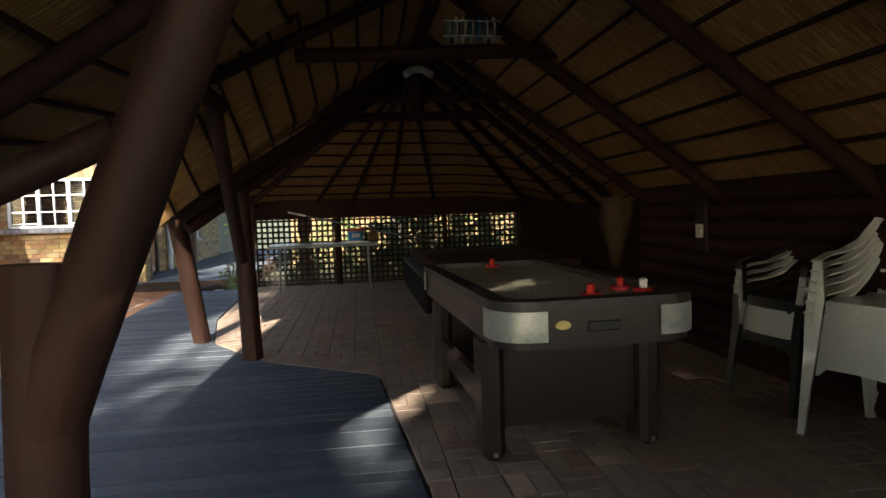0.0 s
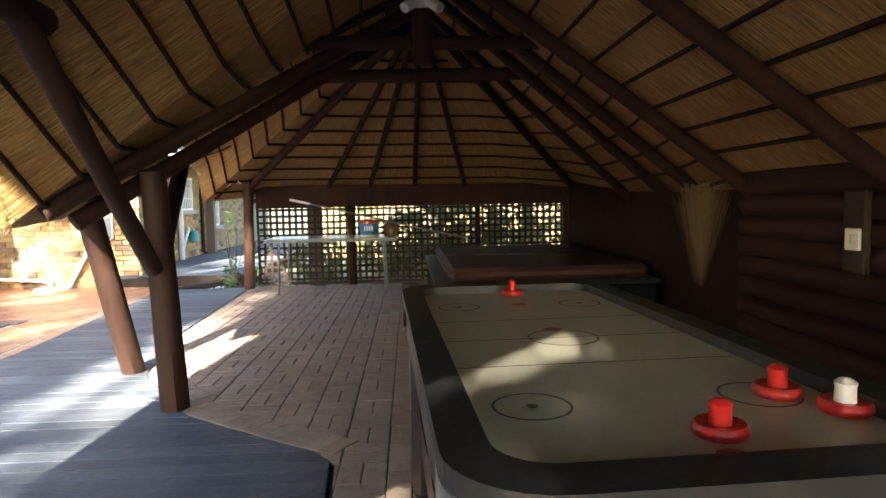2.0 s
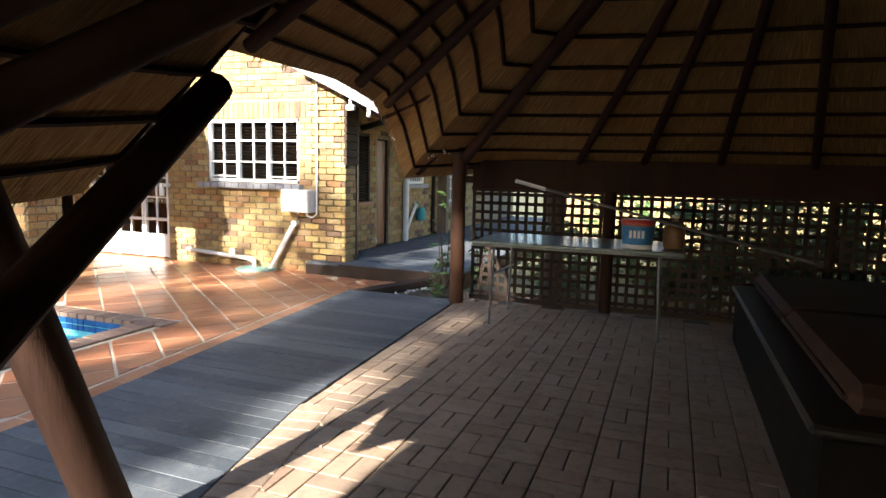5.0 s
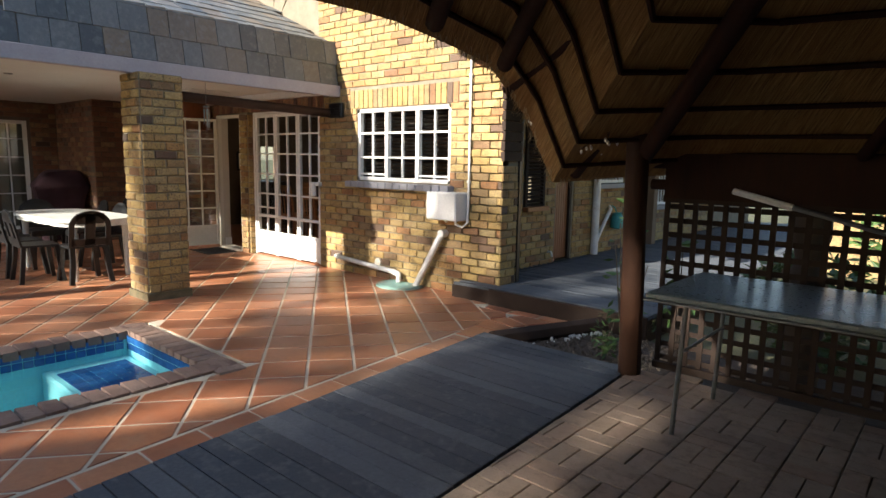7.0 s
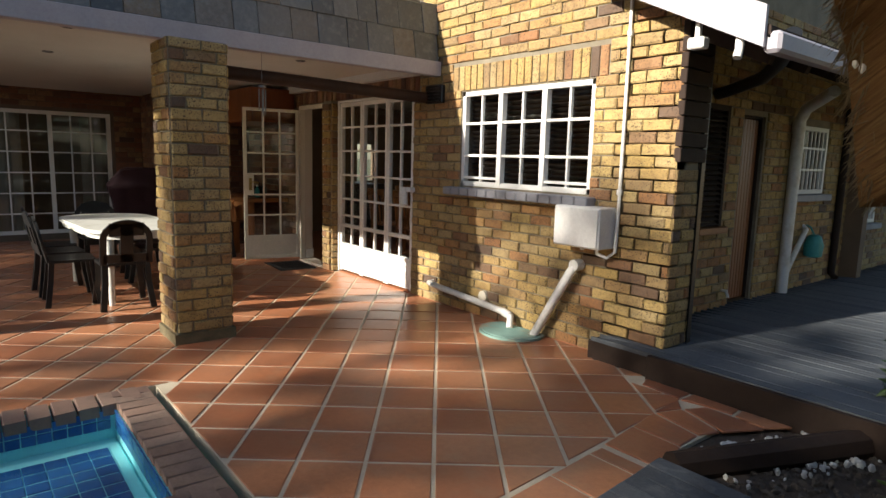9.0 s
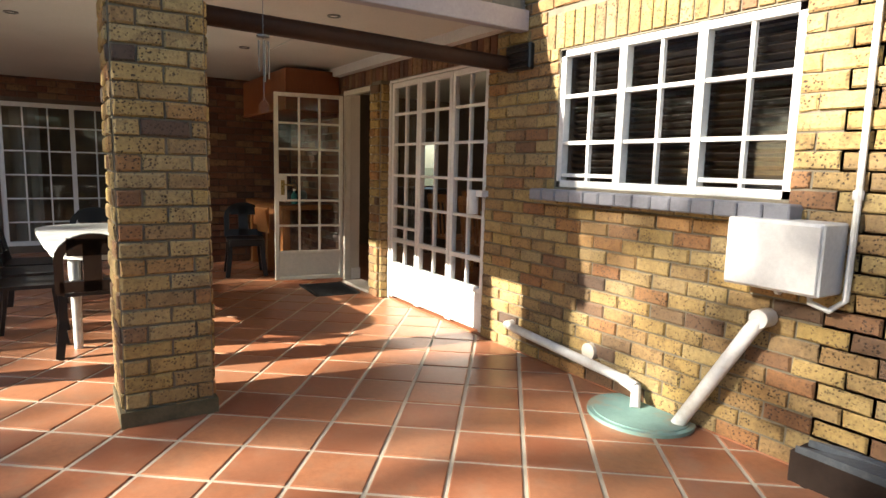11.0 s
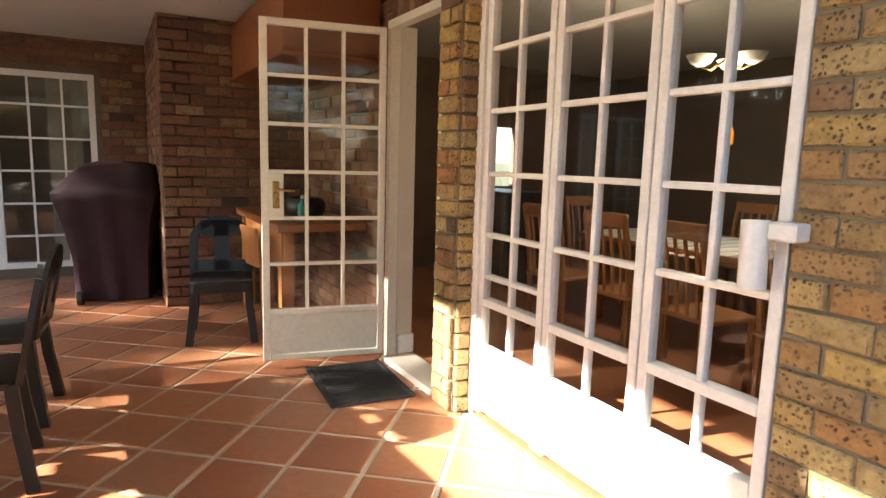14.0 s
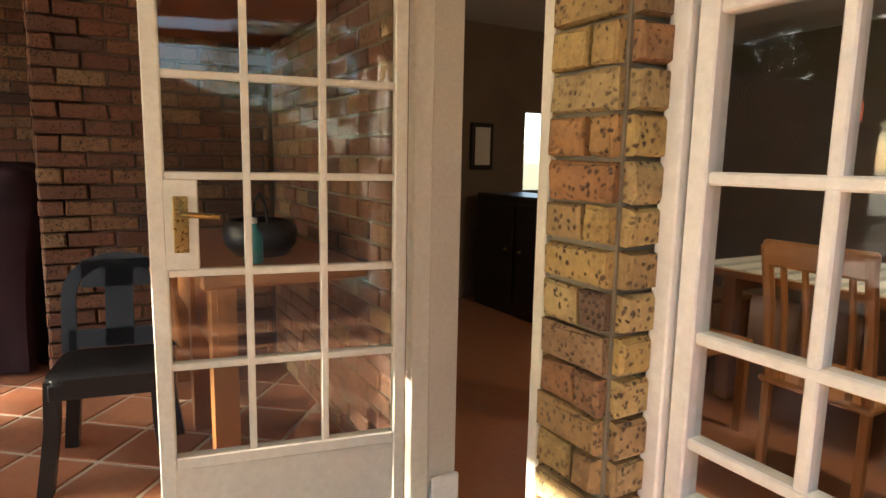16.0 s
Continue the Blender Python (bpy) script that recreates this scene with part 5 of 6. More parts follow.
def mallet(x, y, worn=False):
    m = thing("air_hockey_mallet", "red plastic air-hockey mallet on the playfield", "mallet", "mallets", at=pose(x, y, FL + 0.773))
    part("base", lathe([(0.046, 0), (0.05, 0.006), (0.05, 0.016), (0.044, 0.024), (0.02, 0.02)], seg=24), "red", m, smooth=True)
    part("knob", lathe([(0.02, 0.018), (0.019, 0.05), (0.021, 0.058), (0.012, 0.066), (0.002, 0.068)], seg=16), "white" if worn else "red", m, "white worn knob" if worn else "", smooth=True)


mallet(0.67, 3.38)
mallet(0.9, 3.58)
mallet(0.97, 3.47, True)
mallet(0.58, 5.06)

MAT["granite"] = surface("dark_spa_panel", (0.007, 0.006, 0.006), (0.015, 0.013, 0.012), 7, 0.8, 80, 0.15, spec=0.12)
MAT["vinyl"] = surface("brown_vinyl", (0.05, 0.025, 0.018), (0.075, 0.037, 0.026), 5, 0.7, 80, 0.2, spec=0.25)
spa = thing("spa_tub", "dark boxed spa tub with brown vinyl cover", "spa", at=pose(1.38, 9.4, FL))
part("skirt", box((-1.02, -1.62, 0.0), (1.0, 1.4, 0.42), chamfer=0.02), "granite", spa)
part("rim", box((-1.05, -1.65, 0.42), (1.03, 1.43, 0.46), chamfer=0.015), "rail_black", spa)
for y0, y1 in ((-1.5, -0.08), (-0.06, 1.36)):
    cv = part("cover_half", box((-0.9, y0, 0.46), (0.98, y1, 0.58), chamfer=0.04), "vinyl", spa, "folded brown vinyl spa cover half")
    part("piping", tube([(-0.91, y0 + 0.03, 0.52), (-0.91, y1 - 0.03, 0.52)], 0.012, 6), "vinyl", cv)

tt = thing("folding_table", "green metal-topped folding table on thin legs", "table", at=pose(-0.92, 10.8, FL))
part("tabletop", box((-0.86, -0.42, 0.71), (0.86, 0.42, 0.745), chamfer=0.008), "tin", tt)
part("edge", box((-0.87, -0.43, 0.7), (0.87, 0.43, 0.712), chamfer=0.004), "steel", tt)
for x in (-0.68, 0.68):
    for y in (-0.34, 0.32):
        part("leg", tube([(x, y, 0.7), (x * 1.04, y, 0.0)], 0.013), "steel", tt)
    part("brace", tube([(x, -0.34, 0.45), (x, 0.32, 0.45)], 0.008), "steel", tt)
MAT["blue"] = surface("blue_label", (0.02, 0.13, 0.34), (0.05, 0.24, 0.5), 10, 0.4, 40, 0.05)
bk = thing("paint_bucket", "white and blue plastic bucket with red lid on the table", "bucket", at=pose(-0.42, 10.58, FL + 0.745))
part("tub", lathe([(0.115, 0), (0.13, 0.2), (0.132, 0.21)], seg=24), "white", bk, smooth=True)
part("label", lathe([(0.1195, 0.035), (0.132, 0.185), (0.128, 0.186), (0.118, 0.034)], seg=24), "blue", bk, "blue printed label with white bars", smooth=True)
part("lid", lathe([(0.137, 0.205), (0.139, 0.225), (0.13, 0.232), (0.01, 0.232)], seg=24), "red", bk, smooth=True)
part("band", lathe([(0.1335, 0.185), (0.1345, 0.204), (0.131, 0.204)], seg=24), "line_red", bk)
for i in range(4):
    part("printed_bar", box((-0.06 + i * 0.032, -0.137, 0.09), (-0.04 + i * 0.032, -0.118, 0.15)), "white", bk)
jg = thing("plastic_jug", "brown plastic jug on the table beside the bucket", "jug", at=pose(-0.14, 10.72, FL + 0.745))
MAT["jug"] = surface("brown_jug", (0.14, 0.07, 0.03), (0.22, 0.12, 0.06), 8, 0.4, 50, 0.05)
part("body", lathe([(0.075, 0), (0.085, 0.02), (0.085, 0.15), (0.05, 0.2), (0.025, 0.22), (0.025, 0.25)], seg=18), "jug", jg, smooth=True)
part("cap", lathe([(0.03, 0.25), (0.03, 0.275)], seg=12), "white", jg)
pn = thing("pool_net_pole", "long pale aluminium pole resting on table and spa", "pole")
part("pole", tube([(-1.45, 10.62, 1.36), (0.9, 10.5, 0.8)], 0.012), "steel", pn)
part("grip", tube([(-1.47, 10.621, 1.365), (-1.2, 10.607, 1.3)], 0.016), "white", pn)


def add_strip(bm, rows):
    """Skin a run of equal cross-sections and close its ends."""
    rings = [[bm.verts.new(q) for q in r] for r in rows]
    n = len(rings[0])
    for p, q in zip(rings, rings[1:]):
        for k in range(n):
            bm.faces.new((p[k], p[(k + 1) % n], q[(k + 1) % n], q[k]))
    bm.faces.new(rings[0][::-1])
    bm.faces.new(rings[-1])


def back_y(x):
    return 0.24 - 0.9 * x * x


def slat_bm(z0, z1, half, lean=0.28, thick=0.012, n=8):
    """A curved horizontal slat of a chair back that leans with its height."""
    bm = bmesh.new()
    rows = []
    for k in range(n + 1):
        x = -half + 2 * half * k / n
        rows.append([(x, back_y(x) + lean * (z - 0.42) + t, z) for z, t in ((z0, 0), (z1, 0), (z1, thick), (z0, thick))])
    add_strip(bm, rows)
    return bm


def armchair(at, mat, label, group):
    """Stacking garden armchair: curved front skirt, flared legs, sweeping arms, slatted back."""
    c = thing("stacking_armchair", label, "chair", group, at=at)
    bm = bmesh.new()
    rim = rounded(0.235, 0.23, 0.09, 5)
    n = len(rim)
    lv = [[bm.verts.new((x * f, y * f, z)) for x, y in rim] for f, z in ((1.0, 0.4), (1.0, 0.42), (0.9, 0.425), (0.55, 0.408), (0.15, 0.402), (0.15, 0.392), (0.9, 0.402))]
    for p, q in zip(lv, lv[1:] + lv[:1]):
        for k in range(n):
            bm.faces.new((p[k], p[(k + 1) % n], q[(k + 1) % n], q[k]))
    bm.faces.new(lv[4])
    part("seat", bm, mat, c, smooth=True)
    bm = bmesh.new()
    path = [(-0.255, 0.1), (-0.258, -0.1), (-0.235, -0.21), (-0.16, -0.25), (0.0, -0.262), (0.16, -0.25), (0.235, -0.21), (0.258, -0.1), (0.255, 0.1)]
    drop = [0.35, 0.35, 0.3, 0.355, 0.365, 0.355, 0.3, 0.35, 0.35]
    add_strip(bm, [[(x, y, z), (x * 0.96, y * 0.96, 0.415), (x * 0.92, y * 0.92, 0.405), (x * 0.95, y * 0.95, z)] for (x, y), z in zip(path, drop)])
    part("front_skirt", bm, mat, c, smooth=True)
    for x in (-1, 1):
        bm = bmesh.new()
        add_strip(bm, [[(x * (u - w), v - 0.012, z), (x * (u + w), v - 0.012, z), (x * (u + w), v + 0.016, z + e), (x * (u - w), v + 0.016, z + e)]
                       for u, v, z, w, e in ((0.265, -0.225, 0.615, 0.026, 0.01), (0.278, -0.12, 0.64, 0.03, 0.012), (0.282, 0.0, 0.65, 0.03, 0.012), (0.272, 0.12, 0.68, 0.026, 0.03), (0.25, 0.21, 0.76, 0.02, 0.05), (0.232, 0.27, 0.85, 0.016, 0.06))])
        part("armrest", bm, mat, c, smooth=True)
        for y in (-1, 1):
            top = 0.62 if y < 0 else 0.42
            bm = bmesh.new()
            add_strip(bm, [[(x * (u - w), y * v, z), (x * (u + w * 0.6), y * v, z), (x * (u + w * 0.6), y * (v - d), z), (x * (u - w * 0.3), y * (v - d), z)]
                           for u, v, z, w, d in ((0.265, 0.285, 0.0, 0.022, 0.035), (0.262, 0.275, 0.1, 0.026, 0.04), (0.255, 0.255, 0.3, 0.036, 0.05), (0.252, 0.24, 0.42, 0.042, 0.05), (0.262, 0.23, top, 0.028, 0.04))])
            part("leg", bm, mat, c, smooth=False)
    for k in range(5):
        part("back_slat", slat_bm(0.47 + k * 0.062, 0.515 + k * 0.062, 0.19), mat, c, smooth=True)
    part("top_rail", slat_bm(0.79, 0.87, 0.235), mat, c, smooth=True)
    for x in (-0.205, 0.0, 0.205):
        bm = bmesh.new()
        w = 0.022 if x else 0.016
        add_strip(bm, [[(x - w, back_y(x) + 0.28 * (z - 0.42) - 0.003, z), (x + w, back_y(x) + 0.28 * (z - 0.42) - 0.003, z), (x + w, back_y(x) + 0.28 * (z - 0.42) + 0.016, z), (x - w, back_y(x) + 0.28 * (z - 0.42) + 0.016, z)] for z in (0.4, 0.6, 0.8)])
        part("back_upright", bm, mat, c)
    return c


WL, GL = "white plastic stacking armchair in a stack", "dark green plastic stacking armchair in a stack"
MAT["green_plastic"] = surface("dark_green_plastic", (0.012, 0.018, 0.016), (0.028, 0.036, 0.032), 5, 0.4, 60, 0.08)
wa = armchair(pose(2.15, 3.3, FL, 0, 0, -75), "white_plastic", WL, "white chair stack")
for k in range(1, 6):
    copy_thing(wa, pose(2.15 + 0.012 * k, 3.3 + 0.004 * k, FL + 0.052 * k, 0, 0, -75))
wb = armchair(pose(2.19, 3.98, FL, 0, 0, -86), "green_plastic", GL, "mixed chair stack")
for k in range(1, 4):
    c = copy_thing(wa, pose(2.19 + 0.01 * k, 3.98 + 0.003 * k, FL + 0.05 * k, 0, 0, -86))
    c["group"] = "mixed chair stack"
copy_thing(wb, pose(2.23, 3.99, FL + 0.2, 0, 0, -86))

sw = thing("wall_switch", "cream double light switch on a dark backing board", "switch")
part("backing", box((2.32, 5.17, 0.9), (2.36, 5.33, 1.32), chamfer=0.01), "lattice", sw)
pt2 = part("plate", box((2.305, 5.19, 1.02), (2.322, 5.29, 1.13), chamfer=0.004), "cream", sw)
for y in (5.215, 5.255):
    part("rocker", box((2.298, y - 0.012, 1.05), (2.308, y + 0.012, 1.1), chamfer=0.003), "cream", pt2)
dr = thing("dish_rack", "wire rack holding coloured plates on the tie beam", "dish rack", at=pose(0.45, 4.98, 2.47))
for z, r in ((0.01, 0.006), (0.11, 0.005)):
    part("wire", tube([(-0.2, -0.1, z), (0.2, -0.1, z), (0.2, 0.1, z), (-0.2, 0.1, z), (-0.2, -0.1, z)], r, 6), "steel", dr)
plate_mats = ("drain_green", "white", "plaster", "drain_green", "blue", "white", "plaster")
for k, pm in enumerate(plate_mats):
    pl = part("plate", tube([(-0.16 + k * 0.053, 0, 0.08), (-0.152 + k * 0.053, 0, 0.08)], 0.085, 18), pm, dr)
sl = thing("spot_lamp", "twin white spotlight on the king post", "lamp", at=pose(0.24, 6.62, 2.66))
part("bracket", box((-0.04, -0.03, -0.03), (0.04, 0.03, 0.03), chamfer=0.006), "white", sl)
for s in (-1, 1):
    part("head", tube([(s * 0.04, -0.02, 0), (s * 0.1, -0.08, -0.05), (s * 0.12, -0.1, -0.07)], 0.035, 12), "white", sl, smooth=True)
tb = thing("thatch_bundle", "hanging funnel-shaped bundle of loose thatch reed", "thatch")
verts, faces = [], []
random.seed(11)
for k in range(500):
    a, rr = random.uniform(0, 6.28), random.uniform(0.2, 1)
    top = Vector((2.2 + 0.2 * rr * math.cos(a), 6.6 + 0.22 * rr * math.sin(a), random.uniform(1.2, 1.4)))
    tip = Vector((2.2 + 0.05 * rr * math.cos(a), 6.6 + 0.06 * rr * math.sin(a), random.uniform(0.62, 0.85)))
    side = Vector((math.sin(a), -math.cos(a), 0)) * 0.004
    i = len(verts)
    verts += [top - side, top + side, tip]
    faces.append((i, i + 1, i + 2))
me = bpy.data.meshes.new("reeds")
me.from_pydata([tuple(v) for v in verts], [], faces)
me.materials.append(MAT["thatch_end"])
new("reeds", me).parent = tb
fy = thing("fairy_lights", "string of tiny clear fairy lights round the roof post", "string lights")
bm, bulbs = bmesh.new(), bmesh.new()
random.seed(3)
p0 = Vector((-2.5, 10.75, 1.55))
pts = [p0 + Vector((random.uniform(-0.12, 0.5), random.uniform(-0.35, 0.25), random.uniform(0.0, 0.45))) for _ in range(34)]
pts.sort(key=lambda q: q.x + 0.4 * math.sin(q.z * 20))
add_tube(bm, pts, 0.0025, 4)
for q in pts:
    for k in range(2):
        c = q + Vector((random.uniform(-.03, .03), random.uniform(-.03, .03), random.uniform(-.04, .02)))
        add_lathe(bulbs, [(0.002, -0.012), (0.008, -0.004), (0.008, 0.006), (0.003, 0.012)], c, 6)
part("wire", bm, "black", fy)
part("bulbs", bulbs, "glow", fy)

# ---- garden ----


def leaf_cloud(blobs, count, size, seed, squash=1.0):
    """Many small pointed leaves scattered through ellipsoids (x, y, z, rx, ry, rz)."""
    rnd = random.Random(seed)
    verts, faces = [], []
    total = sum(b[3] * b[4] * b[5] for b in blobs)
    for b in blobs:
        for _ in range(int(count * b[3] * b[4] * b[5] / total)):
            d = Vector((rnd.gauss(0, 1), rnd.gauss(0, 1), rnd.gauss(0, 1))).normalized() * rnd.uniform(0.25, 1.0) ** 0.4
            c = Vector((b[0] + d.x * b[3], b[1] + d.y * b[4], b[2] + d.z * b[5]))
            u = Vector((rnd.gauss(0, 1), rnd.gauss(0, 1), rnd.gauss(0, 0.6))).normalized() * size * rnd.uniform(0.6, 1.3)
            w = u.cross(Vector((rnd.gauss(0, 1), rnd.gauss(0, 1), rnd.gauss(0, 1)))).normalized() * u.length * 0.32
            n = u.cross(w).normalized() * u.length * 0.12
            i = len(verts)
            verts += [c - u, c + w - n, c + u, c - w - n]
            faces += [(i, i + 1, i + 2), (i, i + 2, i + 3)]
    me = bpy.data.meshes.new("leaves")
    me.from_pydata([tuple(v) for v in verts], [], faces)
    me.materials.append(MAT["leaf"])
    return me


def tree(x, y, h, spread, blobs, seed, count, size, label):
    t = thing("tree", label, "tree", "garden trees", at=None)
    rnd = random.Random(seed)
    trunk = log_bm((x, y, -0.1), (x + 0.2, y, h * 0.55), 0.22, 0.12, rings=9, wobble=0.2, bend=0.1)
    for k in range(7):
        b = blobs[k % len(blobs)]
        add_log(trunk, (x + 0.05 * k / 7, y, h * (0.3 + 0.035 * k)), (b[0], b[1], b[2]), 0.08, 0.025, seg=6, rings=4, bend=rnd.uniform(-0.3, 0.3))
    part("trunk", trunk, "bark", t, smooth=True)
    new("crown", leaf_cloud(blobs, count, size, seed)).parent = t


def bush(x, y, z, r, h, seed, count, size, label, name="shrub"):
    t = thing(name, label, "shrub", "garden shrubs")
    bm = bmesh.new()
    rnd = random.Random(seed)
    for k in range(5):
        add_log(bm, (x, y, z - 0.02), (x + rnd.uniform(-r, r) * 0.7, y + rnd.uniform(-r, r) * 0.7, z + h * rnd.uniform(0.5, 0.9)), 0.012, 0.004, seg=5, rings=3)
    part("stem", bm, "bark", t)
    new("leaves", leaf_cloud([(x, y, z + h * 0.55, r, r, h * 0.5), (x + r * 0.4, y - r * 0.3, z + h * 0.3, r * 0.7, r * 0.7, h * 0.3)], count, size, seed)).parent = t


LEAFY = "tall leafy garden tree with uneven open crown"
# four unseen south trees: crowns set to block the sun, gaps pass patches
tree(-10.4, -13.4, 12, 4, [(-9.8, -13.2, 11.6, 1.8, 1.6, 2.7), (-11.6, -13.6, 6.6, 2.6, 1.6, 2.8), (-7.9, -13.2, 9.4, 1.8, 1.6, 4.4), (-9.6, -13.4, 7.4, 2.4, 1.6, 3.0)], 21, 4600, 0.26, LEAFY)
tree(-15.8, -13.2, 11, 4, [(-16.2, -13.2, 10.6, 1.8, 1.6, 2.6), (-13.1, -13.4, 9.0, 1.9, 1.6, 2.25), (-14.0, -13.4, 6.0, 2.4, 1.6, 3.0), (-17.4, -13.2, 7.0, 2.4, 1.6, 4.2), (-14.75, -13.3, 12.1, 1.25, 1.2, 1.3)], 22, 9300, 0.26, LEAFY)
tree(-4.6, -13.6, 12, 4, [(-5.9, -13.4, 12.4, 2.0, 1.6, 1.6), (-5.2, -13.3, 6.4, 2.4, 1.7, 3.0), (-3.2, -13.6, 6.6, 1.9, 1.6, 2.1), (-3.4, -13.6, 12.4, 1.9, 1.6, 2.4), (-6.8, -13.3, 9.0, 1.2, 1.5, 2.4)], 23, 7000, 0.26, LEAFY)
tree(-0.4, -13.4, 11, 4, [(-0.6, -13.4, 9.6, 2.0, 1.7, 3.6), (-1.4, -13.2, 5.2, 2.6, 1.7, 2.6), (1.8, -13.2, 7.4, 2.2, 1.7, 4.2)], 26, 8000, 0.26, LEAFY)
tree(-20.0, 1.0, 8, 4, [(-20.0, 1.0, 6.0, 2.6, 2.6, 2.6), (-19.2, 3.0, 4.6, 2.2, 2.0, 2.0), (-21, -1, 5, 2, 2, 2)], 24, 5000, 0.19, LEAFY)
tree(-23.0, -4.5, 10, 4, [(-23.0, -4.5, 7.0, 3.2, 3.0, 3.4), (-21.0, -7.0, 5.0, 2.6, 2.6, 3.4), (-25.0, -1.5, 4.6, 2.6, 2.8, 3.6)], 31, 6500, 0.26, LEAFY)
tree(-26.5, 4.5, 9, 4, [(-26.5, 4.5, 6.0, 2.8, 3.0, 3.2), (-25.5, 8.0, 4.6, 2.4, 2.8, 3.2), (-24.5, 1.5, 3.2, 2.2, 2.4, 2.8)], 32, 6000, 0.26, LEAFY)
tree(-20.5, -11.5, 10, 4, [(-20.5, -11.5, 6.6, 2.8, 2.6, 3.6), (-21.5, -9.0, 3.6, 2.6, 2.4, 3.0)], 33, 5000, 0.26, LEAFY)
# unseen tree, added only to keep direct sun out of the lapa
tree(-0.8, -7.2, 7, 3, [(-0.25, -7.2, 5.3, 1.95, 1.2, 1.9), (0.8, -7.0, 4.2, 1.5, 1.1, 1.4)], 36, 8000, 0.14, "dense leafy tree added out of view to block sun from the shelter")
tree(10.5, 12.5, 7, 3, [(10.5, 12.5, 4.8, 2.6, 2.6, 2.6), (10.0, 9.5, 4.2, 2.0, 2.2, 2.2), (10.5, 15.5, 4.4, 2.0, 2.4, 2.4)], 27, 5000, 0.2, LEAFY)
tree(8.5, 20.5, 7, 3, [(8.5, 20.5, 4.6, 2.6, 2.4, 2.6), (6.0, 21.5, 4.2, 2.0, 2.2, 2.2)], 28, 4000, 0.2, LEAFY)
tree(0.5, 16.8, 6, 3, [(0.5, 16.8, 4.2, 2.0, 1.6, 1.6), (2.6, 16.4, 3.6, 1.8, 1.4, 1.3)], 25, 4000, 0.13, LEAFY)
for k, (x, y, r, h) in enumerate(((-1.5, 12.9, 0.5, 0.9), (-0.3, 13.2, 0.5, 0.8), (0.9, 13.0, 0.55, 1.3), (2.0, 13.3, 0.6, 1.1), (-0.9, 14.6, 0.6, 1.5), (1.6, 14.8, 0.7, 1.6))):
    bush(x, y, -0.06, r, h, 40 + k, 700, 0.07, "green leafy shrub growing behind the lattice")
for k, (x, y, h) in enumerate(((0.55, 12.3, 1.5), (1.2, 12.45, 1.8), (1.8, 12.3, 1.7), (2.4, 12.5, 1.8), (0.05, 12.7, 1.2))):
    bush(x, y, -0.06, 0.42, h, 80 + k, 1100, 0.075, "tall dense shrub pressed against the lattice")
bush(-2.7, 12.2, -0.03, 0.2, 1.2, 62, 44, 0.06, "broad-leaved garden plant beside the lattice post", "garden_plant")
bush(-2.7, 12.62, -0.03, 0.12, 0.22, 63, 90, 0.05, "low leafy plant in the bark bed", "garden_plant")
bush(-2.98, 13.0, -0.03, 0.13, 0.35, 64, 90, 0.05, "low leafy plant in the bark bed", "garden_plant")
bush(-2.62, 11.7, -0.03, 0.1, 0.4, 60, 60, 0.045, "small leafy plant beside the lattice post", "garden_plant")
bush(-2.3, 12.35, -0.03, 0.16, 1.0, 61, 26, 0.08, "broad-leaved plant beside the walkway", "garden_plant")
solid("garden_wall", box((-2.2, 17.9, -0.1), (7.0, 18.1, 1.9)), "brick_run", "sunlit yellow brick garden wall", "wall")
solid("planting_bed", box((-3.6, 11.405, -0.1), (3.0, 12.455, -0.03)), "soil", "dark soil planting bed with bark", "bed")
sleeper = thing("sleeper", "black timber sleeper edging the planting bed", "sleeper")
part("beam", log_bm((-3.5, 11.43, 0.0), (-3.02, 12.48, 0.02), 0.085, 0.085, seg=8), "lattice", sleeper)
totem = thing("carved_totem", "dark carved wooden garden post behind the lattice", "carving")
bm = lathe([(0.12, 0), (0.13, 0.2), (0.09, 0.3), (0.13, 0.45), (0.1, 0.6), (0.13, 0.8), (0.08, 0.92), (0.12, 1.1), (0.11, 1.3), (0.03, 1.38)], (-1.35, 12.0, -0.05), 12)
part("carving", bm, "bark", totem, smooth=True)
MAT["pebble"] = surface("white_pebble", (0.5, 0.49, 0.46), (0.75, 0.74, 0.7), 15, 0.7, 80, 0.2)
random.seed(8)
for nm, mat, cnt, lab in (("white_pebbles", "pebble", 150, "white pebbles strewn along the bed edge"), ("bark_chips", "bark", 700, "brown bark chips and gravel in the bed")):
    bm = bmesh.new()
    for k in range(cnt):
        if mat == "pebble":
            f = random.random()
            x, y = -3.5 + 0.35 * f + random.uniform(-0.13, 0.05) + (0.25 if random.random() < 0.35 else 0), 11.6 + 0.85 * f + random.uniform(-0.05, 0.05)
            z = -0.015
        else:
            x, y, z = random.uniform(-3.3, -2.2), random.uniform(11.4, 12.45), -0.028
        r = random.uniform(0.012, 0.03)
        m = pose(x, y, z, random.uniform(0, 90), random.uniform(0, 90), random.uniform(0, 90)) @ Matrix.Diagonal((r, r * 0.7, r * 0.55, 1))
        bmesh.ops.create_icosphere(bm, subdivisions=1, radius=1, matrix=m)
    solid(nm, bm, mat, lab, "stones", kind="stuff", smooth=True)

# ---- bricks, tiles, boards, slates ----


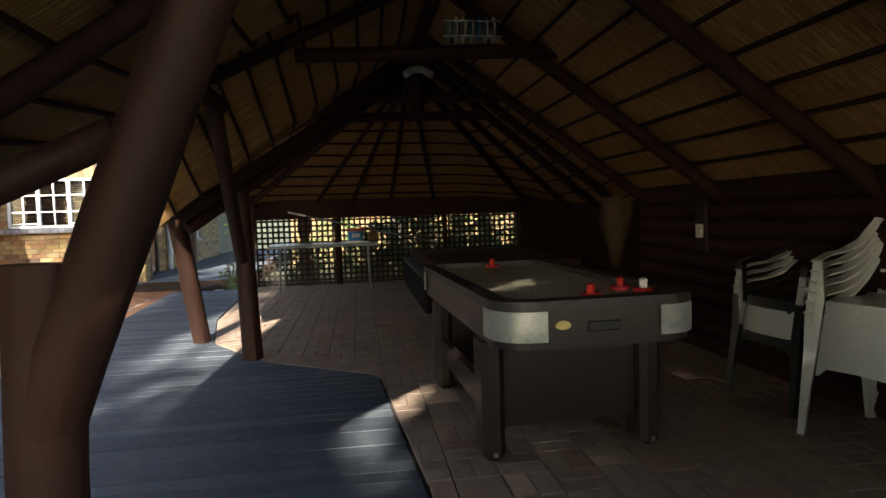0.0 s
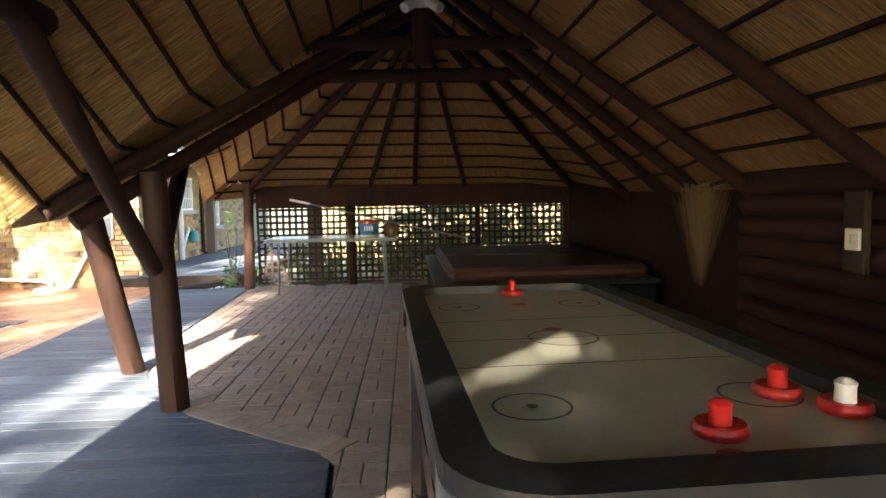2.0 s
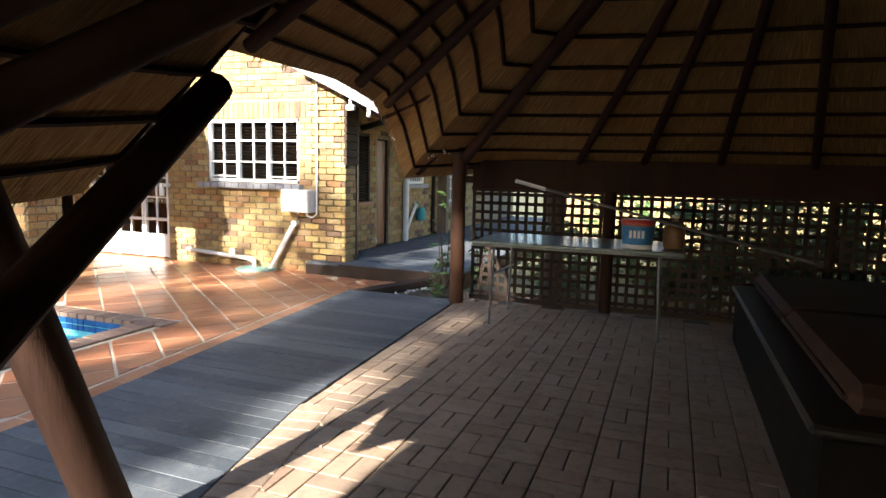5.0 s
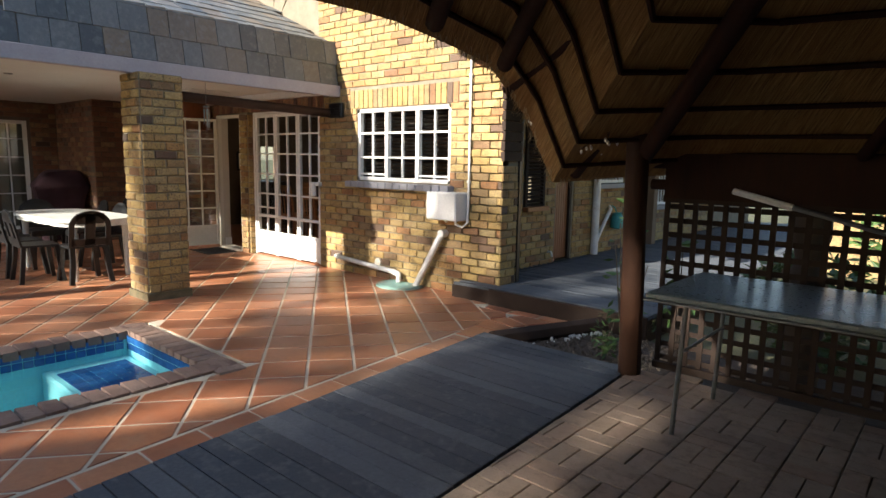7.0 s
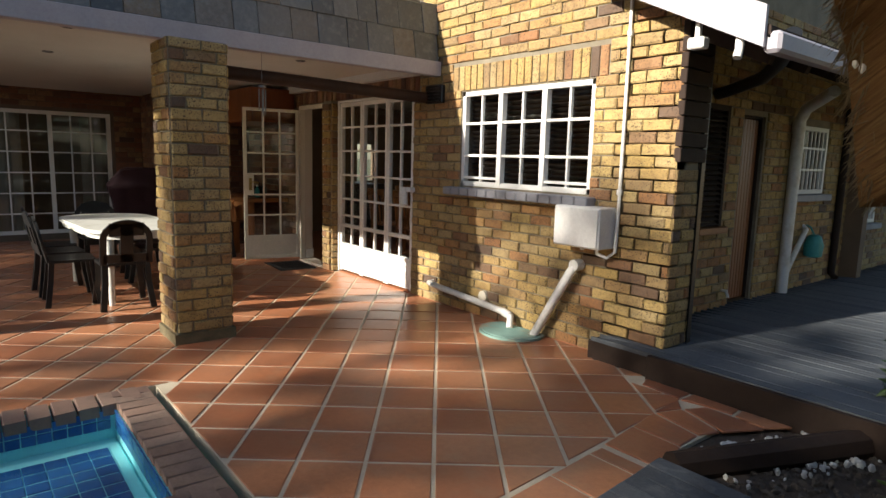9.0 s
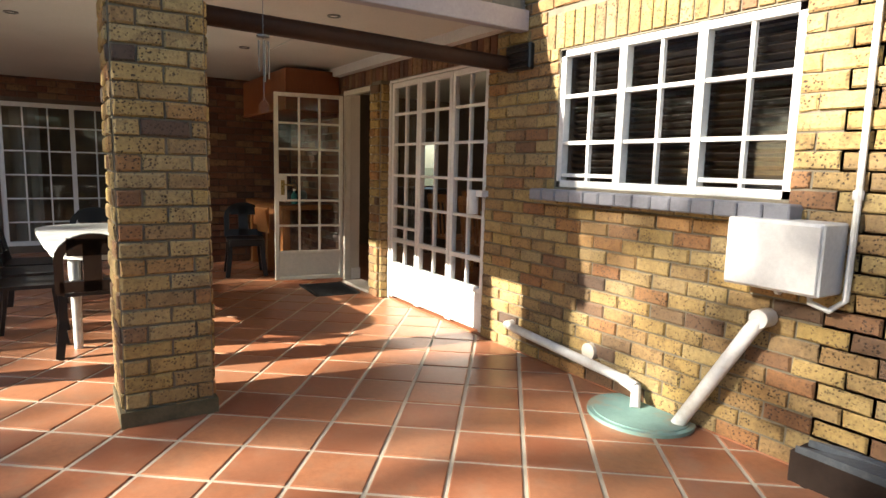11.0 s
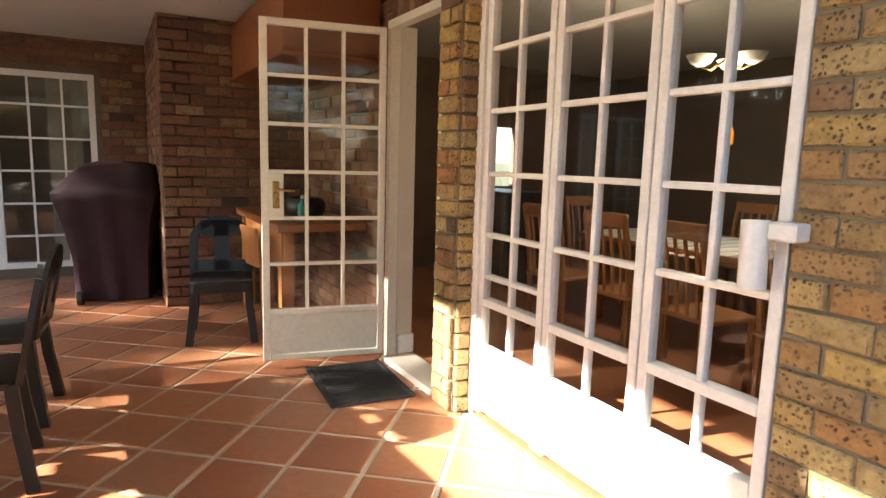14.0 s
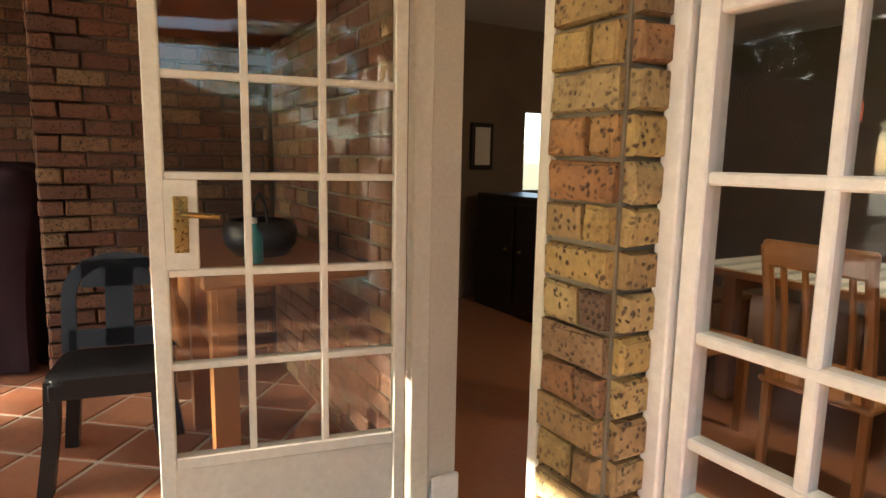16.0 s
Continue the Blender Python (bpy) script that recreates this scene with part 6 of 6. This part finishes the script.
def brick_mesh(l, d, h, mat, c=0.005, jag=0.0, seed=0):
    """A brick with its face towards -y: back corner at the origin, length along x."""
    rnd = random.Random(seed)
    me = bpy.data.meshes.new("brick")
    j = lambda: rnd.uniform(-jag, jag)
    v = [(0, 0, 0), (l, 0, 0), (l, 0, h), (0, 0, h), (j(), -d + c, j()), (l + j(), -d + c, j()), (l + j(), -d + c, h + j()), (j(), -d + c, h + j()),
         (c + j(), -d, c + j()), (l - c + j(), -d, c + j()), (l - c + j(), -d, h - c + j()), (c + j(), -d, h - c + j())]
    f = [(8, 9, 10, 11), (4, 5, 9, 8), (5, 6, 10, 9), (6, 7, 11, 10), (7, 4, 8, 11), (0, 1, 5, 4), (1, 2, 6, 5), (2, 3, 7, 6), (3, 0, 4, 7)]
    me.from_pydata(v, [], f)
    me.materials.append(MAT[mat])
    return me


BRICK_L, COURSE, JOINT = 0.232, 0.0855, 0.011


def brick_wall(parent, origin, angle, length, z0, z1, mat, holes=(), depth=0.014, near=None, cap=300, soldier=None):
    """Running-bond facing on a wall whose outline starts at origin and runs at angle (0: along x, face to -y)."""
    m0 = Matrix.Translation(origin) @ Matrix.Rotation(radians(angle), 4, 'Z')
    kinds = {}
    run_v, run_f = [], []
    made = 0
    rnd = random.Random(int(length * 1000) + len(holes))
    row = 0
    z = z0
    while z + COURSE * 0.6 < z1:
        h = min(COURSE, z1 - z) - JOINT
        x = -(BRICK_L / 2 if row % 2 else 0.0)
        while x < length - 0.03:
            a, b = max(x, 0), min(x + BRICK_L, length)
            spans = [(a, b)]
            for hx0, hx1, hz0, hz1 in holes:
                if z + h > hz0 + 0.01 and z < hz1 - 0.01:
                    spans = [s for p, q in spans for s in ((p, min(q, hx0)), (max(p, hx1), q)) if s[1] - s[0] > 0.02]
            for p, q in spans:
                l = q - p - JOINT
                if l < 0.02:
                    continue
                jit = rnd.uniform(-0.005, 0.003)
                if made < cap and (near is None or near(p, z)):
                    key = (round(l, 2), rnd.randrange(9), round(h, 3))
                    if key not in kinds:
                        kinds[key] = brick_mesh(l, depth, h, mat, 0.007, 0.0055, len(kinds))
                    ob = new("brick", kinds[key])
                    ob.parent = parent
                    ob.matrix_local = m0 @ Matrix.Translation((p + JOINT / 2, jit, z + JOINT / 2))
                    made += 1
                else:
                    me = brick_mesh(l, depth, h, mat + "_run", 0.007, 0.0055, rnd.randrange(10 ** 6))
                    i = len(run_v)
                    t = m0 @ Matrix.Translation((p + JOINT / 2, jit, z + JOINT / 2))
                    run_v += [tuple(t @ v.co) for v in me.vertices]
                    run_f += [tuple(i + k for k in f.vertices) for f in me.polygons]
                    bpy.data.meshes.remove(me)
            x += BRICK_L
        z += COURSE
        row += 1
    if run_f:
        me = bpy.data.meshes.new("brickwork")
        me.from_pydata(run_v, [], run_f)
        me.materials.append(MAT[mat + "_run"])
        ob = new("brickwork", me)
        ob.parent = parent
        ob["kind"] = "stuff"


def shift(holes, x0):
    return [(a - x0, b - x0, c, d) for a, b, c, d in holes]


LINTEL = (-6.75, -4.93, 2.125, 2.36)
LINTEL2 = (-10.1, -7.3, 2.17, 2.39)
F0 = -7.395
brick_wall(wall_front, (F0, FRONT + 0.012, 0), 0, SIDE - F0, 0.0, 4.35, "brick", shift([WIN, LINTEL, LINTEL2], F0), near=lambda x, z: z < 2.4)
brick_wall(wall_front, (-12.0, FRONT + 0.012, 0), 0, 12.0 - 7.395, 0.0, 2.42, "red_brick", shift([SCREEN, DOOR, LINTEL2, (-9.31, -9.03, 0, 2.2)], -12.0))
brick_wall(wall_corner, (SIDE - 0.012, 12.65, 0), 90, 0.3, 0.0, 1.5, "brick")
brick_wall(wall_side, (-4.812, 12.95, 0), 90, 8.0, 0.05, 3.0, "brick", [(0.84, 1.33, 0.92, 2.02), (1.6, 2.1, 0, 2.0), (2.78, 3.68, 1.15, 1.95), (4.5, 5.6, 0.74, 1.62)])
brick_wall(wall_corner, (SIDE, 12.95 + 0.001, 0), 180, 0.5, 0.0, 2.55, "brick")
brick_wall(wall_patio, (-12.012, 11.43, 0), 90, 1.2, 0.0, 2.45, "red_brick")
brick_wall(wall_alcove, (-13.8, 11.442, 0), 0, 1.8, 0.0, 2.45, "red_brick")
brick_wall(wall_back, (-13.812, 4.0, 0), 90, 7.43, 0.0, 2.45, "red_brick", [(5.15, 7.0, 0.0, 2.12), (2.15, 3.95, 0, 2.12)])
for ob, x0, y0, w, d in ((pillar, -7.28, 10.04, 0.44, 0.45), (pillar_far, -8.19, 8.5, 0.22, 0.45)):
    for (ox, oy), ang, ln in (((x0 + 0.012, y0 + 0.012), 0, w - 0.024), ((x0 + w - 0.012, y0 + 0.012), 90, d - 0.024), ((x0 + w - 0.012, y0 + d - 0.012), 180, w - 0.024), ((x0 + 0.012, y0 + d - 0.012), 270, d - 0.024)):
        brick_wall(ob, (ox, oy, 0), ang, ln, 0.0, 2.3, "brick", cap=75)
MAT["moss"] = surface("mossy_brick", (0.05, 0.055, 0.025), (0.2, 0.15, 0.08), 9, 0.95, 60, 0.9)
part("base_course", ring([(-7.29, 10.03), (-6.83, 10.03), (-6.83, 10.5), (-7.29, 10.5)], [(-7.26, 10.06), (-6.86, 10.06), (-6.86, 10.47), (-7.26, 10.47)], -0.004, 0.08), "moss", pillar, "damp mossy lowest brick course")
pier = setting("pier", box((-9.242, 12.562, -0.02), (-9.048, 12.765, 2.17)), "mortar", "narrow brick pier between the doors")
for (ox, oy), ang, ln in (((-9.242, 12.562), 0, 0.194), ((-9.048, 12.562), 90, 0.2), ((-9.242, 12.765), 270, 0.2)):
    brick_wall(pier, (ox, oy, 0), ang, ln, 0.0, 2.17, "brick", depth=0.026)
# soldier courses over the openings
for x0, x1, z0, z1, mat in (LINTEL + ("brick",), LINTEL2 + ("red_brick",)):
    n = round((x1 - x0) / COURSE)
    data = brick_mesh(COURSE - JOINT, 0.014, z1 - z0 - JOINT, mat, 0.005, 0.002, 5)
    for i in range(n):
        ob = new("brick", data)
        ob.parent = wall_front
        ob.location = (x0 + i * (x1 - x0) / n, FRONT + 0.012 + random.uniform(-0.003, 0.003), z0 + JOINT / 2)

# terracotta tiles laid on the diagonal
TILE, TANG, TORG = 0.333, math.atan2(0.78, 0.62), Vector((-4.49, 10.74))
ca, sa = math.cos(TANG), math.sin(TANG)


def tile_mesh(poly, mat, z0=-0.01, z1=0.0, c=0.006):
    """A tile over a convex plan outline with softened edge."""
    cx = sum(p[0] for p in poly) / len(poly)
    cy = sum(p[1] for p in poly) / len(poly)
    inn = []
    for x, y in poly:
        d = math.hypot(x - cx, y - cy) or 1
        k = max(0.0, 1 - c * 1.4 / d)
        inn.append((cx + (x - cx) * k, cy + (y - cy) * k))
    n = len(poly)
    v = [(x, y, z0) for x, y in poly] + [(x, y, z1 - 0.003) for x, y in poly] + [(x, y, z1) for x, y in inn]
    f = [tuple(2 * n + i for i in range(n))]
    for i in range(n):
        k = (i + 1) % n
        f += [(i, k, n + k, n + i), (n + i, n + k, 2 * n + k, 2 * n + i)]
    me = bpy.data.meshes.new("tile")
    me.from_pydata(v, [], f)
    me.materials.append(MAT[mat])
    return me


def clip(poly, a, b, c):
    """Keep the part of a plan outline where a*x + b*y <= c."""
    out = []
    for (x0, y0), (x1, y1) in zip(poly, poly[1:] + poly[:1]):
        d0, d1 = a * x0 + b * y0 - c, a * x1 + b * y1 - c
        if d0 <= 0:
            out.append((x0, y0))
        if d0 * d1 < 0:
            t = d0 / (d0 - d1)
            out.append((x0 + (x1 - x0) * t, y0 + (y1 - y0) * t))
    return out


def area(poly):
    return abs(sum(x0 * y1 - x1 * y0 for (x0, y0), (x1, y1) in zip(poly, poly[1:] + poly[:1]))) / 2


patio = bpy.data.objects["patio_slab"]
run_v, run_f, made = [], [], 0
BORDER = 0.36          # straight border row along the deck


def west_of_border(poly):
    dx, dy = -3.5 + 3.2, 11.32 - 7.7
    n = math.hypot(dx, dy)
    a, b = dy / n, -dx / n
    poly = clip(poly, a, b, a * -3.22 + b * 7.7 - BORDER)
    return clip(poly, 1, 0, -3.22 - BORDER) if poly else poly


full_tile = None
for i in range(-45, 30):
    for j in range(-45, 45):
        o = Vector((TORG.x + (i * ca - j * sa) * TILE, TORG.y + (i * sa + j * ca) * TILE))
        h = TILE - 0.021
        poly = [(o.x + u * ca - v * sa, o.y + u * sa + v * ca) for u, v in ((0, 0), (h, 0), (h, h), (0, h))]
        if not (-14.4 < o.x < -2.5 and 1.5 < o.y < 13.2):
            continue
        whole = area(poly)
        poly = clip(poly, 0, 1, FRONT - 0.005)
        if poly:
            poly = clip(poly, -1, 0, 13.8)
        if poly and sum(p[1] for p in poly) / len(poly) < 11.9:
            poly = west_of_border(poly)
        elif poly:
            east = sum(p[0] for p in poly) / len(poly) > -4.32
            poly = clip(poly, 1, 0, -3.965)
            if poly and east:
                poly = clip(poly, 0, 1, 12.31)
        if not poly or len(poly) < 3:
            continue
        # round the pool
        mx, my = sum(p[0] for p in poly) / len(poly), sum(p[1] for p in poly) / len(poly)
        if COPE[0] - 0.3 < mx < COPE[1] + 0.3 and my < COPE[3] + 0.3:
            poly = max((clip(poly, 0, -1, -COPE[3] - 0.008), clip(poly, -1, 0, -COPE[1] - 0.008), clip(poly, 1, 0, COPE[0] - 0.008)), key=lambda q: area(q) if len(q) > 2 else 0)
        if len(poly) < 3 or area(poly) < 0.004:
            continue
        if made < 300 and -10.3 < mx and 9.2 < my:
            cut = area(poly) < whole * 0.98
            if cut:
                ob = new("tile", tile_mesh(poly, "tile"))
            else:
                if full_tile is None:
                    full_tile = tile_mesh([(0, 0), (h, 0), (h, h), (0, h)], "tile")
                ob = new("tile", full_tile)
                ob.matrix_local = Matrix.Translation((o.x, o.y, random.uniform(-0.001, 0.001))) @ Matrix.Rotation(TANG, 4, 'Z')
            ob.parent = patio
            made += 1
        else:
            me = tile_mesh(poly, "tile_run")
            k = len(run_v)
            run_v += [tuple(v.co) for v in me.vertices]
            run_f += [tuple(k + q for q in f.vertices) for f in me.polygons]
            bpy.data.meshes.remove(me)
me = bpy.data.meshes.new("tiles")
me.from_pydata(run_v, [], run_f)
me.materials.append(MAT["tile_run"])
ob = new("tiles", me)
ob.parent = patio
ob["kind"] = "stuff"
# border row beside the deck
y = 2.0
while y < 11.3:
    y2 = min(y + 0.33, 11.35)
    xa, xb = along(DECK_W, y), along(DECK_W, y2)
    ob = new("tile", tile_mesh([(xa - BORDER + 0.012, y), (xa - 0.012, y), (xb - 0.012, y2 - 0.014), (xb - BORDER + 0.012, y2 - 0.014)], "tile"))
    ob.parent = patio
    y = y2
for poly in ([(-3.86, 11.39), (-3.53, 11.39), (-3.6, 11.68), (-3.9, 11.69)], [(-3.9, 11.71), (-3.61, 11.7), (-3.62, 11.885), (-3.94, 11.96)], [(-3.93, 11.985), (-3.62, 11.91), (-3.57, 12.035), (-3.865, 12.155)],
             [(-3.86, 12.18), (-3.56, 12.06), (-3.44, 12.29), (-3.64, 12.31), (-3.8, 12.315)], [(-4.26, 12.34), (-3.98, 12.31), (-3.98, 12.45), (-4.3, 12.45)], [(-3.955, 12.305), (-3.8, 12.34), (-3.65, 12.345), (-3.66, 12.45), (-3.955, 12.45)],
             [(-3.625, 12.34), (-3.44, 12.31), (-3.35, 12.45), (-3.635, 12.45)], [(-3.945, 12.0), (-3.88, 12.175), (-3.965, 12.28)]):
    ob = new("tile", tile_mesh(poly, "tile", -0.01, 0.004))
    ob.parent = patio

# pool coping and mosaic
shell = bpy.data.objects["pool_shell"]
cope_w = brick_mesh(0.2, 0.105, 0.07, "coping", 0.008, 0.004, 3)


def coping(x, y, ang):
    ob = new("brick", cope_w)
    ob.parent = shell
    ob.matrix_local = pose(x, y, -0.055 + random.uniform(-0.002, 0.002), 0, 0, ang + random.uniform(-0.8, 0.8))


for k in range(41):
    yy = COPE[2] + 0.12 + k * 0.1165
    coping(px0 - 0.19, yy, 0)
    coping(px1 - 0.01, yy, 0)
for k in range(15):
    coping(COPE[0] + 0.02 + k * 0.1145, py1 + 0.01, 90)
bandobs = []
for k in range(60):
    for row in range(2):
        zc = -0.05 - row * 0.06
        for (x, y, ang) in ((px0 + 0.004, py1 - 0.03 - k * 0.073, 90), (px1 - 0.004, py1 - 0.03 - k * 0.073, 90)) + (((px0 + 0.02 + k * 0.073, py1 - 0.004, 0),) if k < 17 else ()):
            bandobs.append((x, y, zc, ang))
bm = bmesh.new()
for x, y, zc, ang in bandobs:
    add_box(bm, (0, -0.004, -0.026), (0.066, 0.004, 0.026), pose(x, y, zc, 0, 0, ang if ang == 0 else -90))
ob = part("mosaic_band", bm, "pool_tile_run", shell, "dark blue mosaic waterline band")
ob["kind"] = "stuff"
step = bpy.data.objects["pool_step"]
sx = None
for i in range(6):
    for j in range(5):
        if sx is None:
            sx = tile_mesh([(0, 0), (0.098, 0), (0.098, 0.098), (0, 0.098)], "pool_tile", 0, 0.006, 0.003)
        ob = new("tile", sx)
        ob.parent = step
        ob.location = (-5.72 + i * 0.112, 8.85 + j * 0.102, -0.19)

# deck boards
deck = bpy.data.objects["deck_frame"]
y, PITCH = 0.0, 0.112
while y < 11.3:
    y2 = min(y + PITCH - 0.007, 11.33)
    poly = [(along(DECK_W, y), y), (along(DECK_E, y) - 0.01, y), (along(DECK_E, y2) - 0.01, y2), (along(DECK_W, y2), y2)]
    me = tile_mesh(poly, "deck", 0.068, 0.1 + random.uniform(-0.002, 0.002), 0.004)
    me.name = "board"
    ob = new("board", me)
    ob.parent = deck
    y += PITCH
walkway = bpy.data.objects["walkway_frame"]
bd = tile_mesh([(-0.24, 0), (1.98, 0), (1.98, 0.105), (0, 0.105)], "deck", 0.068, 0.1, 0.004)
for k in range(100):
    ob = new("board", bd)
    ob.parent = walkway
    ob.location = (-4.59, 12.5 + k * PITCH, 0.07 + random.uniform(-0.002, 0.002))
part("edge_board", box((-4.32, 12.46, -0.06), (-2.6, 12.498, 0.165), chamfer=0.005), "lattice", walkway)

# pavers in basket weave
lapa = bpy.data.objects["lapa_floor"]
S, G = 0.222, 0.006
pav = {}
run_v, run_f, made = [], [], 0
random.seed(2)
for i in range(-12, 12):
    for j in range(0, 43):
        x, y = i * S, 2.0 + j * S
        for k in range(2):
            if (i + j) % 2:
                bx, by, w, d = x, y + k * S / 2, S - G, S / 2 - G
            else:
                bx, by, w, d = x + k * S / 2, y, S / 2 - G, S - G
            if by + d > 11.5 or bx > 2.4:
                continue
            ex0, ex1 = along(DECK_E, by) + 0.012, along(DECK_E, by + d) + 0.012
            k2 = (ex1 - ex0) / d
            poly = clip([(bx, by), (bx + w, by), (bx + w, by + d), (bx, by + d)], -1, k2, -ex0 + k2 * by)
            if len(poly) < 3 or area(poly) < 0.0008:
                continue
            cut = area(poly) < w * d * 0.98
            zz = random.uniform(-0.002, 0.002)
            if made < 300 and not cut and 5.6 < by < 9.6 and bx < 0.2:
                key = w > d
                if key not in pav:
                    pav[key] = tile_mesh([(0, 0), (w, 0), (w, d), (0, d)], "paver", 0.08, 0.1, 0.005)
                    pav[key].name = "paver"
                ob = new("paver", pav[key])
                ob.parent = lapa
                ob.location = (bx, by, zz)
                made += 1
            else:
                me = tile_mesh(poly, "paver_run", 0.08, 0.1 + zz, 0.005)
                q = len(run_v)
                run_v += [tuple(v.co) for v in me.vertices]
                run_f += [tuple(q + t for t in f.vertices) for f in me.polygons]
                bpy.data.meshes.remove(me)
me = bpy.data.meshes.new("pavers")
me.from_pydata(run_v, [], run_f)
me.materials.append(MAT["paver_run"])
ob = new("pavers", me)
ob.parent = lapa
ob["kind"] = "stuff"
# border pavers following the deck edge
for (xa, ya), (xb, yb) in zip(DECK_E[2:6], DECK_E[3:7]):
    ln = math.hypot(xb - xa, yb - ya)
    n = max(1, round(ln / 0.112))
    ang = math.atan2(yb - ya, xb - xa)
    key = "edge"
    if key not in pav:
        pav[key] = tile_mesh([(0, -0.2), (0.105, -0.2), (0.105, 0), (0, 0)], "paver", 0.08, 0.104, 0.005)
        pav[key].name = "paver"
    for k in range(n):
        ob = new("paver", pav[key])
        ob.parent = lapa
        ob.matrix_local = Matrix.Translation((xa + (xb - xa) * k / n, ya + (yb - ya) * k / n, 0)) @ Matrix.Rotation(ang, 4, 'Z')

# slates
mansard = bpy.data.objects["roof_mansard"]
random.seed(4)
cnt = 0
slate_me = [tile_mesh([(0, 0), (w, 0), (w, 0.31), (0, 0.3)], "slate", 0.0, 0.012, 0.004) for w in (0.2, 0.24, 0.28)]
for me in slate_me:
    me.name = "slate"
LOW = math.atan2(0.52, -0.08)
UP = math.atan2(1.15, -2.44)
for row in range(9):
    if row < 2:
        bx, bz, tilt = -6.975 - 0.04 * row, 2.43 + 0.26 * row, LOW
    else:
        k = row - 2
        bx, bz, tilt = -7.05 + math.cos(UP) * 0.26 * k, 2.95 + math.sin(UP) * 0.26 * k, UP
    y = 8.9 + (0.12 if row % 2 else 0)
    while y < 12.5:
        i = random.randrange(3)
        w = (0.2, 0.24, 0.28)[i]
        ob = new("slate", slate_me[i])
        ob.parent = mansard
        d = Vector((math.cos(tilt), 0, math.sin(tilt)))
        nrm = Vector((math.sin(tilt), 0, -math.cos(tilt)))
        rot = Matrix((Vector((0, 1, 0)), d, nrm)).transposed().to_4x4()
        ob.matrix_local = Matrix.Translation((bx, y, bz)) @ rot @ pose(0, 0, 0.008 + random.uniform(0, 0.006), -2.2, 0, random.uniform(-0.8, 0.8))
        y += w + 0.006
